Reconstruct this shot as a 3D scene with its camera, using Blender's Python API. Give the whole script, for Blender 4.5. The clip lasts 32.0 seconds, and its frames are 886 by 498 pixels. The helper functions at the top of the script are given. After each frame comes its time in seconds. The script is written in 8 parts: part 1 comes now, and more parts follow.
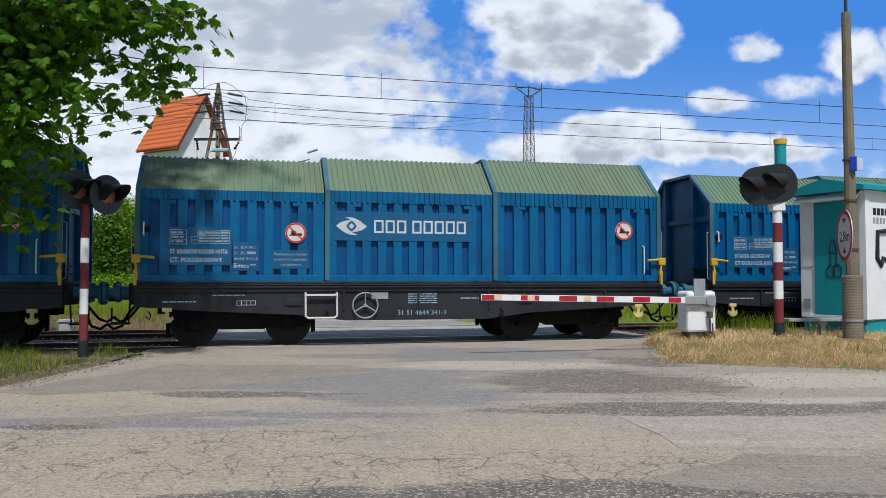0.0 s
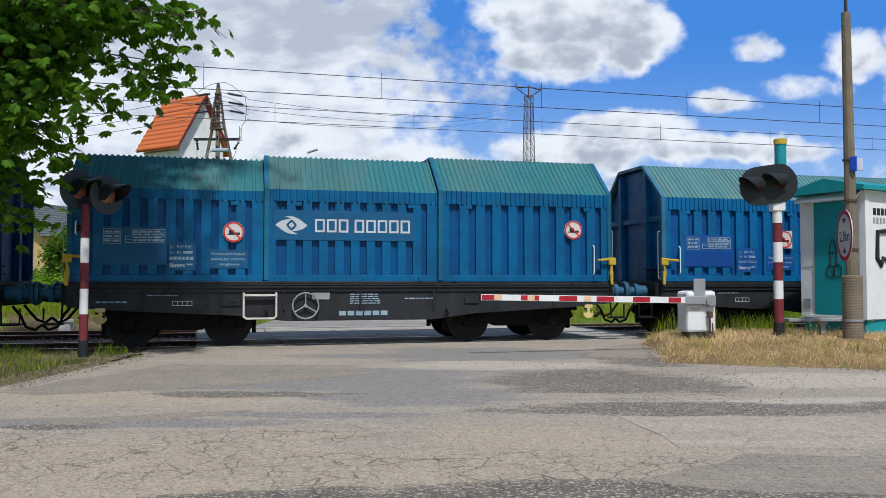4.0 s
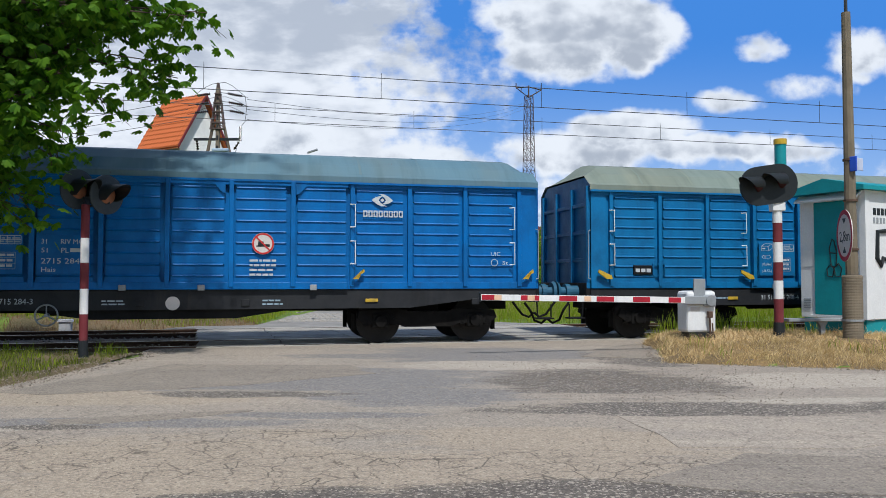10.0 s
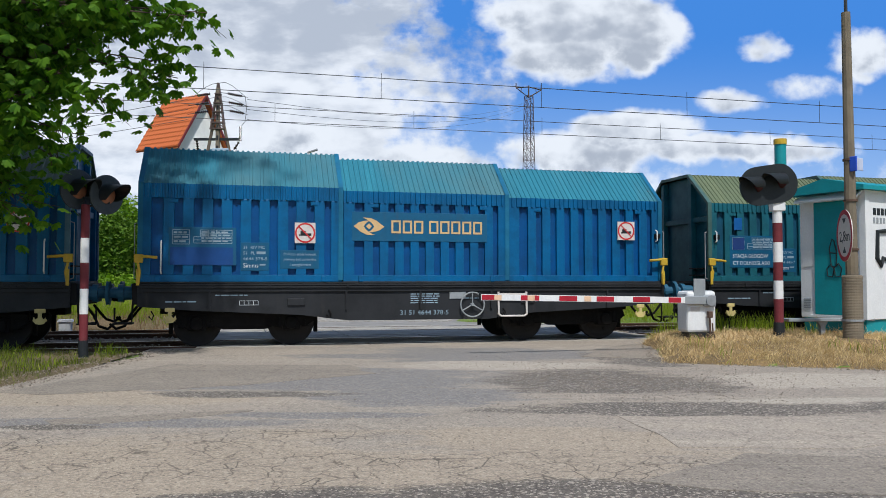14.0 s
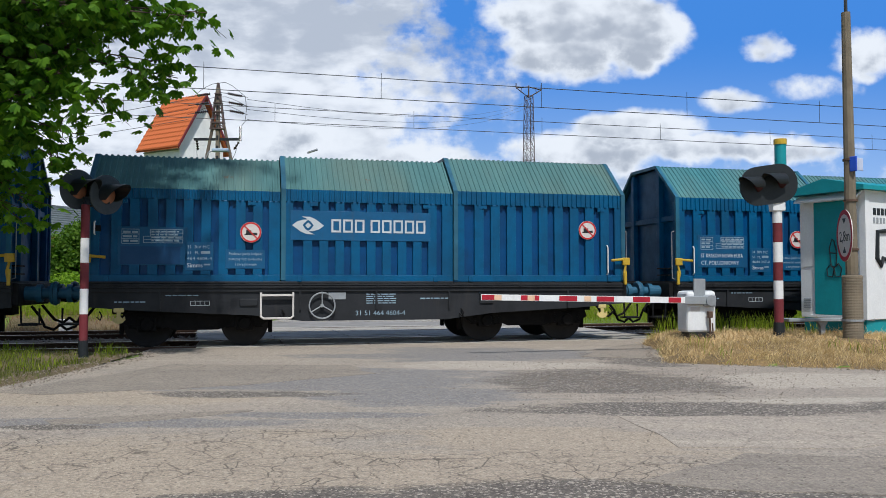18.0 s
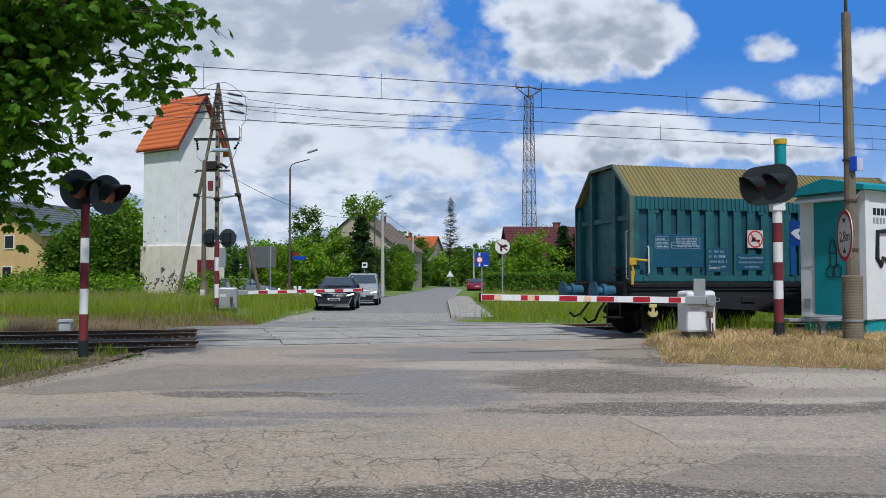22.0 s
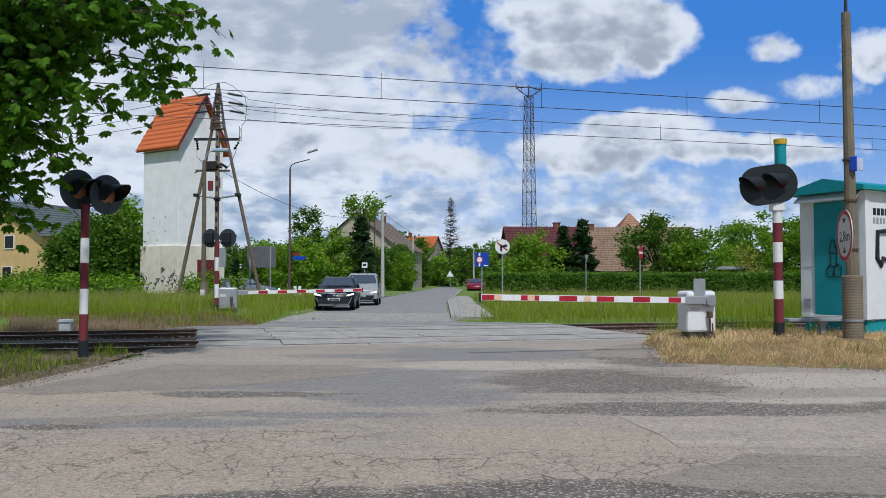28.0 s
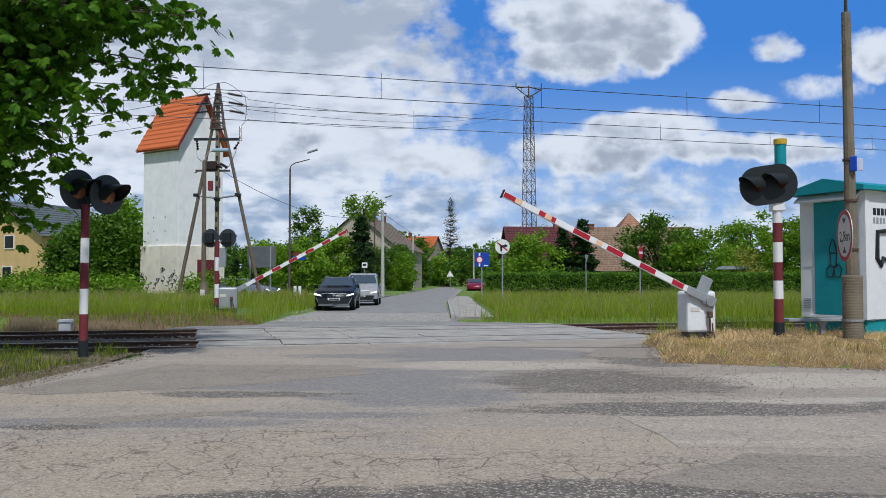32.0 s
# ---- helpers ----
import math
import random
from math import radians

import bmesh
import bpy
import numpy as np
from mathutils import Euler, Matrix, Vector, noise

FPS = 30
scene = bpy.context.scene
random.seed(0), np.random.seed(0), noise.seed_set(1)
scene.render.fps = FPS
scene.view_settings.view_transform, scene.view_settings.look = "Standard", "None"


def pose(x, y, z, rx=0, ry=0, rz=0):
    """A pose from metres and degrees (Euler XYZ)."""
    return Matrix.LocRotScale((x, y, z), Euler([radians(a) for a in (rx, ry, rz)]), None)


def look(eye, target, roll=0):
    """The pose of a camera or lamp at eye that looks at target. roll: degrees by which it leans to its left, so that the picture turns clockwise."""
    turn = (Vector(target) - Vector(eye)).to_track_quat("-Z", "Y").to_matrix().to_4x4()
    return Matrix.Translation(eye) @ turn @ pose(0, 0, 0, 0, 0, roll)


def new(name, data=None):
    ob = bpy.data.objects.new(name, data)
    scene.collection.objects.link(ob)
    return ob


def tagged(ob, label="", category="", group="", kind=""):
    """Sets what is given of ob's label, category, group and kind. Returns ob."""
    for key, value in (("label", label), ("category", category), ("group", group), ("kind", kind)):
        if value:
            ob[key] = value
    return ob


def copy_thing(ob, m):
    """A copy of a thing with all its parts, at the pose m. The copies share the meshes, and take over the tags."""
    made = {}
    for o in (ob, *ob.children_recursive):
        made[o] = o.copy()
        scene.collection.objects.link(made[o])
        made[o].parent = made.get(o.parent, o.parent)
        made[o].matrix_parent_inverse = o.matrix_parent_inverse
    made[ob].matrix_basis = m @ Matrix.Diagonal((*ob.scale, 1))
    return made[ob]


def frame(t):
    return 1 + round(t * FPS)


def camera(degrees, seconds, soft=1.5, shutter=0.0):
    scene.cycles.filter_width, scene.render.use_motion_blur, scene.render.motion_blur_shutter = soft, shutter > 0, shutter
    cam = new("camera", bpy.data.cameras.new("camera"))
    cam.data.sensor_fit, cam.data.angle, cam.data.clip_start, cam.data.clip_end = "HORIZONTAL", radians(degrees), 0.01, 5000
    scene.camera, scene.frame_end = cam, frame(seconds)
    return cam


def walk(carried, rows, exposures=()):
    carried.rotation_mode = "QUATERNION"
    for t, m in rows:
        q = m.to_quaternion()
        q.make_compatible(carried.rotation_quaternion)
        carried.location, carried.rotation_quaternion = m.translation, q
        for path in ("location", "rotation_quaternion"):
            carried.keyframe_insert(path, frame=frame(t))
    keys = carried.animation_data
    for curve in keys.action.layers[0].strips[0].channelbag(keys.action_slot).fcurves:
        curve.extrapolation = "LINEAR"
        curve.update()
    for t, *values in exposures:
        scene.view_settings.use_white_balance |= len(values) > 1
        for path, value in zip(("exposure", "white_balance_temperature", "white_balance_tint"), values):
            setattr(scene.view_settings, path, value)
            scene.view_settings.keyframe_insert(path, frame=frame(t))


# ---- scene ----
cam = camera(58.12, 32.0, soft=0.8)
EYE = (0.0, 0.0, 1.30)
AIM = (0.0, 10.0, 1.30 + 10 * math.tan(radians(2.23)))
walk(cam, [(0.0, look(EYE, AIM)), (32.0, look(EYE, AIM))], [(0.0, 0.0, 6100, 10), (20.0, 0.0, 6100, 10), (22.5, -0.21, 5900, 10), (32.0, -0.21, 5900, 10)])

# ---- light ----
SUN_ELEV, SUN_TURN = 57.0, 167.0      # sun high behind the eye, a little to the right
scene.view_settings.exposure = 0.0
world = bpy.data.worlds.new("world")
scene.world = world
world.use_nodes = True
wn = world.node_tree.nodes
sky = wn.new("ShaderNodeTexSky")
sky.sky_type, sky.sun_disc = "NISHITA", False
sky.sun_elevation, sky.sun_rotation = radians(SUN_ELEV), radians(SUN_TURN)
world.node_tree.links.new(sky.outputs[0], wn["Background"].inputs[0])
wn["Background"].inputs[1].default_value = 0.10
sun = new("sun", bpy.data.lights.new("sun", "SUN"))
sun.data.energy, sun.data.angle, sun.data.color = 3.9, radians(2.0), (1.0, 0.955, 0.89)
# the sky's rotation turns clockwise seen from above, from +y
sd = Vector((math.sin(radians(SUN_TURN)) * math.cos(radians(SUN_ELEV)), math.cos(radians(SUN_TURN)) * math.cos(radians(SUN_ELEV)), math.sin(radians(SUN_ELEV))))
sun.matrix_world = look(sd * 50, (0, 0, 0))

# ---- the plan: the track runs at an angle to the view ----
TH, D0 = radians(13.87), 17.74
TR = Matrix.Translation((0, D0, 0)) @ Matrix.Rotation(TH, 4, "Z")
TRI = TR.inverted()
FAR_N = 4.15                          # centre of the second track


def smooth(a, b, v):
    v = min(1.0, max(0.0, (v - a) / (b - a)))
    return v * v * (3 - 2 * v)


# ---- materials ----
class Nodes:
    """Short hand for a material's node tree."""

    def __init__(self, name):
        self.mat = bpy.data.materials.new(name)
        self.mat.use_nodes = True
        self.t = self.mat.node_tree
        self.bsdf = self.t.nodes["Principled BSDF"]
        self.tc = self.t.nodes.new("ShaderNodeTexCoord")

    def link(self, a, b):
        self.t.links.new(a, b)

    def put(self, sock, v):
        if isinstance(v, bpy.types.NodeSocket):
            self.link(v, sock)
        else:
            sock.default_value = v

    def scaled(self, coords, s):
        n = self.t.nodes.new("ShaderNodeMapping")
        self.link(coords, n.inputs["Vector"])
        n.inputs["Scale"].default_value = s
        return n.outputs[0]

    def noise(self, scale, detail=4.0, rough=0.6, coords=None, stretch=None):
        n = self.t.nodes.new("ShaderNodeTexNoise")
        co = coords or self.tc.outputs["Object"]
        if stretch:
            co = self.scaled(co, stretch)
        self.link(co, n.inputs["Vector"])
        n.inputs["Scale"].default_value, n.inputs["Detail"].default_value, n.inputs["Roughness"].default_value = scale, detail, rough
        return n.outputs[0]

    def voronoi(self, scale, feature="F1", coords=None, out=0):
        n = self.t.nodes.new("ShaderNodeTexVoronoi")
        n.feature = feature
        self.link(coords or self.tc.outputs["Object"], n.inputs["Vector"])
        n.inputs["Scale"].default_value = scale
        return n.outputs[out]

    def ramp(self, fac, lo, hi, a=0.0, b=1.0):
        n = self.t.nodes.new("ShaderNodeMapRange")
        n.interpolation_type = "SMOOTHSTEP"
        self.put(n.inputs[0], fac)
        n.inputs[1].default_value, n.inputs[2].default_value = lo, hi
        self.put(n.inputs[3], a)
        self.put(n.inputs[4], b)
        return n.outputs[0]

    def mix(self, fac, a, b, how="MIX"):
        n = self.t.nodes.new("ShaderNodeMix")
        n.data_type, n.blend_type = "RGBA", how
        self.put(n.inputs[0], fac)
        self.put(n.inputs[6], a)
        self.put(n.inputs[7], b)
        return n.outputs[2]

    def math(self, op, a, b=0.0, c=0.0):
        n = self.t.nodes.new("ShaderNodeMath")
        n.operation = op
        self.put(n.inputs[0], a)
        self.put(n.inputs[1], b)
        self.put(n.inputs[2], c)
        return n.outputs[0]

    def bump(self, height, strength=0.3, dist=0.01):
        n = self.t.nodes.new("ShaderNodeBump")
        n.inputs["Strength"].default_value, n.inputs["Distance"].default_value = strength, dist
        self.link(height, n.inputs["Height"])
        self.link(n.outputs[0], self.bsdf.inputs["Normal"])

    def done(self, color, rough=0.7, metal=0.0, gloss=0.35):
        self.bsdf.inputs["Specular IOR Level"].default_value = gloss
        self.put(self.bsdf.inputs["Base Color"], color)
        self.put(self.bsdf.inputs["Roughness"], rough)
        self.bsdf.inputs["Metallic"].default_value = metal
        return self.mat


def rgb(*c):
    return (*c, 1.0)


def paint(name, col, rough=0.55, metal=0.0, grain=30.0, vary=0.25, dirt=(0.06, 0.05, 0.04), dirt_amount=0.35, own=False, bump=0.15, streak=True, gloss=0.35):
    """Painted or worn surface: blotches, grain, streaks of dirt. own: the colour comes from the object's own colour."""
    n = Nodes(name)
    if own:
        info = n.t.nodes.new("ShaderNodeObjectInfo")
        base = info.outputs["Color"]
    else:
        base = rgb(*col)
    blot = n.noise(1.7, 5.0, 0.65)
    fine = n.noise(grain, 3.0, 0.6)
    dark = n.mix(1.0, base, rgb(1 - vary, 1 - vary, 1 - vary), "MULTIPLY")
    c = n.mix(n.ramp(blot, 0.35, 0.7), base, dark)
    c = n.mix(n.ramp(fine, 0.4, 0.75, 0.0, 0.35), c, n.mix(1.0, c, rgb(1.25, 1.25, 1.25), "MULTIPLY"))
    if dirt_amount:
        st = n.noise(5.0, 4.0, 0.7, stretch=(1.0, 1.0, 0.12) if streak else None)
        c = n.mix(n.ramp(st, 0.52, 0.8, 0.0, dirt_amount), c, rgb(*dirt))
    n.bump(fine, bump, 0.004)
    return n.done(c, n.ramp(blot, 0.3, 0.7, rough - 0.08, rough + 0.12), metal, gloss)


def plain(name, col, rough=0.6, metal=0.0, gloss=0.35):
    n = Nodes(name)
    f = n.noise(14.0, 4.0)
    return n.done(n.mix(n.ramp(f, 0.3, 0.75), rgb(*col), rgb(*[v * 0.78 for v in col])), rough, metal, gloss)


def leafy(name, col, col2, trans=0.35, tint=(1.3, 1.5, 0.5)):
    n = Nodes(name)
    geo = n.t.nodes.new("ShaderNodeNewGeometry")
    c = n.mix(geo.outputs["Random Per Island"], rgb(*col), rgb(*col2))
    c = n.mix(n.ramp(n.noise(0.6, 3.0), 0.35, 0.7, 0.0, 0.5), c, n.mix(1.0, c, rgb(0.55, 0.6, 0.5), "MULTIPLY"))
    n.done(c, 0.6, gloss=0.14)
    tr = n.t.nodes.new("ShaderNodeBsdfTranslucent")
    n.link(n.mix(1.0, c, rgb(*tint), "MULTIPLY"), tr.inputs[0])
    mx = n.t.nodes.new("ShaderNodeMixShader")
    mx.inputs[0].default_value = trans
    n.link(n.bsdf.outputs[0], mx.inputs[1])
    n.link(tr.outputs[0], mx.inputs[2])
    n.link(mx.outputs[0], n.t.nodes["Material Output"].inputs[0])
    return n.mat


def asphalt(name, tone=1.0, zones=()):
    """Worn and cracked road surface. tone: how pale it is. zones: (kind, x, y, half width, half depth) of worn places."""
    n = Nodes(name)
    co = n.tc.outputs["Object"]
    sp = n.t.nodes.new("ShaderNodeSeparateXYZ")
    n.link(co, sp.inputs[0])
    rag = n.math("SUBTRACT", n.noise(0.9, 7.0, 0.72, stretch=(0.55, 1.5, 1)), 0.5)

    def worn(kind):
        """How far a place lies in the zones of one kind, with ragged rims."""
        best = None
        for k, cx, cy, rx, ry in zones:
            if k == kind:
                dx = n.math("DIVIDE", n.math("SUBTRACT", sp.outputs[0], cx), rx)
                dy = n.math("DIVIDE", n.math("SUBTRACT", sp.outputs[1], cy), ry)
                d = n.math("SUBTRACT", 1.0, n.math("ADD", n.math("MULTIPLY", dx, dx), n.math("MULTIPLY", dy, dy)))
                d = n.math("MAXIMUM", d, -1.0)
                best = d if best is None else n.math("MAXIMUM", best, d)
        if best is None:
            return 0.0
        return n.ramp(n.math("ADD", best, n.math("MULTIPLY", rag, 3.4)), 0.0, 0.55)

    big, mid, fine = n.noise(0.25, 5.0, 0.6), n.noise(1.3, 6.0, 0.7), n.noise(48.0, 4.0, 0.75)
    c = n.mix(n.ramp(big, 0.35, 0.65), rgb(0.33, 0.305, 0.275), rgb(0.285, 0.27, 0.25))
    c = n.mix(n.ramp(mid, 0.45, 0.72, 0.0, 0.45), c, rgb(0.40, 0.365, 0.32))
    c = n.mix(n.ramp(n.noise(0.8, 6.0, 0.7, stretch=(0.14, 1.7, 1)), 0.5, 0.62, 0.0, 0.5), c, rgb(0.25, 0.238, 0.225))
    c = n.mix(n.ramp(n.noise(1.1, 6.0, 0.7, stretch=(0.16, 2.2, 1)), 0.55, 0.66, 0.0, 0.5), c, rgb(0.40, 0.37, 0.33))
    if zones:
        c = n.mix(n.math("MULTIPLY", worn("tan"), 0.75), c, rgb(0.37, 0.325, 0.265))
        c = n.mix(n.math("MULTIPLY", worn("blue"), 0.95), c, rgb(0.185, 0.195, 0.215))
        c = n.mix(n.math("MULTIPLY", worn("pale"), 0.95), c, rgb(0.42, 0.40, 0.37))
    gravel = worn("gravel")
    c = n.mix(n.math("MULTIPLY", gravel, 0.95) if zones else 0.0, c, rgb(0.115, 0.11, 0.105))
    # grit: small stones in the worn skin, coarser where it has gone
    agg = n.t.nodes.new("ShaderNodeTexVoronoi")
    n.link(co, agg.inputs["Vector"])
    agg.inputs["Scale"].default_value = 62.0
    sep = n.t.nodes.new("ShaderNodeSeparateColor")
    n.link(agg.outputs["Color"], sep.inputs[0])
    rough_k = n.math("ADD", 0.27, n.math("MULTIPLY", gravel, 0.65)) if zones else 0.25
    c = n.mix(n.math("MULTIPLY", n.ramp(sep.outputs[0], 0.6, 0.85), rough_k), c, n.mix(gravel, rgb(0.60, 0.56, 0.49), rgb(0.42, 0.40, 0.37)))
    c = n.mix(n.math("MULTIPLY", n.ramp(sep.outputs[1], 0.55, 0.8), rough_k), c, rgb(0.075, 0.07, 0.065))
    c = n.mix(n.ramp(fine, 0.45, 0.66, 0.0, 0.45), c, rgb(0.14, 0.128, 0.115))
    coarse = n.noise(17.0, 5.0, 0.75)
    c = n.mix(n.ramp(coarse, 0.52, 0.68, 0.0, 0.45), c, rgb(0.13, 0.12, 0.11))
    c = n.mix(n.ramp(coarse, 0.46, 0.3, 0.0, 0.3), c, rgb(0.52, 0.48, 0.42))
    peb = n.t.nodes.new("ShaderNodeTexVoronoi")
    n.link(co, peb.inputs["Vector"])
    peb.inputs["Scale"].default_value = 21.0
    psep = n.t.nodes.new("ShaderNodeSeparateColor")
    n.link(peb.outputs["Color"], psep.inputs[0])
    dot = n.math("MULTIPLY", n.ramp(peb.outputs[0], 0.18, 0.26, 1.0, 0.0), n.ramp(psep.outputs[0], 0.72, 0.76))
    c = n.mix(n.math("MULTIPLY", dot, 0.75), c, rgb(0.085, 0.078, 0.07))
    pits = n.noise(4.5, 8.0, 0.78, stretch=(0.6, 1.6, 1))
    c = n.mix(n.ramp(pits, 0.57, 0.66, 0.0, 0.65), c, rgb(0.15, 0.138, 0.125))
    c = n.mix(1.0, c, rgb(tone * 1.15, tone * 1.06, tone * 0.93), "MULTIPLY")
    # crazed skin and a few long cracks
    warp = n.mix(0.10, co, n.noise(3.5, 5.0))
    crazed = worn("crack") if zones else 0.35
    for s, w, k, m in ((0.7, 0.010, 0.5, 0.5), (5.2, 0.045, 0.8, crazed), (10.0, 0.05, 0.4, crazed)):
        line = n.ramp(n.voronoi(s, "DISTANCE_TO_EDGE", warp), 0.0, w, 1.0, 0.0)
        gate = n.ramp(n.noise(1.6, 4.0, 0.6), 0.36, 0.56)
        c = n.mix(n.math("MULTIPLY", n.math("MULTIPLY", line, gate), n.math("MULTIPLY", m, k)), c, rgb(0.075, 0.062, 0.05))
    n.bump(n.math("ADD", fine, n.math("ADD", n.math("MULTIPLY", mid, 1.2), n.math("MULTIPLY", agg.outputs[0], 0.8))), 0.65, 0.012)
    return n.done(c, 0.88)


def ground_mat(name, a, b, c3, s=1.0):
    n = Nodes(name)
    c = n.mix(n.ramp(n.noise(0.5 * s, 5.0), 0.38, 0.62), rgb(*a), rgb(*b))
    c = n.mix(n.ramp(n.noise(9.0 * s, 5.0, 0.7), 0.45, 0.7), c, rgb(*c3))
    n.bump(n.noise(25.0 * s, 4.0, 0.7), 0.6, 0.03)
    return n.done(c, 0.95)


MAT_ASPHALT = asphalt("old_asphalt", 1.0, (
    ("tan", -1.2, 5.0, 4.6, 2.1), ("tan", -3.8, 9.0, 2.6, 0.7), ("tan", 1.0, 6.6, 1.6, 0.6), ("tan", -1.5, 4.6, 1.6, 0.6),
    ("blue", -1.8, 10.6, 3.2, 1.5), ("blue", -3.4, 7.35, 2.6, 0.30), ("blue", -1.2, 7.75, 1.2, 0.22), ("pale", -4.0, 7.0, 0.35, 0.10), ("gravel", -3.5, 7.12, 0.45, 0.12), ("gravel", -2.2, 9.2, 1.3, 0.3), ("blue", -0.3, 9.0, 1.6, 0.9), ("blue", 0.5, 14.0, 3.0, 1.6),
    ("pale", 5.2, 10.4, 2.6, 0.9), ("pale", 4.6, 8.6, 2.0, 0.35), ("pale", 2.8, 7.0, 1.0, 0.6), ("pale", 1.0, 12.3, 2.2, 0.7),
    ("gravel", 2.2, 10.3, 1.7, 1.5), ("gravel", 2.6, 8.1, 2.4, 0.5), ("gravel", 3.2, 5.6, 1.3, 0.5), ("gravel", 1.8, 4.9, 2.6, 0.45), ("gravel", -0.6, 4.6, 1.6, 0.4), ("gravel", 5.0, 6.2, 1.4, 0.6), ("gravel", 3.6, 4.9, 1.6, 0.6), ("gravel", 5.6, 8.4, 1.4, 0.3), ("gravel", 3.3, 13.4, 1.0, 1.8),
    ("crack", 0.6, 5.4, 2.2, 0.9), ("crack", -1.2, 5.6, 1.8, 0.7), ("crack", -3.4, 6.0, 2.6, 1.1), ("crack", -1.4, 6.6, 1.6, 0.4))) 
MAT_ROAD2 = paint("far_asphalt", (0.25, 0.24, 0.22), 0.85, grain=50, vary=0.2, dirt=(0.24, 0.22, 0.2), dirt_amount=0.4, streak=False)
MAT_GROUND = ground_mat("meadow_soil", (0.12, 0.2, 0.025), (0.15, 0.23, 0.035), (0.1, 0.12, 0.035))
MAT_BALLAST = ground_mat("ballast_bed", (0.20, 0.145, 0.095), (0.13, 0.095, 0.06), (0.26, 0.20, 0.14), 2.0)
MAT_STONE = plain("ballast_stone", (0.28, 0.235, 0.185), 0.9)
MAT_PANEL = paint("crossing_concrete", (0.37, 0.345, 0.295), 0.85, grain=40, vary=0.3, dirt=(0.14, 0.13, 0.12), dirt_amount=0.5, streak=False)
MAT_RAIL = plain("rail_rust", (0.105, 0.062, 0.042), 0.8)
MAT_RAILTOP = plain("rail_polished", (0.45, 0.43, 0.41), 0.3, 0.9)
MAT_SOIL = ground_mat("verge_soil", (0.145, 0.105, 0.058), (0.10, 0.085, 0.036), (0.21, 0.16, 0.10), 3.0)
MAT_SIGNBACK = paint("sign_back", (0.13, 0.14, 0.145), 0.5, 0.2, vary=0.2, dirt_amount=0.2)
MAT_STRAW = ground_mat("straw_turf", (0.30, 0.205, 0.09), (0.19, 0.13, 0.06), (0.085, 0.06, 0.03), 3.0)
MAT_TIE = plain("concrete_tie", (0.2, 0.18, 0.16), 0.9)
MAT_HOOD = paint("hood_paint", (1, 1, 1), 0.46, own=True, vary=0.3, dirt=(0.008, 0.03, 0.05), dirt_amount=0.35, gloss=0.22)
MAT_BLACK = paint("frame_black", (0.008, 0.0085, 0.0095), 0.65, vary=0.3, dirt=(0.022, 0.019, 0.017), dirt_amount=0.4, gloss=0.2)


def roof_paint(name):
    """Weathered hood roof: its own colour, worn and stained in streaks down the slope."""
    n = Nodes(name)
    info = n.t.nodes.new("ShaderNodeObjectInfo")
    base = info.outputs["Color"]
    off = n.t.nodes.new("ShaderNodeCombineXYZ")
    n.link(n.math("MULTIPLY", info.outputs["Random"], 40.0), off.inputs[0])
    add = n.t.nodes.new("ShaderNodeVectorMath")
    add.operation = "ADD"
    n.link(n.tc.outputs["Object"], add.inputs[0])
    n.link(off.outputs[0], add.inputs[1])
    co = add.outputs[0]
    streak = n.noise(3.0, 5.0, 0.65, coords=n.scaled(co, (1.0, 0.12, 0.12)))
    wide = n.noise(0.45, 4.0, 0.55, coords=n.scaled(co, (1.0, 0.4, 0.4)))
    c = n.mix(n.ramp(wide, 0.40, 0.66, 0.0, 0.55), base, n.mix(0.5, base, rgb(0.17, 0.15, 0.085)))
    c = n.mix(n.ramp(streak, 0.48, 0.72, 0.0, 0.5), c, n.mix(1.0, c, rgb(0.62, 0.66, 0.66), "MULTIPLY"))
    c = n.mix(n.ramp(streak, 0.46, 0.28, 0.0, 0.4), c, n.mix(1.0, c, rgb(1.35, 1.3, 1.25), "MULTIPLY"))
    rust = n.math("MULTIPLY", n.ramp(n.noise(2.2, 8.0, 0.75, coords=co), 0.62, 0.70), n.ramp(wide, 0.42, 0.6))
    c = n.mix(n.math("MULTIPLY", rust, 0.8), c, rgb(0.13, 0.06, 0.03))
    n.bump(n.noise(30.0, 3.0, coords=co), 0.15, 0.004)
    return n.done(c, 0.62, 0.0, 0.2)


MAT_ROOF = roof_paint("hood_roof_paint")
MAT_SOLE = paint("sole_bar_grey", (0.022, 0.024, 0.027), 0.6, vary=0.35, dirt=(0.05, 0.044, 0.038), dirt_amount=0.45, gloss=0.25)
MAT_BOGIE = paint("bogie_grime", (0.008, 0.0075, 0.007), 0.8, vary=0.3, dirt=(0.02, 0.017, 0.014), dirt_amount=0.5, streak=False, gloss=0.15)
MAT_WHEEL = plain("wheel_steel", (0.016, 0.014, 0.013), 0.75)
MAT_YELLOW = paint("lever_yellow", (0.55, 0.36, 0.03), 0.5, dirt_amount=0.5)
MAT_HOOK = paint("hook_yellow", (0.62, 0.50, 0.20), 0.6, vary=0.25, dirt_amount=0.4)
MAT_MARK = paint("marking_white", (0.50, 0.54, 0.56), 0.6, vary=0.15, dirt=(0.1, 0.2, 0.3), dirt_amount=0.5, grain=60)
MAT_MARK_OLD = paint("marking_faded", (0.27, 0.37, 0.44), 0.7, vary=0.3, dirt=(0.03, 0.14, 0.24), dirt_amount=0.6, grain=40)
MAT_OWN = paint("own_colour", (1, 1, 1), 0.55, own=True, vary=0.15, dirt_amount=0.25)
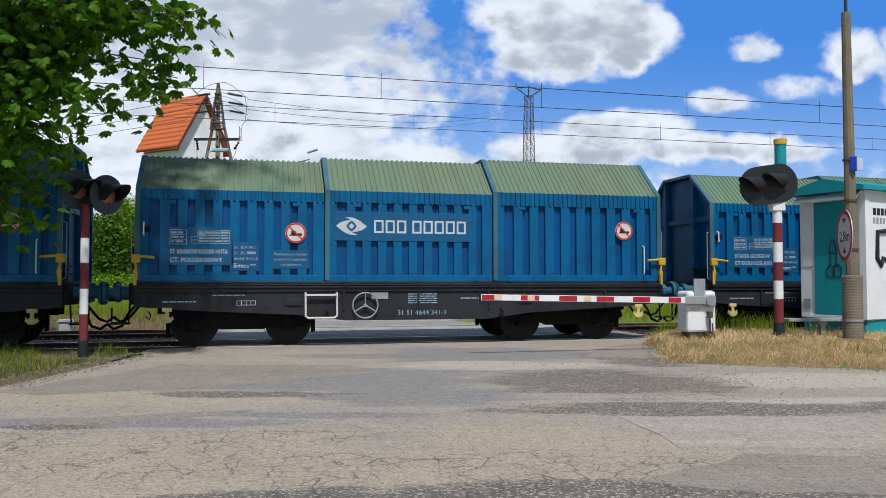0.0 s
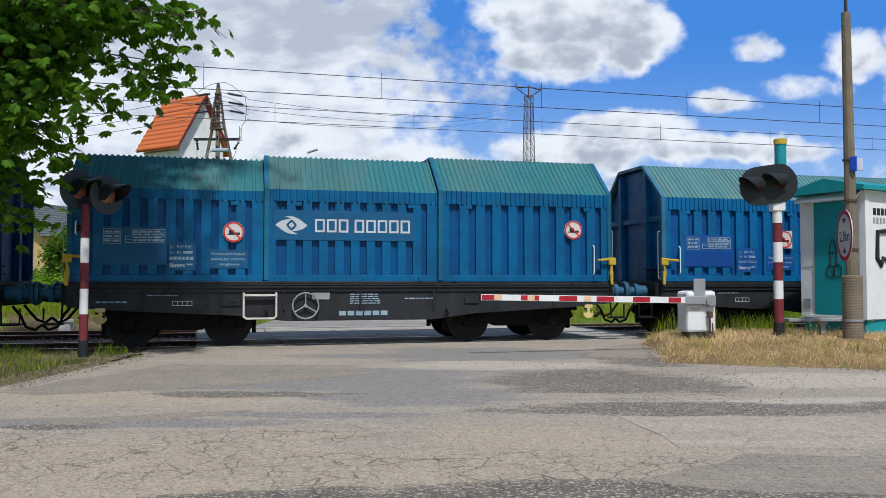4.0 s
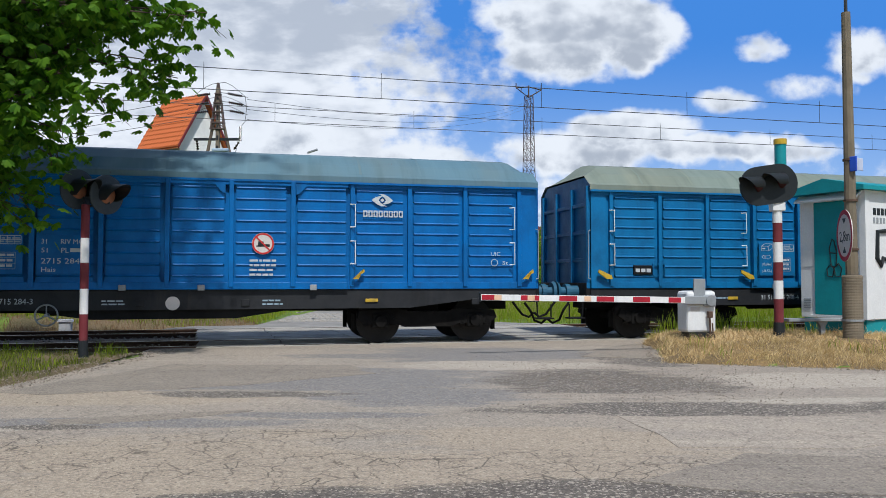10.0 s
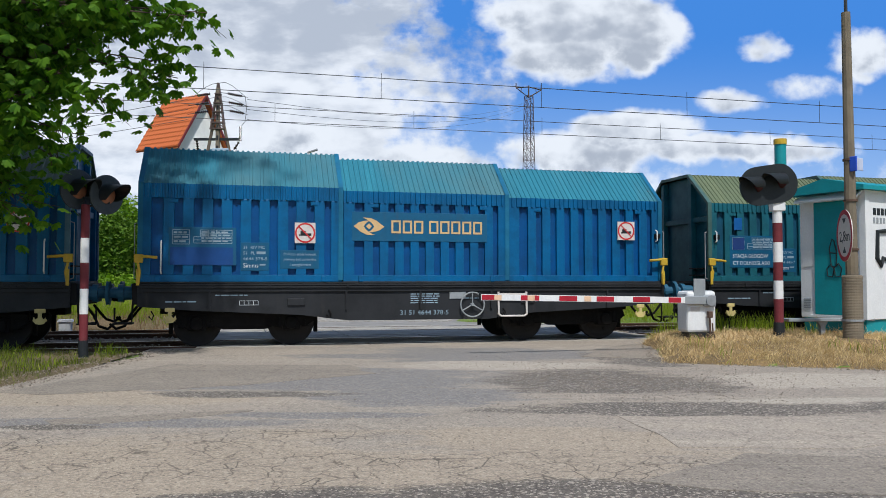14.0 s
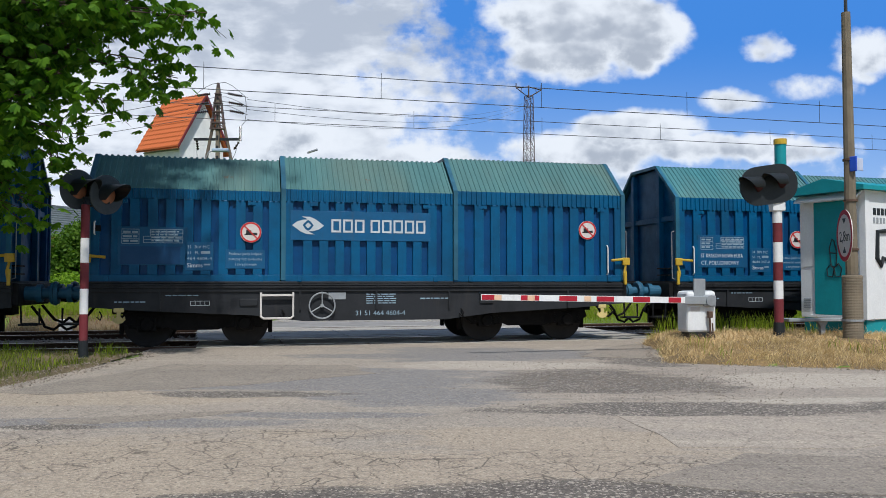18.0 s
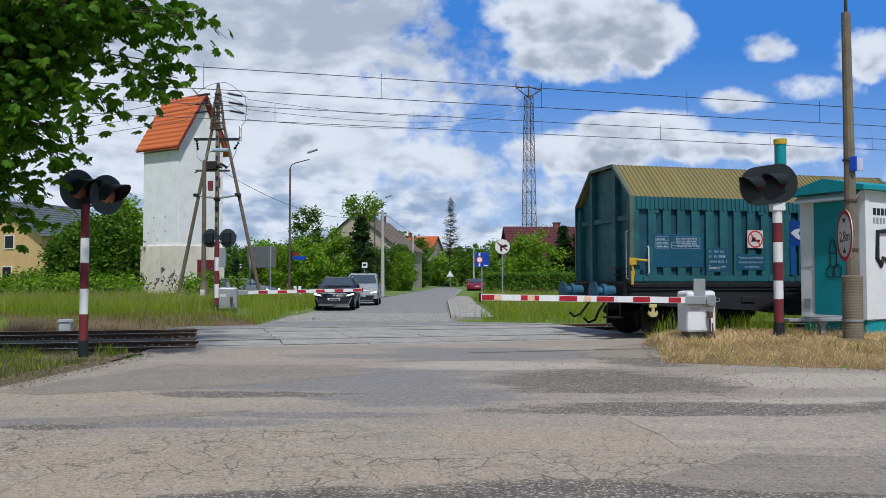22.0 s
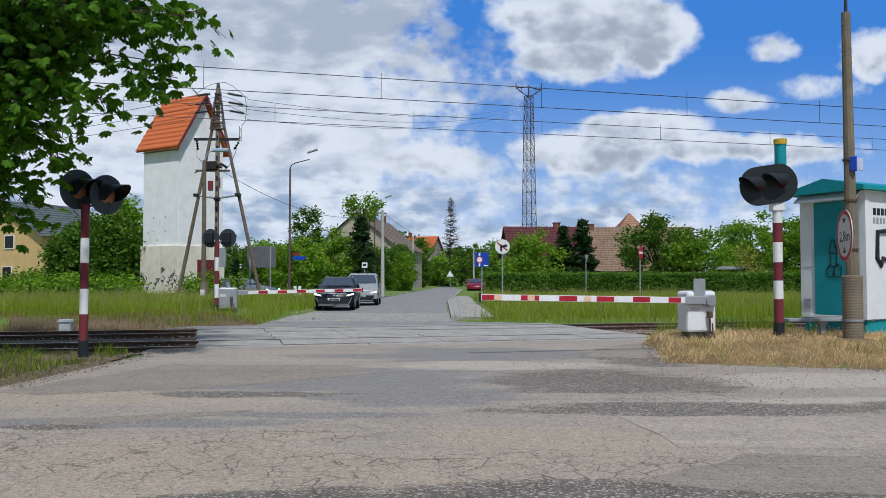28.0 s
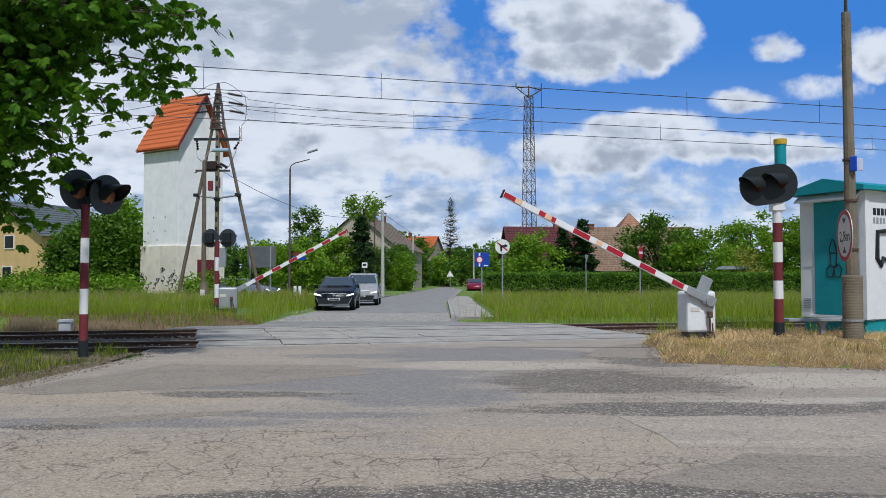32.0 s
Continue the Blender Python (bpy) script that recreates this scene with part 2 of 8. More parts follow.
MAT_WHITE = paint("white_enamel", (0.74, 0.74, 0.72), 0.5, vary=0.1, dirt=(0.35, 0.33, 0.28), dirt_amount=0.35)
MAT_RED = paint("red_enamel", (0.42, 0.014, 0.03), 0.5, vary=0.25, dirt=(0.2, 0.05, 0.05), dirt_amount=0.3)
MAT_MAROON = paint("faded_maroon", (0.17, 0.026, 0.032), 0.6, vary=0.25, dirt=(0.22, 0.09, 0.09), dirt_amount=0.35)
MAT_DARK = plain("dark_plastic", (0.016, 0.02, 0.022), 0.5)
MAT_SIGNALGREY = plain("signal_disc", (0.045, 0.055, 0.062), 0.45)
MAT_GREY = paint("galvanised", (0.33, 0.35, 0.36), 0.5, 0.3, vary=0.2, dirt_amount=0.2)
MAT_CONCRETE = paint("pole_concrete", (0.20, 0.165, 0.115), 0.92, vary=0.3, grain=70, dirt=(0.09, 0.08, 0.065), dirt_amount=0.5)
MAT_TEAL = paint("teal_paint", (0.012, 0.27, 0.30), 0.5, vary=0.15, dirt=(0.02, 0.15, 0.17), dirt_amount=0.35)
MAT_CABWHITE = paint("cabin_white", (0.72, 0.73, 0.72), 0.6, vary=0.08, dirt=(0.45, 0.45, 0.42), dirt_amount=0.4)
MAT_TOWER = paint("tower_render", (0.87, 0.86, 0.83), 0.9, vary=0.1, grain=60, dirt=(0.5, 0.48, 0.44), dirt_amount=0.4)
MAT_PLINTH = paint("tower_plinth", (0.80, 0.73, 0.59), 0.9, vary=0.15, dirt=(0.35, 0.3, 0.24), dirt_amount=0.5)
MAT_TILE = paint("orange_tile", (0.52, 0.13, 0.035), 0.75, vary=0.3, dirt=(0.22, 0.06, 0.03), dirt_amount=0.45)
MAT_WOODPOLE = paint("weathered_wood", (0.16, 0.125, 0.09), 0.9, vary=0.3, dirt=(0.06, 0.05, 0.04), dirt_amount=0.6)
MAT_STEEL = paint("pylon_steel", (0.11, 0.075, 0.065), 0.7, vary=0.3)
MAT_WIRE = plain("wire", (0.05, 0.055, 0.06), 0.5, 0.4)
MAT_BARK = paint("bark", (0.09, 0.065, 0.045), 0.95, vary=0.4, grain=20, bump=0.6, dirt_amount=0.4)
# windscreen: reflected sky is put into the pale blue-grey base colour
MAT_SCREEN = plain("car_windscreen", (0.06, 0.08, 0.10), 0.06, gloss=1.0)
MAT_GLASS = plain("dark_glass", (0.008, 0.01, 0.012), 0.08)
MAT_TYRE = plain("rubber", (0.015, 0.015, 0.015), 0.85)
MAT_LEAF_NEAR = leafy("chestnut_leaf", (0.04, 0.12, 0.009), (0.125, 0.25, 0.017), 0.42, (1.35, 1.5, 0.45))
MAT_LEAF = leafy("leaf_mid", (0.045, 0.11, 0.012), (0.135, 0.23, 0.026), 0.32)
MAT_LEAF_LIGHT = leafy("leaf_light", (0.10, 0.205, 0.016), (0.27, 0.40, 0.036), 0.38)
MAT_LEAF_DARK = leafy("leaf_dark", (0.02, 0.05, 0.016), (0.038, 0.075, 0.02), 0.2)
MAT_LEAF_BROWN = leafy("leaf_bronze", (0.09, 0.075, 0.035), (0.14, 0.12, 0.05), 0.3, (1.15, 1.0, 0.7))
MAT_NEEDLE_DEAD = leafy("bare_twig", (0.07, 0.065, 0.045), (0.10, 0.10, 0.06), 0.1, (1.15, 1.0, 0.7))
MAT_GRASS = leafy("grass_blade", (0.165, 0.25, 0.014), (0.34, 0.405, 0.04), 0.38, (1.35, 1.4, 0.5))
MAT_GRASS_OLIVE = leafy("olive_grass", (0.09, 0.12, 0.02), (0.21, 0.22, 0.055), 0.3, (1.25, 1.2, 0.6))
MAT_GRASS_DRY = leafy("dry_grass", (0.46, 0.31, 0.13), (0.92, 0.73, 0.42), 0.25, (1.15, 1.0, 0.7))
MAT_GRASS_SEED = leafy("seed_heads", (0.36, 0.34, 0.13), (0.42, 0.30, 0.17), 0.2, (1.15, 1.0, 0.7))
MAT_HEDGE = leafy("hedge_leaf", (0.095, 0.19, 0.022), (0.17, 0.29, 0.04), 0.35)


# ---- building helpers ----
def part(name, bm, material, parent=None, label="", color=None, at=None, smoothed=False):
    me = bpy.data.meshes.new(name)
    bm.to_mesh(me)
    bm.free()
    me.materials.append(material)
    if smoothed:
        me.shade_smooth()
    ob = new(name, me)
    if parent:
        ob.parent = parent
    if label:
        ob["label"] = label
    if color:
        ob.color = (*color, 1.0)
    if at is not None:
        ob.matrix_basis = at if isinstance(at, Matrix) else Matrix.Translation(at)
    return ob


def share(name, me, parent, at, color=None):
    """One more object on a mesh that is there already."""
    ob = new(name, me)
    ob.parent = parent
    ob.matrix_basis = at if isinstance(at, Matrix) else Matrix.Translation(at)
    if color:
        ob.color = (*color, 1.0)
    return ob


def thing(name, m, label, category, group="", kind=""):
    ob = new(name)
    ob.matrix_basis = m
    return tagged(ob, label, category, group, kind)


def box(bm, x0, x1, y0, y1, z0, z1, bev=0.0, m=None):
    vs = [bm.verts.new(p) for p in ((x0, y0, z0), (x1, y0, z0), (x1, y1, z0), (x0, y1, z0), (x0, y0, z1), (x1, y0, z1), (x1, y1, z1), (x0, y1, z1))]
    fs = [bm.faces.new([vs[i] for i in q]) for q in ((3, 2, 1, 0), (4, 5, 6, 7), (0, 1, 5, 4), (1, 2, 6, 5), (2, 3, 7, 6), (3, 0, 4, 7))]
    if m:
        bmesh.ops.transform(bm, matrix=m, verts=vs)
    if bev:
        es = list({e for fc in fs for e in fc.edges})
        bmesh.ops.bevel(bm, geom=es, offset=bev, segments=2, affect="EDGES", profile=0.5)
    return bm


def rod(bm, a, b, r, r2=None, n=10, cap=True):
    a, b = Vector(a), Vector(b)
    r2 = r if r2 is None else r2
    q = (b - a).to_track_quat("Z", "Y")
    rings = []
    for p, rr in ((a, r), (b, r2)):
        rings.append([bm.verts.new(p + q @ Vector((rr * math.cos(2 * math.pi * i / n), rr * math.sin(2 * math.pi * i / n), 0))) for i in range(n)])
    for i in range(n):
        bm.faces.new((rings[0][i], rings[0][(i + 1) % n], rings[1][(i + 1) % n], rings[1][i]))
    if cap:
        bm.faces.new(rings[0][::-1])
        bm.faces.new(rings[1])
    return bm


def tube(bm, pts, r, n=8):
    """One bent round bar through the points."""
    pts = [Vector(p) for p in pts]
    ways = [(b - a).normalized() for a, b in zip(pts[:-1], pts[1:])]
    side = ways[0].orthogonal().normalized()
    prev = None
    for i, p in enumerate(pts):
        w = ways[0] if i == 0 else ways[-1] if i == len(pts) - 1 else (ways[i - 1] + ways[i])
        w = w.normalized() if w.length > 1e-6 else ways[min(i, len(ways) - 1)]
        side = side - w * side.dot(w)
        side = side.normalized() if side.length > 1e-6 else w.orthogonal().normalized()
        up = w.cross(side)
        ring = [bm.verts.new(p + (side * math.cos(2 * math.pi * k / n) + up * math.sin(2 * math.pi * k / n)) * r) for k in range(n)]
        if prev:
            for k in range(n):
                bm.faces.new((prev[k], prev[(k + 1) % n], ring[(k + 1) % n], ring[k]))
        else:
            bm.faces.new(ring[::-1])
        prev = ring
    bm.faces.new(prev)
    return bm


def prism(bm, pts, lo, hi, axis="y"):
    """A flat outline of (a, b) pairs, thickened from lo to hi along an axis: y keeps (x, z), x keeps (y, z), z keeps (x, y)."""
    def place(p, h):
        return {"y": (p[0], h, p[1]), "x": (h, p[0], p[1]), "z": (p[0], p[1], h)}[axis]
    a = [bm.verts.new(place(p, lo)) for p in pts]
    b = [bm.verts.new(place(p, hi)) for p in pts]
    k = len(pts)
    bm.faces.new(a)
    bm.faces.new(b[::-1])
    for i in range(k):
        bm.faces.new((a[i], b[i], b[(i + 1) % k], a[(i + 1) % k]))
    bmesh.ops.recalc_face_normals(bm, faces=bm.faces[:])
    return bm


def sheet(bm, rows):
    """A skin over rows of points."""
    vs = [[bm.verts.new(p) for p in r] for r in rows]
    for a, b in zip(vs[:-1], vs[1:]):
        for i in range(len(a) - 1):
            bm.faces.new((a[i], a[i + 1], b[i + 1], b[i]))
    return vs


def B():
    return bmesh.new()


def mesh_part(name, verts, faces, material, parent=None, label="", smoothed=False):
    me = bpy.data.meshes.new(name)
    me.from_pydata(verts, [], faces)
    me.materials.append(material)
    if smoothed:
        me.shade_smooth()
    ob = new(name, me)
    ob.parent = parent
    if label:
        ob["label"] = label
    return ob


WRITTEN = {}


def lettering(name, body, size, material, parent, at, width=None):
    """Painted writing as a thin mesh, standing in its parent's x-z plane and facing -y."""
    key = (body, size, width, material.name)
    if key in WRITTEN:
        ob = new(name, WRITTEN[key])
        ob.parent = parent
        ob.matrix_basis = Matrix.Translation(at) @ Matrix.Rotation(radians(90), 4, "X")
        return ob
    cu = bpy.data.curves.new(name, "FONT")
    cu.body, cu.size, cu.extrude, cu.resolution_u = body, size, 0.0015, 2
    tmp = bpy.data.objects.new(name, cu)
    scene.collection.objects.link(tmp)
    me = bpy.data.meshes.new_from_object(tmp.evaluated_get(bpy.context.evaluated_depsgraph_get()))
    bpy.data.objects.remove(tmp)
    bpy.data.curves.remove(cu)
    if width:
        xs = [v.co.x for v in me.vertices]
        k = width / max(0.01, max(xs) - min(xs))
        for v in me.vertices:
            v.co.x *= k
    me.materials.clear()
    me.materials.append(material)
    WRITTEN[key] = me
    ob = new(name, me)
    ob.parent = parent
    ob.matrix_basis = Matrix.Translation(at) @ Matrix.Rotation(radians(90), 4, "X")
    return ob


# ---- ground, road, sky ----
def road_gap(x, y):
    """How far a place lies outside the paved ground (negative inside)."""
    q = TRI @ Vector((x, y, 0))
    n = q.y
    left = -5.0 - 0.05 * (16 - y) if y < 16 else -5.05 - 0.04 * (y - 16)
    if y < 30:
        neck = max(left - x, x - (3.8 + 0.3 * math.sin(y * 0.9)) if n < -1.2 else x - max(0.35, 3.6 - 0.38 * (n + 1.2)))
    else:
        neck = max(-5.45 + 0.042 * max(0, y - 34) - x, x - 0.2 - 0.04 * max(0, y - 47))
    if 25.6 < y < 61:
        neck = min(neck, max(0.2 - x, x - 1.72))
    edge = 9.7 + 0.12 * math.sin(x * 1.3) if x < 0 else 12.6 - 0.36 * min(4, max(0, x - 3.6)) - 0.03 * max(0, x - 7.6)
    front = y - edge
    if y > 128:
        neck = max(y - 152 - 0.12 * x, 138 + 0.1 * x - y) if x > 2 else max(neck, y - 150)
    return min(neck if y < 190 else 1e9, front)


def ground_z(x, y):
    q = TRI @ Vector((x, y, 0))
    n = q.y
    z = 0.03 + 0.03 * noise.noise((x * 0.3, y * 0.3, 0)) + 0.02 * noise.noise((x * 1.1, y * 1.1, 3))
    z += (0.20 + 0.06 * noise.noise((x * 0.9, y * 0.9, 11))) * smooth(3.2, 4.7, x) * smooth(11.5, 14.0, y) * (1 - smooth(16.0, 17.2, y - 0.24 * x + 1.2)) * (1 - 0.8 * smooth(9, 14, x))
    z += 0.06 * smooth(-5.3, -6.5, x) * smooth(9.6, 11.0, y) * (1 - smooth(14, 15, y))
    z += 0.22 * smooth(-5.6, -6.6, x) * smooth(6.3, 7.3, n) * (1 - smooth(16, 30, n))
    if n > 6:
        z += 0.12 * smooth(6, 12, n)
    z -= 0.1 * math.exp(-((x - 4.75) ** 2 + (y - 14.8) ** 2) / 0.2)
    bed = smooth(-2.5, -1.9, n) * (1 - smooth(FAR_N + 1.9, FAR_N + 2.6, n))
    z = z * (1 - bed) - 0.17 * bed
    return z * smooth(-0.16, 0.16, road_gap(x, y)) - 0.14 * (1 - smooth(-0.16, 0.16, road_gap(x, y)))


def rail_n(x, y):
    return (TRI @ Vector((x, y, 0))).y


def axis_steps(lo, hi, a, b, fine, grow=1.35):
    out, v, st = [], a, fine
    while v < b:
        out.append(v)
        v += fine
    out.append(b)
    v, st = b, fine
    while v < hi:
        st *= grow
        v = min(hi, v + st)
        out.append(v)
    v, st, pre = a, fine, []
    while v > lo:
        st *= grow
        v = max(lo, v - st)
        pre.append(v)
    return pre[::-1] + out


gx, gy = axis_steps(-2600, 2600, -16, 16, 0.3), axis_steps(-900, 2600, 8, 30, 0.3)
gv = [(x, y, ground_z(x, y) if y < 260 and abs(x) < 200 else 0.1) for y in gy for x in gx]
gw = len(gx)
gf = [(j * gw + i, j * gw + i + 1, (j + 1) * gw + i + 1, (j + 1) * gw + i) for j in range(len(gy) - 1) for i in range(gw - 1)]
tagged(mesh_part("ground", gv, gf, MAT_GROUND, smoothed=True), "grassy open ground beside the railway", "ground", kind="structure")


def paved(name, pts, material, label, z0=-0.3, z1=0.0, category="road"):
    bm = prism(B(), pts, z0, z1, "z")
    return tagged(part(name, bm, material), label, category, kind="structure")


def tw(s, n, z=0.0):
    p = TR @ Vector((s, n, z))
    return (p.x, p.y) if z == 0.0 else (p.x, p.y, p.z)


paved("road_near", [(-70, -12), (70, -12), (70, 13.0), (7, 13.3), (4.8, 13.8), (4.6, 17.0), tw(5.2, -1.16), tw(-6.0, -1.16), (-5.4, 14.0), (-6.0, 10.4), (-70, 10.6)],
      MAT_ASPHALT, "worn grey asphalt with cracks and patches", z1=-0.004)
paved("road_far", [tw(-6.4, FAR_N + 1.2), tw(4.6, FAR_N + 1.2), (2.0, 24.6), (0.25, 27.0), (0.25, 47.0), (3.9, 138), (40, 142), (40, 157), (-0.6, 150), (-5.45, 34), (-5.7, 27.5)],
      MAT_ROAD2, "grey asphalt village road leading away", z1=-0.004)
paved("pavement", [(0.42, 26.6), (1.7, 26.0), (1.75, 47), (2.25, 60), (0.95, 60), (0.42, 47)], MAT_PANEL, "pale concrete slab pavement", z1=0.09, category="pavement")
paved("kerb", [(0.27, 26.6), (0.41, 26.6), (0.41, 47), (2.5, 100), (2.36, 100), (0.27, 47)], MAT_PANEL, "low concrete kerb", z1=0.10, category="kerb")
paved("kerb_left", [(-5.62, 30), (-5.47, 30), (-5.47, 34), (-2.68, 100), (-2.83, 100), (-5.62, 34)], MAT_PANEL, "low concrete kerb", z1=0.08, category="kerb")

# repairs and smears on the old asphalt
MAT_PATCH_DARK = asphalt("asphalt_repair_dark", 0.82)
MAT_PATCH_PALE = asphalt("asphalt_repair_pale", 1.12)


def bmesh_tri(bm):
    bmesh.ops.triangulate(bm, faces=bm.faces[:], ngon_method="EAR_CLIP")
    return bm


def road_patch(pts, mat, label, seed, z=0.001):
    """A thin, ragged-edged skin on the road."""
    r = random.Random(seed)
    out = []
    for (x0, y0), (x1, y1) in zip(pts, pts[1:] + pts[:1]):
        k = max(1, int(math.hypot(x1 - x0, y1 - y0) / 0.35))
        for i in range(k):
            t = i / k
            out.append((x0 + (x1 - x0) * t + r.uniform(-0.07, 0.07), y0 + (y1 - y0) * t + r.uniform(-0.06, 0.06)))
    return tagged(part("road_patch", bmesh_tri(prism(B(), out, -0.02, z, "z")), mat), label, "road patch", "asphalt repairs", "structure")


road_patch([(1.72, 7.67), (3.84, 7.7), (3.9, 6.75), (3.2, 6.2), (1.9, 6.3)], MAT_PATCH_PALE, "pale smooth asphalt repair", 1)
road_patch([(-3.6, 7.2), (-2.7, 7.45), (-1.95, 7.95), (-1.9, 8.1), (-2.8, 7.75), (-3.7, 7.5)], MAT_PATCH_DARK, "narrow dark asphalt repair", 2)
road_patch([(-5.2, 9.3), (-4.2, 12.4), (-1.4, 12.2), (-1.0, 11.2), (-2.5, 9.9), (-4.6, 9.1)], MAT_PATCH_DARK, "dark bluish asphalt repair", 3)
road_patch([(2.3, 6.1), (3.6, 5.8), (3.2, 4.9), (2.0, 4.9), (1.3, 5.2)], MAT_PATCH_DARK, "dark worn asphalt repair", 4)
road_patch([(2.9, 15.2), (4.2, 16.6), (4.4, 14.4), (3.6, 13.2), (2.4, 13.6)], MAT_PATCH_DARK, "dark asphalt apron by the bank", 5)

# cobbles between the second track and the asphalt
rc = random.Random(4)
cob = thing("cobble_strip", Matrix.Identity(4), "rough grey cobblestone strip beyond the crossing", "cobbles", kind="structure")
bm = box(B(), -0.09, 0.09, -0.09, 0.09, -0.06, 0.0, 0.03)
cobme = bpy.data.meshes.new("cobble")
bm.to_mesh(cobme)
bm.free()
cobme.materials.append(MAT_PANEL)
for j in range(12):
    for i in range(25):
        x, y = -5.3 + i * 0.225 + (0.1 if j % 2 else 0) + rc.uniform(-0.02, 0.02), 25.3 + j * 0.52 + rc.uniform(-0.04, 0.04)
        share("cobble", cobme, cob, Matrix.Translation((x, y, rc.uniform(0.0, 0.022))) @ Matrix.Rotation(rc.uniform(-0.15, 0.15), 4, "Z") @ Matrix.Diagonal((1.1, 2.3, 1, 1)))

# crossing panels
cross = thing("crossing_deck", TR, "concrete slab deck flush with the rails", "level crossing", kind="structure")
RAILS = (-0.7525, 0.7525, FAR_N - 0.7525, FAR_N + 0.7525)
for n0, n1 in ((-1.15, -0.82), (-0.62, 0.62), (0.82, 1.72), (1.74, FAR_N - 1.22 - 0.3), (FAR_N - 1.5, FAR_N - 0.82), (FAR_N - 0.62, FAR_N + 0.62), (FAR_N + 0.82, FAR_N + 1.18)):
    for k in range(6):
        a = -5.25 + k * 1.7 - 0.06 * n0
        part("slab", box(B(), a, a + 1.685, n0, n1, -0.25, rc.uniform(-0.006, 0.004), 0.008), MAT_PANEL, cross)


def rail_profile():
    return [(-0.075, -0.17), (0.075, -0.17), (0.075, -0.16), (0.012, -0.14), (0.012, -0.045), (0.036, -0.032), (0.036, 0.0), (-0.036, 0.0), (-0.036, -0.032), (-0.012, -0.045), (-0.012, -0.14), (-0.075, -0.16)]


bm = box(B(), -0.13, 0.13, -1.25, 1.25, -0.33, -0.17, 0.02)
tieme = bpy.data.meshes.new("sleeper")
bm.to_mesh(tieme)
bm.free()
tieme.materials.append(MAT_TIE)
for c, nm in ((0.0, "near"), (FAR_N, "far")):
    trk = thing("railway_track", TR @ Matrix.Translation((0, c, 0)), "rusty steel rails on sleepers in weedy ballast", "railway track", "railway tracks", kind="structure")
    for r in (-0.7525, 0.7525):
        bm = B()
        prism(bm, [(r + a, b) for a, b in rail_profile()], -150, 220, "x")
        rail = part("rail", bm, MAT_RAIL, trk)
        part("rail_head", box(B(), -150, 220, r - 0.034, r + 0.034, -0.001, 0.003), MAT_RAILTOP, rail, "shiny worn rail head")
    for k in range(-40, 60):
        s = k * 0.62
        if -6.4 < s < 5.2:
            continue
        share("sleeper", tieme, trk, (s, 0, 0))

# ballast: a bed and loose stones
bm = B()
sheet(bm, [[tw(s, n, -0.115 + (0.02 if i % 2 else 0.0)) for i, n in enumerate((-2.3, -1.5, -0.75, 0, 0.75, 1.6, 2.1, 2.7, 3.4, 4.15, 4.9, 5.6, 6.4))] for s in (-150, -60, -30, -15, -6, 5, 15, 30, 60, 220)])
tagged(part("ballast_bed", bm, MAT_BALLAST), "brown stained stone ballast under the tracks", "ballast", kind="stuff")


def stones(name, count, where, lo, hi, material, label, seed):
    r = random.Random(seed)
    verts, faces = [], []
    for _ in range(count):
        x, y, z = where(r)
        s = r.uniform(lo, hi)
        b = len(verts)
        pts = [(0, 0, 1), (1, 0, 0), (0, 1, 0), (-1, 0, 0), (0, -1, 0), (0, 0, -1)]
        a = r.uniform(0, 6.28)
        for px, py, pz in pts:
            k = s * r.uniform(0.6, 1.1)
            verts.append((x + k * (px * math.cos(a) - py * math.sin(a)), y + k * (px * math.sin(a) + py * math.cos(a)), z + k * pz * 0.8))
        faces += [(b, b + 1, b + 2), (b, b + 2, b + 3), (b, b + 3, b + 4), (b, b + 4, b + 1), (b + 5, b + 2, b + 1), (b + 5, b + 3, b + 2), (b + 5, b + 4, b + 3), (b + 5, b + 1, b + 4)]
    return tagged(mesh_part(name, verts, faces, material), label, "stones", kind="stuff")


def on_bed(r):
    while True:
        s, n = r.uniform(-22, 32), r.uniform(-2.0, 6.2)
        if not -5.4 < s < 4.9:
            p = TR @ Vector((s, n, 0))
            return p.x, p.y, -0.095 + r.uniform(-0.03, 0.02)


# bare soil along the verge by the signal
bm = B()
tv = {}
for i in range(36):
    for j in range(30):
        x, y = -13.5 + 0.25 * i, 9.3 + 0.25 * j
        if road_gap(x, y) > -0.06 and rail_n(x, y) < -1.6:
            tv[i, j] = bm.verts.new((x, y, ground_z(x, y) + 0.012))
for i in range(35):
    for j in range(29):
        q = [tv.get(k) for k in ((i, j), (i + 1, j), (i + 1, j + 1), (i, j + 1))]
        if None not in q:
            bm.faces.new(q)
tagged(part("verge_soil", bm, MAT_SOIL, smoothed=True), "brown stony soil along the road verge", "soil", kind="structure")
# dusty strip beyond the second track
bm = B()
tv = {}
for i in range(60):
    for j in range(14):
        q = TR @ Vector((-10.5 + 0.15 * i, FAR_N + 1.4 + 0.14 * j, 0))
        if road_gap(q.x, q.y) > 0.0:
            tv[i, j] = bm.verts.new((q.x, q.y, ground_z(q.x, q.y) + 0.03))
for i in range(59):
    for j in range(13):
        q = [tv.get(k) for k in ((i, j), (i + 1, j), (i + 1, j + 1), (i, j + 1))]
        if None not in q:
            bm.faces.new(q)
tagged(part("trackside_soil", bm, MAT_SOIL, smoothed=True), "dry brown soil beside the second track", "soil", kind="structure")
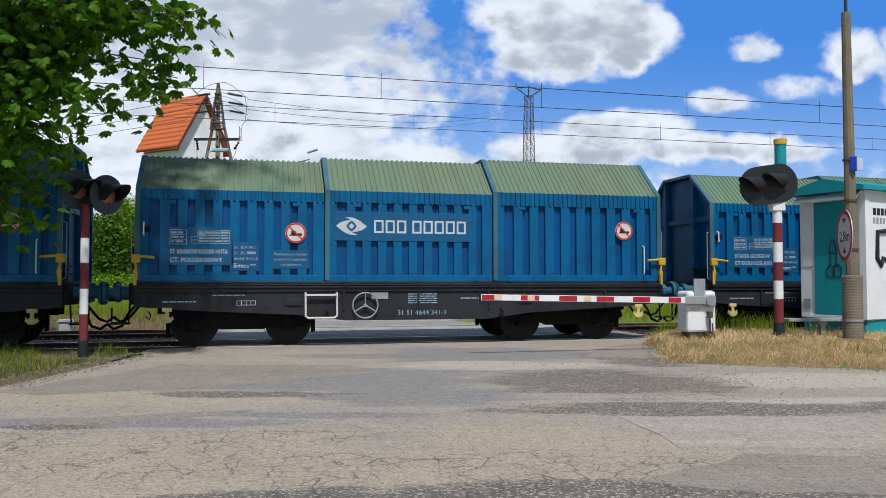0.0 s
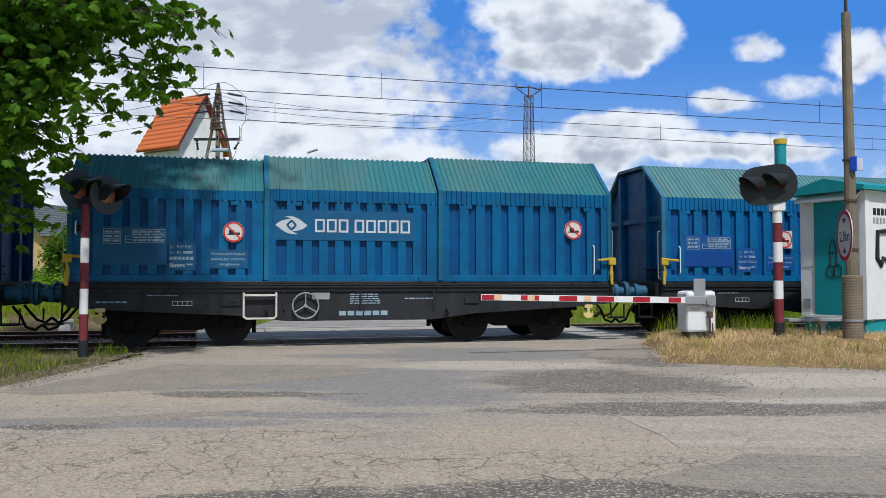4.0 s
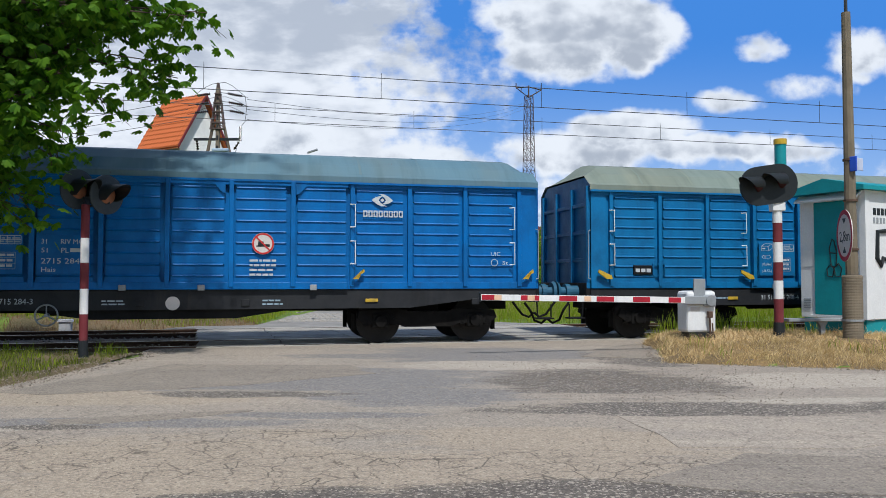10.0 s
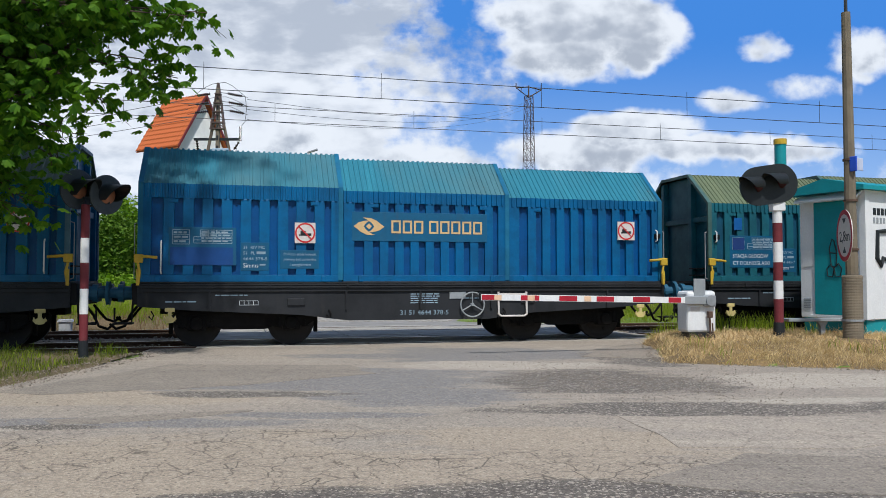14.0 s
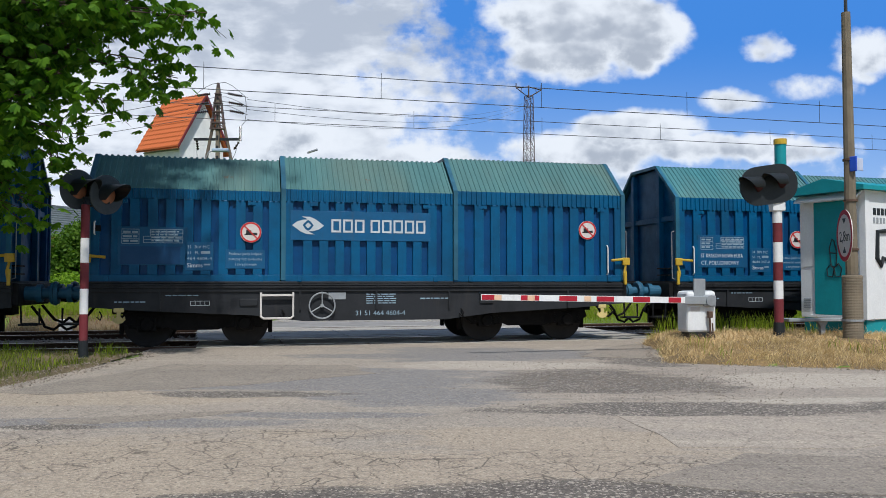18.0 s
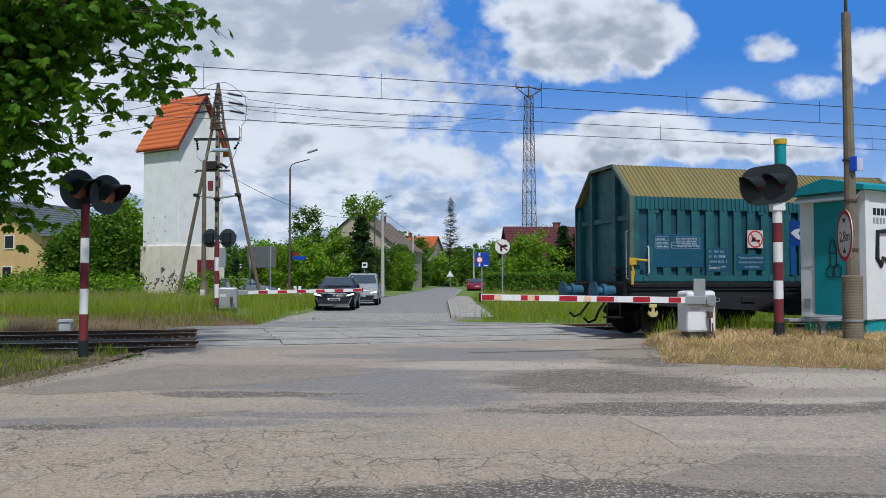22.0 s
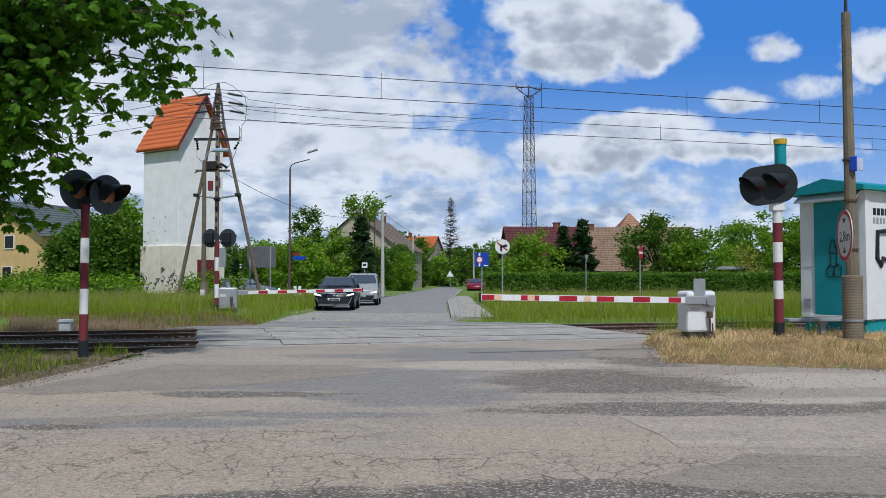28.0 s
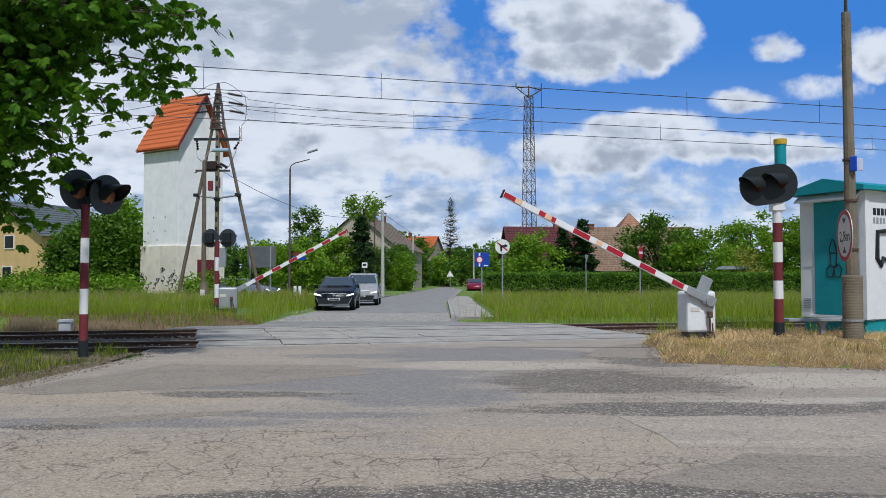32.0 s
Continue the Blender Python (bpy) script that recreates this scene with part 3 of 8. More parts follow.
# straw turf on the bank
bm = B()
bx, by = [3.4 + 0.25 * i for i in range(50)], [11.0 + 0.25 * j for j in range(28)]
tv = {}
for i, x in enumerate(bx):
    for j, y in enumerate(by):
        if road_gap(x, y) > -0.3 and rail_n(x, y) < -1.9:
            tv[i, j] = bm.verts.new((x, y, ground_z(x, y) + 0.03))
for i in range(49):
    for j in range(27):
        q = [tv.get(k) for k in ((i, j), (i + 1, j), (i + 1, j + 1), (i, j + 1))]
        if None not in q:
            bm.faces.new(q)
tagged(part("straw_turf", bm, MAT_STRAW, smoothed=True), "matted straw-coloured turf on the bank", "turf", kind="structure")

stones("ballast_stones", 14000, on_bed, 0.02, 0.05, MAT_STONE, "loose brownish ballast stones", 3)


def on_road(r):
    while True:
        x, y = r.gauss(2.4, 1.0), r.gauss(10.4, 0.9)
        if r.random() < 0.35:
            x, y = r.uniform(-6, 8), r.uniform(4.0, 14)
        if road_gap(x, y) < -0.1:
            return x, y, 0.002


stones("road_gravel", 2600, on_road, 0.004, 0.014, MAT_STONE, "loose gravel scattered on the asphalt", 5)


def on_edge(r):
    while True:
        x, y = r.uniform(-12, -4.8), r.uniform(9.2, 16.5)
        if r.random() < 0.4:
            x, y = r.uniform(3.4, 12), r.uniform(11, 16)
        if -0.25 < road_gap(x, y) < 0.3 and rail_n(x, y) < -1.5:
            return x, y, max(0.0, ground_z(x, y)) + 0.01


stones("edge_stones", 2200, on_edge, 0.006, 0.022, MAT_STONE, "crumbled stones along the ragged road edge", 8)


# the sky: a far glowing sheet with drifting clouds
def sky_sheet():
    n = Nodes("cloudy_sky")
    co = n.tc.outputs["Object"]
    sep = n.t.nodes.new("ShaderNodeSeparateXYZ")
    n.link(co, sep.inputs[0])
    x, z = sep.outputs[0], sep.outputs[2]
    # object units: 100 m on the sheet, which stands 1500 m off

    def centred(v, k):
        return n.math("MULTIPLY", n.math("SUBTRACT", v, 0.5), k)

    def shifted(dx, dz, scale, detail, rough, stretch):
        v = n.t.nodes.new("ShaderNodeVectorMath")
        v.operation = "ADD"
        n.link(co, v.inputs[0])
        v.inputs[1].default_value = (dx, 0, dz)
        return n.noise(scale, detail, rough, coords=n.scaled(v.outputs[0], stretch))

    billow = n.noise(1.05, 7.0, 0.52, stretch=(1, 1, 1.35))
    curl = shifted(7.0, 3.0, 3.4, 8.0, 0.6, (1, 1, 1.2))
    edge = n.math("ADD", centred(billow, 2.6), centred(curl, 1.0))
    xw = n.math("ADD", x, centred(shifted(20.0, 0.0, 0.9, 3.0, 0.5, (1, 1, 1)), 1.1))
    zw = n.math("ADD", z, centred(shifted(0.0, 30.0, 1.0, 3.0, 0.5, (1, 1, 1)), 0.6))
    broad = shifted(3.0, 11.0, 0.75, 6.0, 0.5, (0.75, 1, 1.7))
    puffs = shifted(-9.0, 2.0, 1.7, 5.0, 0.52, (0.8, 1, 1.8))
    soft = shifted(14.0, -6.0, 1.35, 2.5, 0.5, (0.9, 1, 1.3))
    # heaped clouds
    dens, low = None, None
    for cx, cz, rx, rz, wt in CLOUDS:
        dx = n.math("DIVIDE", n.math("SUBTRACT", xw, cx), rx)
        dz = n.math("DIVIDE", n.math("SUBTRACT", zw, cz), rz)
        d = n.math("MULTIPLY", n.math("SUBTRACT", 1.0, n.math("ADD", n.math("MULTIPLY", dx, dx), n.math("MULTIPLY", dz, dz))), wt)
        d = n.math("MAXIMUM", d, -1.5)
        l = n.math("MULTIPLY", n.ramp(d, 0.0, 0.5), n.ramp(dz, -0.65, 0.55, 1.0, 0.0))
        dens = d if dens is None else n.math("MAXIMUM", dens, d)
        low = l if low is None else n.math("MAXIMUM", low, l)
    d = n.math("ADD", dens, n.math("MULTIPLY", edge, 0.55))
    heap = n.ramp(d, -0.1, 0.55)
    thick = n.ramp(d, 0.15, 1.0)
    dark = n.math("ADD", n.math("MULTIPLY", thick, n.math("ADD", 0.20, n.math("MULTIPLY", low, 0.60))), n.math("ADD", centred(soft, 2.6), centred(curl, 0.55)))
    heap_col = n.mix(n.ramp(dark, 0.0, 1.0), rgb(0.85, 0.875, 0.905), rgb(0.44, 0.48, 0.545))
    # the broad banks: one high up to the west, one low along the horizon
    high = n.math("ADD", n.math("MULTIPLY", n.math("SUBTRACT", 0.75, x), 0.32), n.math("ADD", edge, centred(broad, 1.5)))
    lowb = n.math("ADD", n.math("MULTIPLY", n.math("SUBTRACT", 2.0, z), 0.6), n.math("ADD", edge, centred(broad, 1.2)))
    bank = n.ramp(n.math("MAXIMUM", high, lowb), -0.25, 0.7)
    dull = n.math("ADD", centred(broad, 2.4), n.math("ADD", centred(puffs, 1.7), n.ramp(z, 3.7, 4.7, 0.25, 0.85)))
    bank_col = n.mix(n.ramp(dull, 0.0, 1.0), rgb(0.85, 0.875, 0.91), rgb(0.48, 0.525, 0.60))
    under = n.math("ADD", centred(puffs, 3.2), n.math("ADD", centred(broad, 1.8), 0.42))
    low_col = n.mix(n.ramp(under, 0.0, 1.0), rgb(0.86, 0.89, 0.93), rgb(0.36, 0.46, 0.61))
    bank_col = n.mix(n.ramp(z, 1.5, 2.6, 1.0, 0.0), bank_col, low_col)
    blue = n.mix(n.ramp(z, 0.0, 4.8), rgb(0.42, 0.60, 0.86), rgb(0.07, 0.255, 0.70))
    c = n.mix(bank, blue, bank_col)
    c = n.mix(heap, c, heap_col)
    c = n.mix(n.ramp(z, -0.2, 1.0, 0.6, 0.0), c, rgb(0.70, 0.77, 0.86))
    em = n.t.nodes.new("ShaderNodeEmission")
    n.link(c, em.inputs[0])
    em.inputs[1].default_value = 1.01
    n.link(em.outputs[0], n.t.nodes["Material Output"].inputs[0])
    bm = B()
    sheet(bm, [[(a, 0, b) for a in (-30, -15, 0, 15, 30)] for b in (-1.5, 8, 20)])
    bmesh.ops.reverse_faces(bm, faces=bm.faces[:])
    ob = part("sky_backdrop", bm, n.mat)
    ob.matrix_basis = Matrix.Translation((0, 1500, 0)) @ Matrix.Diagonal((100, 100, 100, 1))
    return tagged(ob, "blue sky with drifting grey-white cumulus clouds", "sky", kind="structure")


def cloud(px, pz, rx, rz, wt=1.0):
    """A cloud by its bearing and rise, in the thousandths of its distance that the sheet's unit of 100 m at 1500 m makes."""
    k = 15.0 / 1411
    return px * k, 0.02 + pz * k, rx * k, rz * k, wt


CLOUDS = [cloud(*v) for v in ((225, 425, 130, 78, 1.2), (330, 440, 120, 80, 1.2), (235, 480, 190, 70, 1.1), (578, 416, 52, 30, 0.75), (515, 314, 62, 22, 0.5), (650, 335, 80, 26, 0.4), (750, 405, 70, 52, 0.8), (345, 270, 130, 42, 1.1), (250, 225, 150, 45, 0.9), (440, 235, 120, 34, 0.8), (590, 235, 130, 28, 0.7),
                              (900, 380, 120, 100, 1.0), (-40, 205, 150, 36, 0.7), (-270, 250, 150, 45, 0.6), (1250, 420, 260, 140, 1.2), (-1100, 400, 400, 160, 1.1))]
backdrop = sky_sheet()


# ---- the train ----
SPEED, LEN_S, LEN_L = 11.75, 10.80, 14.80
HALF = 1.42


def ring_plate(bm, cx, cz, w, hgt, t, y0, y1):
    box(bm, cx, cx + w, y0, y1, cz, cz + t)
    box(bm, cx, cx + w, y0, y1, cz + hgt - t, cz + hgt)
    box(bm, cx, cx + t, y0, y1, cz + t, cz + hgt - t)
    box(bm, cx + w - t, cx + w, y0, y1, cz + t, cz + hgt - t)
    return bm


def wheelset_mesh():
    bm = B()
    rod(bm, (0, -0.95, 0), (0, 0.95, 0), 0.08, n=12)
    for y in (-0.7525, 0.7525):
        rod(bm, (0, y - 0.07, 0), (0, y + 0.06, 0), 0.46, n=32)
        s = -1 if y < 0 else 1
        rod(bm, (0, y + s * 0.07, 0), (0, y + s * 0.075, 0), 0.40, 0.36, n=32)
        rod(bm, (0, y + s * 0.07, 0), (0, y + s * 0.16, 0), 0.13, n=16)
        for k in range(4):
            a = k * math.pi / 2
            rod(bm, (0.27 * math.cos(a), y + s * 0.07, 0.27 * math.sin(a)), (0.27 * math.cos(a), y + s * 0.085, 0.27 * math.sin(a)), 0.035, n=8)
    return bm


def add_bogie(wagon, cx, axles=1.8, top=0.78):
    bg = part("bogie", box(B(), -0.25, 0.25, -0.95, 0.95, 0.42, top, 0.03), MAT_BOGIE, wagon, "grimy steel bogie", at=(cx, 0, 0))
    a = axles / 2
    for s in (-1, 1):
        y0, y1 = s * 1.0, s * 1.12
        bm = prism(B(), [(-a - 0.48, 0.52), (-a - 0.3, 0.40), (-a + 0.34, 0.40), (-a + 0.5, 0.34), (a - 0.5, 0.34), (a - 0.34, 0.40), (a + 0.3, 0.40), (a + 0.48, 0.52), (a + 0.42, 0.68), (a - 0.4, 0.72), (0.4, 0.66), (-0.4, 0.66), (-a + 0.4, 0.72), (-a - 0.42, 0.68)], min(y0, y1), max(y0, y1))
        part("side_frame", bm, MAT_BOGIE, bg)
        for c in (-a, a):
            bm = box(B(), c - 0.17, c + 0.17, s * 1.04 - 0.11, s * 1.04 + 0.11, 0.32, 0.62, 0.03)
            rod(bm, (c, s * 1.14, 0.46), (c, s * 1.20, 0.46), 0.13, 0.11, 14)
            part("axle_box", bm, MAT_BOGIE, bg)
            for dx in (-0.27, 0.27):
                bm = B()
                for k in range(5):
                    rod(bm, (c + dx, s * 1.06, 0.38 + 0.05 * k), (c + dx, s * 1.06, 0.41 + 0.05 * k), 0.075, n=12)
                part("spring", bm, MAT_BOGIE, bg)
        for c in (-a - 0.5, a + 0.5):
            part("brake_shoe", box(B(), c - 0.04, c + 0.04, s * 0.75 - 0.05, s * 0.75 + 0.05, 0.25, 0.62, 0.01), MAT_BOGIE, bg)
    for c in (-a, a):
        part("wheelset", wheelset_mesh(), MAT_WHEEL, bg, "worn steel wheels on an axle", at=(c, 0, 0.46), smoothed=False)
    return bg


def add_ends(wagon, L):
    for end, sx in ((0.0, -1), (L, 1)):
        part("headstock", box(B(), end - 0.1, end + 0.1, -1.35, 1.35, 0.84, 1.24, 0.015), MAT_BLACK, wagon)
        for y in (-0.875, 0.875):
            bm = B()
            rod(bm, (end + sx * 0.08, y, 1.05), (end + sx * 0.36, y, 1.05), 0.13, n=16)
            rod(bm, (end + sx * 0.30, y, 1.05), (end + sx * 0.40, y, 1.05), 0.17, n=16)
            rod(bm, (end + sx * 0.36, y, 1.05), (end + sx * 0.56, y, 1.05), 0.10, n=16)
            rod(bm, (end + sx * 0.55, y, 1.05), (end + sx * 0.61, y, 1.05), 0.20, 0.23, 20)
            part("buffer", bm, MAT_OWN, wagon, "greasy blue-painted buffer", color=(0.02, 0.10, 0.17))
        bm = B()
        box(bm, end, end + sx * 0.3, -0.04, 0.04, 0.98, 1.10) if sx > 0 else box(bm, end - 0.3, end, -0.04, 0.04, 0.98, 1.10)
        tube(bm, [(end + sx * 0.3, 0, 1.04), (end + sx * 0.42, 0, 0.92), (end + sx * 0.62, 0, 0.90)], 0.035)
        part("coupling", bm, MAT_BOGIE, wagon, "heavy screw coupling")
        for y, dip in ((-0.42, 0.40), (0.4, 0.5)):
            bm = B()
            tube(bm, [(end + sx * 0.1, y, 0.80), (end + sx * 0.24, y, 0.62), (end + sx * 0.34, y, dip), (end + sx * 0.5, y, dip - 0.06), (end + sx * 0.62, y, dip + 0.04)], 0.028)
            part("air_hose", bm, MAT_BOGIE, wagon, "black rubber brake hose")
        bm = B()
        tube(bm, [(end + sx * 0.1, -1.2, 0.86), (end + sx * 0.12, -1.2, 0.50), (end + sx * 0.42, -1.2, 0.50), (end + sx * 0.42, -1.2, 0.78)], 0.02)
        box(bm, min(end + sx * 0.1, end + sx * 0.44), max(end + sx * 0.1, end + sx * 0.44), -1.34, -1.02, 0.47, 0.50)
        part("shunter_step", bm, MAT_BLACK, wagon)
        bm = B()
        tube(bm, [(end - sx * 0.05, -1.39, 1.3), (end + sx * 0.06, -1.41, 1.34), (end + sx * 0.06, -1.41, 2.35), (end - sx * 0.02, -1.39, 2.38)], 0.011)
        part("handrail", bm, MAT_GREY, wagon, "thin grey tubular grab rail")


def hand_wheel(wagon, x, z, y=-1.475, r=0.25):
    bm = B()
    k = 28
    pts = [(x + r * math.cos(2 * math.pi * i / k), y, z + r * math.sin(2 * math.pi * i / k)) for i in range(k + 1)]
    tube(bm, pts, 0.016, 6)
    for a in (90, 210, 330):
        rod(bm, (x, y + 0.01, z), (x + r * math.cos(radians(a)), y, z + r * math.sin(radians(a))), 0.013)
    rod(bm, (x, y - 0.02, z), (x, y + 0.10, z), 0.035)
    part("hand_wheel", bm, MAT_GREY, wagon, "grey three-spoked brake hand wheel")


def hooded_wagon(mirrored):
    """Flat wagon with three telescoping steel hoods that step up to one end."""
    w = thing("hooded_wagon", TR, "steel coil wagon with three blue telescoping hoods", "freight wagon", "wagons of the passing train")
    L = LEN_S

    def X(v):
        return L - v if mirrored else v

    edges = [0.0, 3.52, 6.98, L]
    for i in range(3):
        a, b = sorted((X(edges[i]), X(edges[i + 1])))
        up = 0.085 * i
        hw, zr, ze = HALF + 0.018 * i, 3.735 + up, 3.02 + up * 0.6
        band = 0.19 + 0.04 * i
        lo, hi = (a + 0.012, b - 0.012)
        # corrugated roof and upper band
        m = int((hi - lo) / 0.105)
        pitch = (hi - lo) / m
        rows = []
        for k in range(m):
            for t, o in ((0.0, 0.0), (0.50, 0.0), (0.57, 0.026), (0.93, 0.026)):
                x = lo + pitch * (k + t)
                rows.append([(x, -hw - o, ze - band), (x, -hw - o, ze), (x, -0.60, zr + o), (x, 0.60, zr + o), (x, hw + o, ze), (x, hw + o, ze - band)])
        rows.append([(hi, -hw, ze - band), (hi, -hw, ze), (hi, -0.60, zr), (hi, 0.60, zr), (hi, hw, ze), (hi, hw, ze - band)])
        bm = B()
        sheet(bm, [[r[j] for r in rows] for j in (1, 2, 3, 4)])
        bmesh.ops.recalc_face_normals(bm, faces=bm.faces[:])
        part("hood_roof", bm, MAT_ROOF, w, "corrugated sheet hood roof")
        for ja, jb in ((0, 1), (4, 5)):
            bm = B()
            sheet(bm, [[r[j] for r in rows] for j in (ja, jb)])
            part("hood_band", bm, MAT_HOOD, w, "corrugated band under the eaves")
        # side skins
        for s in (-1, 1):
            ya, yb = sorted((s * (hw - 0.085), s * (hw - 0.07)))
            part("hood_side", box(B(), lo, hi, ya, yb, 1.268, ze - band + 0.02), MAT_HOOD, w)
            ya, yb = sorted((s * (hw - 0.08), s * (hw + 0.008)))
            part("hood_sill", box(B(), lo, hi, ya, yb, 1.268, 1.40, 0.006), MAT_HOOD, w)
        # flat end margins and upright ribs
        for e0, e1 in ((lo, lo + 0.22), (hi - 0.22, hi)):
            part("hood_margin", box(B(), e0, e1, -hw - 0.004, -hw + 0.08, 1.40, ze - band, 0.005), MAT_HOOD, w)
        cnt = 9
        gap = (hi - lo - 0.44) / (cnt + 0.55)
        for k in range(cnt):
            x = lo + 0.22 + gap * (k + 0.62)
            part("rib", box(B(), x, x + gap * 0.56, -hw - 0.002, -hw + 0.08, 1.40, ze - band, 0.006), MAT_HOOD, w)
        for x in (lo + 0.55, hi - 0.62):
            bm = box(B(), x, x + 0.15, -hw - 0.014, -hw + 0.02, ze - band - 0.09, ze - band - 0.015, 0.004)
            rod(bm, (x + 0.075, -hw - 0.02, ze - band - 0.055), (x + 0.075, -hw, ze - band - 0.055), 0.018, n=8)
            part("catch", bm, MAT_HOOD, w)
        for x in (lo + 0.3, hi - 0.4):
            part("roller_bracket", box(B(), x, x + 0.09, -hw - 0.03, -hw, 1.27, 1.38, 0.006), MAT_HOOD, w)
        # raised rim at the stepped ends
        for x in ((a, b) if i == 2 else ((a,) if not mirrored else (b,))):
            bm = B()
            o = 0.03
            rim = [(-hw - o, 1.30), (-hw - o, ze + 0.01), (-0.60, zr + o), (0.60, zr + o), (hw + o, ze + 0.01), (hw + o, 1.30)]
            inn = [(-hw + 0.03, 1.30), (-hw + 0.03, ze - 0.02), (-0.58, zr - 0.04), (0.58, zr - 0.04), (hw - 0.03, ze - 0.02), (hw - 0.03, 1.30)]
            sg = 1 if x == a else -1
            for u, v in ((x, x + sg * 0.09),):
                r0 = [bm.verts.new((u, y, z)) for y, z in rim]
                r1 = [bm.verts.new((v, y, z)) for y, z in rim]
                q0 = [bm.verts.new((u, y, z)) for y, z in inn]
                for k in range(5):
                    bm.faces.new((r0[k], r0[k + 1], r1[k + 1], r1[k]))
                    bm.faces.new((r0[k], r0[k + 1], q0[k + 1], q0[k]))
            part("hood_rim", bm, MAT_HOOD, w)
    # fixed end walls, set in a little, with posts and rails
    for e, s in ((0.0, 1), (L, -1)):
        big = (s < 0) != mirrored
        z1 = 3.87 if big else 3.70
        ze = 3.07 if big else 2.97
        x = e + s * 0.16
        bm = prism(B(), [(-1.36, 1.25), (1.36, 1.25), (1.36, ze), (0.57, z1), (-0.57, z1), (-1.36, ze)], min(x, x + s * 0.04), max(x, x + s * 0.04), "x")
        wall = part("end_wall", bm, MAT_HOOD, w)
        for y in (-0.62, 0.62):
            part("end_post", box(B(), min(x, x - s * 0.12), max(x, x - s * 0.12), y - 0.07, y + 0.07, 1.25, z1 - 0.05, 0.01), MAT_HOOD, wall)
        for y in (-1.33, 1.33):
            part("end_post", box(B(), min(x, x - s * 0.12), max(x, x - s * 0.12), y - 0.05, y + 0.05, 1.25, ze - 0.04, 0.01), MAT_HOOD, wall)
        part("end_rail", box(B(), min(x, x - s * 0.08), max(x, x - s * 0.08), -1.28, 1.28, 2.62, 2.74, 0.01), MAT_HOOD, wall)
        for z in (1.4, 1.55):
            part("end_step", box(B(), min(x, x - s * 0.2), max(x, x - s * 0.2), -1.2, -0.7, z, z + 0.025), MAT_BLACK, wall)
        # yellow locking lever
        hx = e + s * 0.02
        bm = B()
        tube(bm, [(hx, -1.50, 1.22), (hx + s * 0.03, -1.54, 1.45), (hx - s * 0.02, -1.52, 1.72), (hx + s * 0.1, -1.56, 1.74), (hx + s * 0.34, -1.55, 1.72)], 0.028)
        box(bm, hx - 0.07, hx + 0.09, -1.57, -1.50, 1.62, 1.78, 0.015)
        box(bm, hx - 0.03, hx + 0.03, -1.55, -1.51, 1.2, 1.5, 0.01)
        part("locking_lever", bm, MAT_YELLOW, w, "worn yellow locking lever")
        bm = B()
        xr = e + s * 0.42
        if big:
            tube(bm, [(xr, -1.47, 1.42), (xr, -1.52, 1.46), (xr, -1.52, 2.0), (xr, -1.47, 2.04)], 0.014)
            part("grab_handle", bm, MAT_WHITE, w)
        else:
            xr = e + s * 0.16
            tube(bm, [(xr, -1.47, 2.14), (xr, -1.53, 2.16), (xr, -1.53, 2.36), (xr, -1.47, 2.38)], 0.014)
            part("grab_handle", bm, MAT_WHITE, w)
            part("handle_bracket", box(B(), xr - 0.02, xr + 0.10, -1.50, -1.42, 2.20, 2.31, 0.01), MAT_BLACK, w)
    # underframe
    bm = B()
    for za, zb_, hy in ((1.235, 1.275, 1.455), (1.195, 1.23, 1.475), (1.15, 1.19, 1.465), (1.075, 1.148, 1.435)):
        box(bm, 0.0, L, -hy, hy, za, zb_, 0.005)
    for k in range(7):
        box(bm, 0.9 + 1.5 * k, 0.93 + 1.5 * k, -1.485, -1.46, 1.17, 1.235)
    part("deck_edge", bm, MAT_SOLE, w, "stepped dark grey deck edge")
    prof = [(0.0, 1.08), (0.0, 0.80), (1.0, 0.72), (3.0, 0.62), (3.95, 0.50), (6.85, 0.50), (7.8, 0.62), (9.8, 0.72), (L, 0.80), (L, 1.08)]
    for s in (-1, 1):
        part("sole_bar", prism(B(), prof, min(s * 1.36, s * 1.40), max(s * 1.36, s * 1.40)), MAT_SOLE, w)
        for x in (1.3, 3.9, 5.4, 6.9, 9.5):
            part("stiffener", box(B(), x - 0.02, x + 0.02, min(s * 1.36, s * 1.44), max(s * 1.36, s * 1.44), 0.72, 1.08), MAT_SOLE, w)
    part("floor", box(B(), 0.05, L - 0.05, -1.35, 1.35, 1.0, 1.07), MAT_BLACK, w)
    part("centre_sill", box(B(), 0.3, L - 0.3, -0.3, 0.3, 0.62, 1.0), MAT_BOGIE, w)
    part("air_tank", rod(B(), (X(5.9), 0.2, 0.75), (X(7.0), 0.2, 0.75), 0.2, n=18), MAT_BOGIE, w)
    bm = B()
    x0, x1 = sorted((X(3.15), X(3.76)))
    tube(bm, [(x0, -1.46, 1.06), (x0, -1.49, 0.60), (x0 + 0.05, -1.49, 0.56), (x1 - 0.05, -1.49, 0.56), (x1, -1.49, 0.60), (x1, -1.46, 1.06)], 0.022)
    box(bm, x0, x1, -1.51, -1.47, 0.99, 1.03)
    part("foot_step", bm, MAT_SIGNWHITE, w, "cream-painted step frame")
    hand_wheel(w, X(4.32), 0.80)
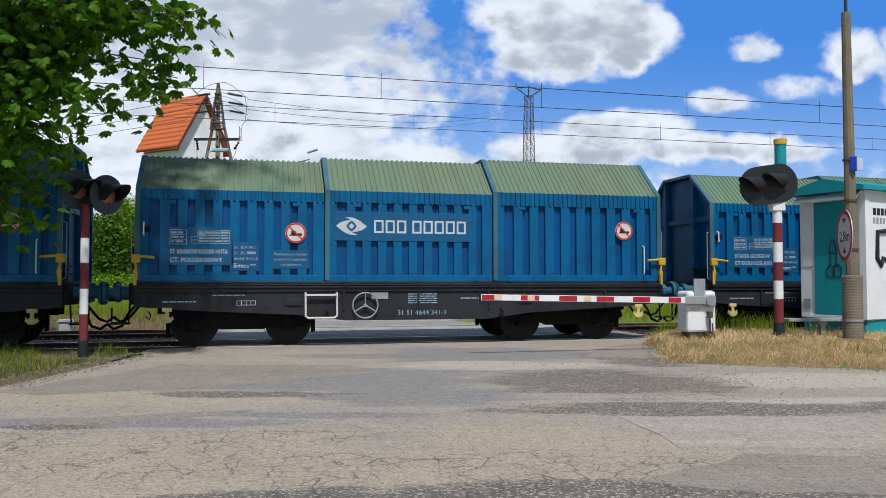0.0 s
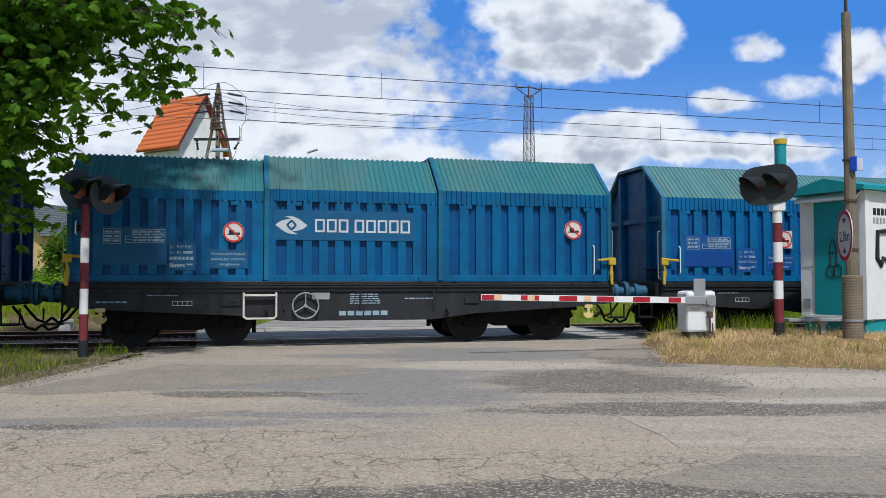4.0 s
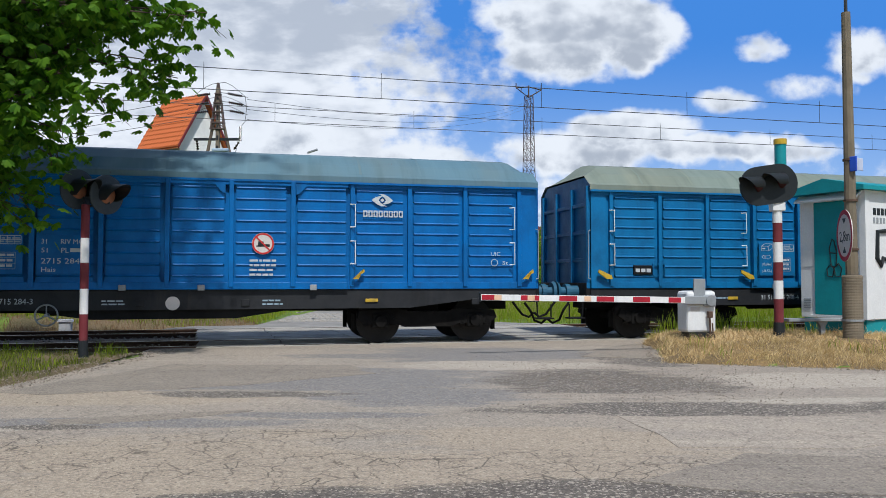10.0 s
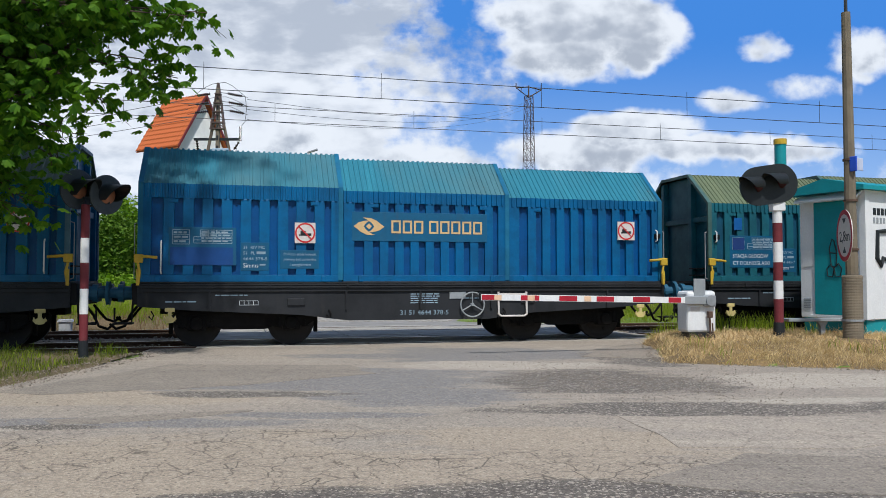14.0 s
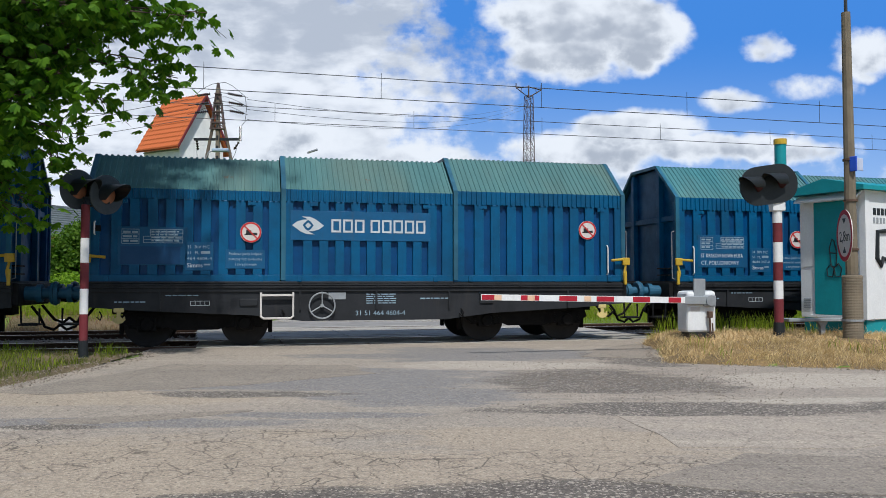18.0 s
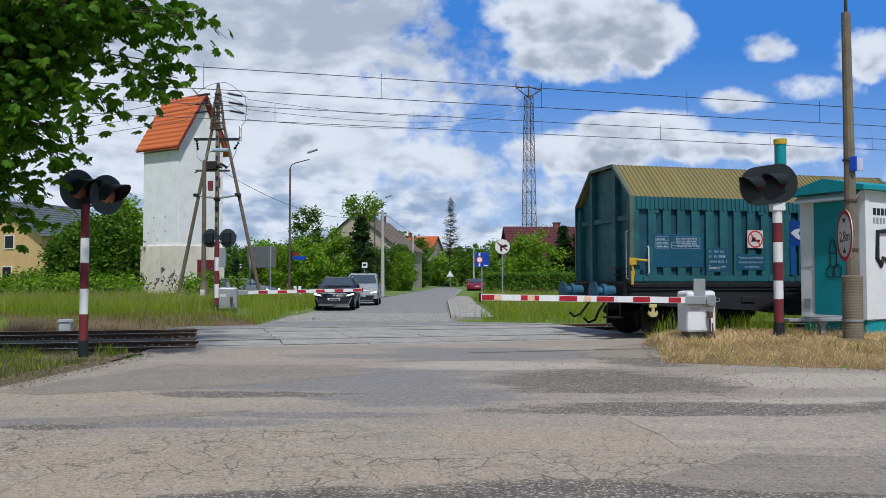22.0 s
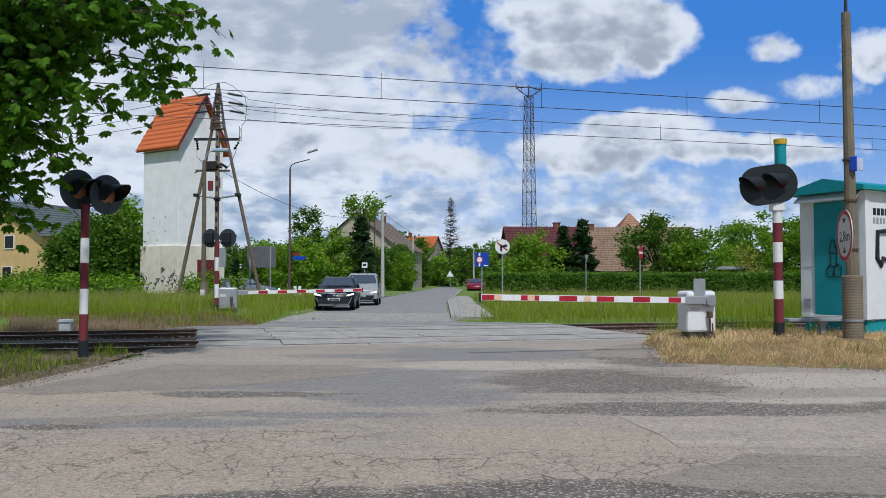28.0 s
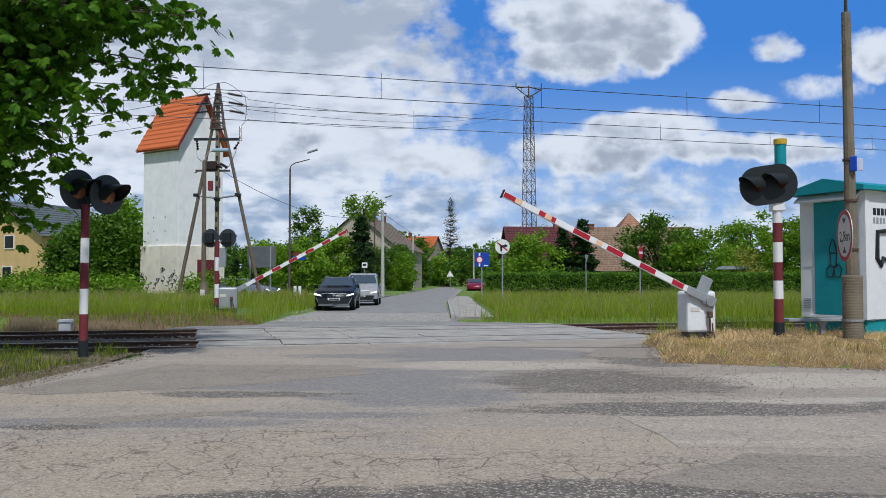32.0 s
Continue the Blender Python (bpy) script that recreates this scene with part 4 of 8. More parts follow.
    for x in (0.58, L - 0.5):
        bm = prism(B(), [(x - 0.035, 0.76), (x + 0.035, 0.76), (x + 0.03, 0.62), (x + 0.07, 0.58), (x + 0.10, 0.63), (x + 0.12, 0.56), (x + 0.06, 0.50), (x, 0.49), (x - 0.06, 0.50), (x - 0.12, 0.56), (x - 0.10, 0.63), (x - 0.07, 0.58), (x - 0.03, 0.62)], -1.40, -1.36)
        box(bm, x - 0.09, x + 0.09, -1.405, -1.36, 0.70, 0.78, 0.01)
        part("tow_hook", bm, MAT_HOOK, w, "pale yellow anchor-shaped tow hook")
    # hoses, brackets and boxes hung under the sole bar
    for x, dz_, ln in ((2.75, 0.0, 0.34), (7.55, 0.02, 0.3)):
        part("brake_box", box(B(), x, x + ln, -1.43, -1.39, 0.80 + dz_, 0.94 + dz_, 0.012), MAT_SOLE, w)
    for x in (0.25, 3.55, 7.15, L - 0.35):
        part("pull_ring", tube(B(), [(x, -1.42, 0.72), (x + 0.05, -1.45, 0.64), (x + 0.02, -1.45, 0.56), (x - 0.04, -1.43, 0.62)], 0.014, 5), MAT_BOGIE, w)
    bm = box(B(), X(4.62) - 0.17, X(4.62) + 0.17, -1.415, -1.40, 0.92, 1.06)
    part("brake_plate", bm, MAT_GREY, w)
    add_ends(w, L)
    add_bogie(w, 1.95)
    add_bogie(w, 8.68)
    return w


def covered_wagon():
    """Long sliding-wall van with ribbed steel panels and an arched roof."""
    w = thing("covered_wagon", TR, "long covered wagon with ribbed blue steel panels", "freight wagon", "wagons of the passing train")
    L, hw, zb, ze = LEN_L, 1.40, 1.12, 3.33
    # arched roof
    prof = [(-hw - 0.06, ze - 0.10), (-hw - 0.06, ze + 0.02), (-hw + 0.02, ze + 0.07), (-1.15, ze + 0.30), (-0.80, ze + 0.50), (-0.4, ze + 0.59), (0, ze + 0.62), (0.4, ze + 0.59), (0.80, ze + 0.50), (1.15, ze + 0.30), (hw - 0.02, ze + 0.07), (hw + 0.06, ze + 0.02), (hw + 0.06, ze - 0.10)]
    bm = B()
    n = 12
    xs = [-0.04, 0.42] + [L * k / n for k in range(1, n)] + [L - 0.42, L + 0.04]
    sheet(bm, [[(x, y, min(z, ze + 0.24) if x in (xs[0], xs[-1]) else z) for x in xs] for y, z in prof])
    bmesh.ops.recalc_face_normals(bm, faces=bm.faces[:])
    part("hood_roof", bm, MAT_ROOF, w, "smooth arched sheet roof")
    for k in range(1, n):
        x = L * k / n
        bm = B()
        sheet(bm, [[(x - 0.025, y * 1.004, z + 0.006), (x + 0.025, y * 1.004, z + 0.006)] for y, z in prof[2:-2]])
        part("roof_seam", bm, MAT_ROOF, w)
    bm = B()
    for s in (-1, 1):
        box(bm, -0.03, L + 0.03, min(s * 1.40, s * 1.49), max(s * 1.40, s * 1.49), ze - 0.13, ze - 0.09)
    part("gutter", bm, MAT_HOOD, w)
    for e, s in ((0.0, 1), (L, -1)):
        pr = [(-hw, zb), (hw, zb)] + [(y * 0.96, min(z, ze + 0.24) - 0.03) for y, z in prof[::-1] if z > ze]
        bm = prism(B(), pr, e + (0.0 if s > 0 else -0.04), e + (0.04 if s > 0 else 0.0), "x")
        wall = part("end_wall", bm, MAT_HOOD, w)
        for y in (-1.3, -0.45, 0.45, 1.3):
            part("end_post", box(B(), e - 0.08, e + 0.08, y - 0.06, y + 0.06, zb, ze, 0.01), MAT_HOOD, wall)
        for z in (1.7, 2.3, 2.9):
            part("end_rail", box(B(), e - 0.05, e + 0.05, -1.25, 1.25, z, z + 0.08, 0.01), MAT_HOOD, wall)
    bm = B()
    box(bm, 0.0, L, -hw + 0.03, -hw + 0.05, zb, ze)
    box(bm, 0.0, L, hw - 0.05, hw - 0.03, zb, ze)
    part("side_skin", bm, MAT_HOOD, w)
    # ribbed panels, shared
    pitch = 1.163
    nz = 9

    def panel():
        bm = B()
        pw, z0, z1 = pitch - 0.16, zb + 0.14, ze - 0.16
        rows = [[(0, 0, z0), (pw, 0, z0)]]
        st = (z1 - z0) / nz
        for k in range(nz):
            c = z0 + st * (k + 0.55)
            rows += [[(0.03, 0, c - 0.020), (pw - 0.03, 0, c - 0.020)], [(0.04, -0.016, c - 0.012), (pw - 0.04, -0.016, c - 0.012)], [(0.045, -0.024, c), (pw - 0.045, -0.024, c)], [(0.04, -0.015, c + 0.016), (pw - 0.04, -0.015, c + 0.016)], [(0.03, 0, c + 0.028), (pw - 0.03, 0, c + 0.028)]]
        rows.append([(0, 0, z1), (pw, 0, z1)])
        sheet(bm, rows)
        bmesh.ops.recalc_face_normals(bm, faces=bm.faces[:])
        for fc in bm.faces:
            if fc.normal.y > 0:
                fc.normal_flip()
        return bm

    first = None
    for i in range(12):
        x = 0.43 + 0.052 + pitch * i + 0.04
        door = 3 <= i < 9
        y = -hw - (0.045 if door else 0.0)
        if first is None:
            first = part("panel", panel(), MAT_HOOD, w, at=(x, y, 0))
        else:
            share("panel", first.data, w, (x, y, 0))
        bm = box(B(), x - 0.10, x - 0.012, y - 0.05, y + 0.06, zb + 0.05, ze - 0.1, 0.008)
        part("post", bm, MAT_HOOD, w)
        if door:
            k = i % 3
            bm = B()
            xx = x + (pitch - 0.17 if k == 0 else 0.0)
            dirs = -1 if k == 0 else 1
            if k != 1:
                prism(bm, [(xx, ze - 0.36), (xx + dirs * 0.05, ze - 0.36), (xx + dirs * 0.2, ze - 0.2), (xx + dirs * 0.2, ze - 0.16), (xx, ze - 0.16)], y - 0.045, y - 0.01)
                part("gusset", bm, MAT_HOOD, w)
            else:
                bm.free()
    xe = 0.43 + pitch * 12 + 0.09
    part("post", box(B(), xe - 0.09, xe, -hw - 0.05, -hw + 0.06, zb + 0.05, ze - 0.1, 0.008), MAT_HOOD, w)
    for a, b in ((0.0, 0.36), (xe, L)):
        part("corner_sheet", box(B(), a, b, -hw - 0.012, -hw + 0.04, zb, ze - 0.1, 0.005), MAT_HOOD, w)
    for a, b, dy in ((0.0, 3.86, 0.0), (3.87, 10.84, 0.05), (10.85, L, 0.0)):
        part("sill", box(B(), a, b, -hw - 0.02 - dy, -hw + 0.05, zb, zb + 0.14, 0.008), MAT_HOOD, w)
        part("top_rail", box(B(), a, b, -hw - 0.02 - dy, -hw + 0.05, ze - 0.2, ze - 0.11, 0.008), MAT_HOOD, w)
    for x in (4.4, 6.6, 8.0, 10.1):
        part("door_roller", box(B(), x, x + 0.13, -hw - 0.11, -hw - 0.05, zb - 0.02, zb + 0.09, 0.012), MAT_GREY, w)
    for x in (0.5, 3.72, 10.98, L - 0.5):
        for z in (1.62, 2.35):
            bm = B()
            tube(bm, [(x - 0.09, -1.46, z), (x, -1.52, z), (x, -1.52, z + 0.45), (x - 0.09, -1.46, z + 0.45)], 0.013)
            part("grab_handle", bm, MAT_WHITE, w)
    for x, s in ((0.34, 1), (3.8, 1), (10.95, -1), (L - 0.3, -1)):
        bm = B()
        prism(bm, [(x - 0.02, 1.32), (x + 0.1, 1.32), (x + 0.08, 1.40), (x - s * 0.2, 1.52), (x - s * 0.22, 1.46)], -1.53, -1.48)
        part("locking_lever", bm, MAT_YELLOW, w, "small yellow locking lever")
    # underframe
    prof = [(0.0, zb - 0.01), (0.0, 0.98), (0.9, 0.96), (2.7, 0.74), (L - 2.7, 0.74), (L - 0.9, 0.96), (L, 0.98), (L, zb - 0.01)]
    for s in (-1, 1):
        part("sole_bar", prism(B(), prof, min(s * 1.34, s * 1.39), max(s * 1.34, s * 1.39)), MAT_SOLE, w)
        part("truss", prism(B(), [(4.9, 0.74), (6.1, 0.56), (L - 6.1, 0.56), (L - 4.9, 0.74)], min(s * 1.2, s * 1.24), max(s * 1.2, s * 1.24)), MAT_BLACK, w)
    part("floor", box(B(), 0.05, L - 0.05, -1.33, 1.33, 1.0, 1.1), MAT_BLACK, w)
    part("centre_sill", box(B(), 0.3, L - 0.3, -0.3, 0.3, 0.66, 1.0), MAT_BOGIE, w)
    part("air_tank", rod(B(), (5.0, 0.3, 0.78), (6.3, 0.3, 0.78), 0.2, n=18), MAT_BOGIE, w)
    hand_wheel(w, 5.38, 0.66, -1.44, 0.19)
    holder = part("card_holder", box(B(), 0.98, 1.42, -1.452, -1.40, 1.42, 1.62, 0.008), MAT_BLACK, w, "black wire card holder")
    for k in range(3):
        part("card", box(B(), 1.02 + 0.13 * k, 1.12 + 0.13 * k, -1.456, -1.45, 1.47, 1.55), MAT_MARK, holder)
    part("card_frame", ring_plate(B(), 1.44, 1.40, 0.30, 0.26, 0.02, -1.44, -1.41), MAT_HOOD, w)
    for x in (1.2, 5.9, 6.9, 8.8, 13.4):
        part("brake_bracket", box(B(), x, x + 0.16, -1.42, -1.385, 0.80, 0.93, 0.012), MAT_SOLE, w)
    for x in (3.3, 11.2):
        part("lever_hook", box(B(), x, x + 0.25, -1.42, -1.39, 0.86, 0.93, 0.01), MAT_YELLOW, w)
    add_ends(w, L)
    add_bogie(w, 2.25, 2.0, 0.86)
    add_bogie(w, L - 2.25, 2.0, 0.86)
    return w


OWN_COLOURED = ("hood", "rib", "catch", "roller", "end_", "panel", "post", "gusset", "corner", "sill", "top_rail", "card_frame", "side_skin", "roof_seam", "gutter")


def colour_wagon(w, side, roof):
    """Proud faces in the side colour, darker and bluer sheets set back between them, stained rims."""
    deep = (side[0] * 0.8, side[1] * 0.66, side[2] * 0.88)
    worn = tuple(a * 0.55 + b * 0.45 for a, b in zip(side, roof))
    for o in w.children_recursive:
        nm = o.name
        if nm.startswith(("hood_roof", "roof_seam")):
            o.color = (*roof, 1)
        elif nm.startswith("hood_rim"):
            o.color = (*worn, 1)
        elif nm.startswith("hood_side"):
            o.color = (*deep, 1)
        elif nm.startswith(OWN_COLOURED) and not nm.startswith("end_step"):
            o.color = (*side, 1)


def emblem(w, x, z, sz, material, y):
    """The operator's mark as two plain curved blades round a square."""
    bm = B()
    up = [(1.0, 0.0), (0.8, 0.14), (0.5, 0.38), (0.1, 0.55), (-0.4, 0.56), (-0.12, 0.44), (0.16, 0.24), (0.34, 0.0), (0.2, -0.2), (-0.04, -0.38), (0.3, -0.36), (0.7, -0.24)]
    for s in (1, -1):
        prism(bm, [(x + s * a * sz, z + s * b * sz) for a, b in up], y - 0.004, y)
    prism(bm, [(x - 0.19 * sz, z), (x, z - 0.19 * sz), (x + 0.19 * sz, z), (x, z + 0.19 * sz)], y - 0.004, y)
    part("emblem", bm, material, w)


def name_blocks(w, x0, x1, z, hgt, material, y, words=(3, 5), gap=0.35, stroke=0.045):
    """The operator's name as a row of plain hollow blocks."""
    total = sum(words) + gap * (len(words) - 1)
    cw = (x1 - x0) / total
    x = x0
    for wd in words:
        for _ in range(wd):
            bm = ring_plate(B(), x + cw * 0.06, z, cw * 0.82, hgt, stroke, y - 0.004, y)
            part("name_block", bm, material, w)
            x += cw
        x += cw * gap


MAT_SIGNRED = plain("sign_red", (0.55, 0.03, 0.03), 0.5)
MAT_SIGNWHITE = paint("sign_white", (0.62, 0.58, 0.54), 0.55, vary=0.12, dirt=(0.4, 0.3, 0.24), dirt_amount=0.4)


def no_shunting_sign(w, x, z, r, y, square=False):
    bm = B()
    if square:
        box(bm, x - r, x + r, y - 0.01, y, z - r, z + r)
    else:
        rod(bm, (x, y - 0.01, z), (x, y, z), r, n=32)
    sg = part("sign_plate", bm, MAT_SIGNWHITE, w, "white warning plate with a red ring")
    bm = B()
    k = 32
    R, q = r * 0.98, r * 0.82
    va = [[bm.verts.new((x + rr * math.cos(2 * math.pi * i / k), y - 0.013, z + rr * math.sin(2 * math.pi * i / k))) for i in range(k)] for rr in (q, R)]
    for i in range(k):
        bm.faces.new((va[0][i], va[0][(i + 1) % k], va[1][(i + 1) % k], va[1][i]))
    part("red_ring", bm, MAT_SIGNRED, sg)
    bm = box(B(), -r * 0.85, r * 0.85, -0.002, 0.0, -r * 0.06, r * 0.06, m=Matrix.Translation((x, y - 0.016, z)) @ Matrix.Rotation(radians(45), 4, "Y"))
    part("slash", bm, MAT_SIGNRED, sg)
    bm = B()
    box(bm, x - r * 0.45, x + r * 0.05, y - 0.0125, y - 0.0105, z - r * 0.18, z + r * 0.2)
    box(bm, x - r * 0.6, x + r * 0.6, y - 0.0125, y - 0.0105, z - r * 0.28, z - r * 0.16)
    box(bm, x + r * 0.1, x + r * 0.6, y - 0.0125, y - 0.0105, z - r * 0.16, z - r * 0.04)
    part("pictogram", bm, MAT_DARK, sg)


def small_rows(w, x0, x1, z0, z1, rows, material, y, seed):
    """Small writing that nobody can read, as dashes."""
    r = random.Random(seed)
    bm = B()
    st = (z1 - z0) / rows
    for k in range(rows):
        x = x0
        while x < x1 - 0.05:
            ln = r.uniform(0.04, 0.16)
            box(bm, x, min(x1, x + ln), y - 0.002, y, z0 + st * (k + 0.28), z0 + st * (k + 0.72))
            x += ln + 0.022
    tagged(part("fine_print", bm, material, w), kind="stuff")


def frame_table(w, x0, x1, z0, z1, cols, rows, material, y):
    bm = B()
    t = 0.009
    for i in range(cols + 1):
        x = x0 + (x1 - x0) * i / cols
        box(bm, x - t / 2, x + t / 2, y - 0.002, y, z0, z1)
    for i in range(rows + 1):
        z = z0 + (z1 - z0) * i / rows
        box(bm, x0, x1, y - 0.003, y - 0.0005, z - t / 2, z + t / 2)
    tagged(part("stencil_table", bm, material, w), kind="stuff")


def patch(w, name, x0, x1, z0, z1, col, y, label="", seed=1, ragged=0.0):
    r = random.Random(seed)
    bm = B()
    if ragged:
        pts = []
        k = 14
        for i in range(k):
            pts.append((x0 + (x1 - x0) * i / k, z0 + r.uniform(0, ragged)))
        for i in range(k + 1):
            pts.append((x1 - (x1 - x0) * i / k, z1 - r.uniform(0, ragged)))
        prism(bm, pts, y - 0.003, y)
    else:
        box(bm, x0, x1, y - 0.003, y, z0, z1)
    part(name, bm, MAT_OWN, w, label, color=col)


WARNING = ("Podczas jazdy kołpaki", "powinny być zamknięte", "i zaryglowane")


def code_bars(w, x, z, width, hgt, material, y, i):
    """Figures that cannot be read, as plain bars."""
    bm = B()
    k = 6
    for q in range(k):
        box(bm, x + width * q / k, x + width * (q + 0.8) / k, y - 0.002, y, z, z + hgt)
    part("figure_bars", bm, material, w)


def mark_hooded(w, i, number, logo, station, sign, plate_col, rust, scrawl=False, plates=(), lift=0.0):
    """lift: how far the first hood stands out."""
    y = -HALF - 0.024
    yp = y - 0.006
    go, back = (0.20, 0.03) if lift else (-0.10, -0.10)
    part("name_plate", box(B(), 3.80 + go, 6.60 + go, y - 0.005, y + 0.03, 2.08, 2.66, 0.004), MAT_OWN, w, color=[c * 0.8 for c in plate_col])
    mat = MAT_OWN if logo[0] != "w" else MAT_MARK
    cream = {"o": (0.62, 0.42, 0.20), "f": (0.38, 0.50, 0.58)}.get(logo[0])
    before = set(w.children)
    words = (3, 5) if logo[1] == "2" else (8,)
    emblem(w, 4.14 + go, 2.37, 0.31, mat, yp)
    name_blocks(w, 4.58 + go, 6.52 + go, 2.24, 0.26, mat, yp, words, stroke=0.038)
    if cream:
        for o in set(w.children) - before:
            o.color = (*cream, 1)
    ys = -HALF - 0.008 - lift
    text_col = (0.008, 0.075, 0.13) if plate_col[1] < 0.06 else tuple(c * 0.72 for c in plate_col)
    ysign = -HALF - 0.018 - lift
    if sign == "gone":
        patch(w, "paint_patch", 2.88 + back, 3.22 + back, 2.04, 2.44, (0.002, 0.07, 0.23), ysign, "repainted square where a sign was", i)
    else:
        no_shunting_sign(w, 3.05 + back, 2.22, 0.20, ysign - 0.006, sign == "square")
    no_shunting_sign(w, 9.93, 2.36, 0.20, -HALF - 0.045, sign == "square")
    part("text_plate", box(B(), 0.55, 1.78, ys, ys + 0.03, 1.58, 2.30, 0.003), MAT_OWN, w, color=text_col)
    part("text_plate", box(B(), 2.58 + back, 3.32 + back, ys, ys + 0.03, 1.52, 1.88, 0.003), MAT_OWN, w, color=text_col)
    part("text_plate", box(B(), 1.84 + back, 2.36 + back, ys, ys + 0.03, 1.48, 2.02, 0.003), MAT_OWN, w, color=text_col)
    yt = ys - 0.001
    frame_table(w, 0.62, 0.92, 1.98, 2.25, 1, 3, MAT_MARK_OLD, yt)
    frame_table(w, 1.0, 1.70, 2.0, 2.12, 2, 2, MAT_MARK_OLD, yt)
    frame_table(w, 1.12, 1.70, 2.12, 2.25, 4, 2, MAT_MARK_OLD, yt)
    small_rows(w, 0.64, 0.9, 1.99, 2.24, 3, MAT_MARK_OLD, yt, i)
    small_rows(w, 1.14, 1.68, 2.01, 2.24, 4, MAT_MARK_OLD, yt, i + 50)
    for k, line in enumerate(WARNING):
        lettering("warning_text", line, 0.075, MAT_MARK_OLD, w, (2.64 + back + (0.12 if k == 2 else 0.0), yt, 1.78 - 0.10 * k), 0.40 if k == 2 else 0.62)
    if station:
        lettering("station_name", station[0], 0.125, MAT_MARK, w, (0.62, yt, 1.80), 1.05 if len(station[0]) > 15 else 0.9)
        lettering("station_name", station[1], 0.125, MAT_MARK, w, (0.62, yt, 1.64), 0.95)
    lettering("wagon_code", "31  RIV MC", 0.085, MAT_MARK_OLD, w, (1.88 + back, yt, 1.90), 0.40)
    lettering("wagon_code", "51  PL", 0.085, MAT_MARK_OLD, w, (1.88 + back, yt, 1.79), 0.22)
    part("keeper_bar", box(B(), 2.13 + back, 2.30 + back, yt - 0.002, yt, 1.80, 1.85), MAT_MARK_OLD, w)
    if number:
        lettering("wagon_code", number, 0.085, MAT_MARK_OLD, w, (1.88 + back, yt, 1.68), 0.45)
        lettering("wagon_number", "31 51 " + number, 0.135, MAT_MARK_OLD, w, (4.98, -1.404, 0.60), 1.0)
    else:
        code_bars(w, 1.88 + back, 1.68, 0.45, 0.06, MAT_MARK_OLD, yt, i)
        code_bars(w, 4.98, 0.60, 1.0, 0.09, MAT_MARK_OLD, -1.404, i)
    lettering("wagon_code", "Simms", 0.12, MAT_MARK, w, (1.88 + back, yt, 1.54), 0.28)
    part("code_bar", box(B(), 2.19 + back, 2.30 + back, yt - 0.002, yt, 1.58, 1.61), MAT_MARK_OLD, w)
    yb = -1.404
    small_rows(w, 5.2, 5.8, 0.82, 1.04, 5, MAT_MARK_OLD, yb, i + 9)
    frame_table(w, 1.85, 2.2, 0.82, 0.90, 4, 1, MAT_MARK, yb)
    small_rows(w, 0.5, 1.1, 0.86, 0.92, 1, MAT_MARK_OLD, yb, i + 11)
    small_rows(w, 1.4, 2.0, 0.99, 1.03, 1, MAT_MARK_OLD, yb, i + 12)
    small_rows(w, 6.3, 6.9, 0.9, 0.96, 1, MAT_MARK_OLD, yb, i + 13)
    if rust:
        patch(w, "rust_patch", *rust, (0.30, 0.105, 0.025), yp - 0.004, "brown rusted patch over the name", i, 0.12)
    for k, (a, b, c, d, col) in enumerate(plates):
        patch(w, "paint_patch", a, b, c, d, col, ys - 0.0045 if b < 3.6 else -HALF - 0.032 - 0.5 * lift, "touched-up paint patch", i + k)
    if scrawl:
        bm = B()
        yq = ys - 0.012
        for pts in ([(0.45, 2.02), (0.6, 1.9), (0.58, 1.86), (0.72, 1.80)], [(0.72, 1.84), (0.98, 1.82), (1.0, 1.62), (0.74, 1.62), (0.72, 1.84)], [(1.1, 1.82), (1.12, 1.62), (1.36, 1.62), (1.34, 1.82)], [(1.45, 1.8), (1.66, 1.8), (1.56, 1.8), (1.56, 1.62), (1.46, 1.62), (1.68, 1.62)], [(1.76, 1.6), (1.78, 1.82), (2.02, 1.8), (2.0, 1.72), (1.8, 1.7), (2.06, 1.58)]):
            tube(bm, [(0.1 + a * 0.78, yq, b * 0.9 + 0.15) for a, b in pts], 0.009, 5)
        part("scrawl", bm, MAT_MARK_OLD, w, "thin white sprayed scrawl")


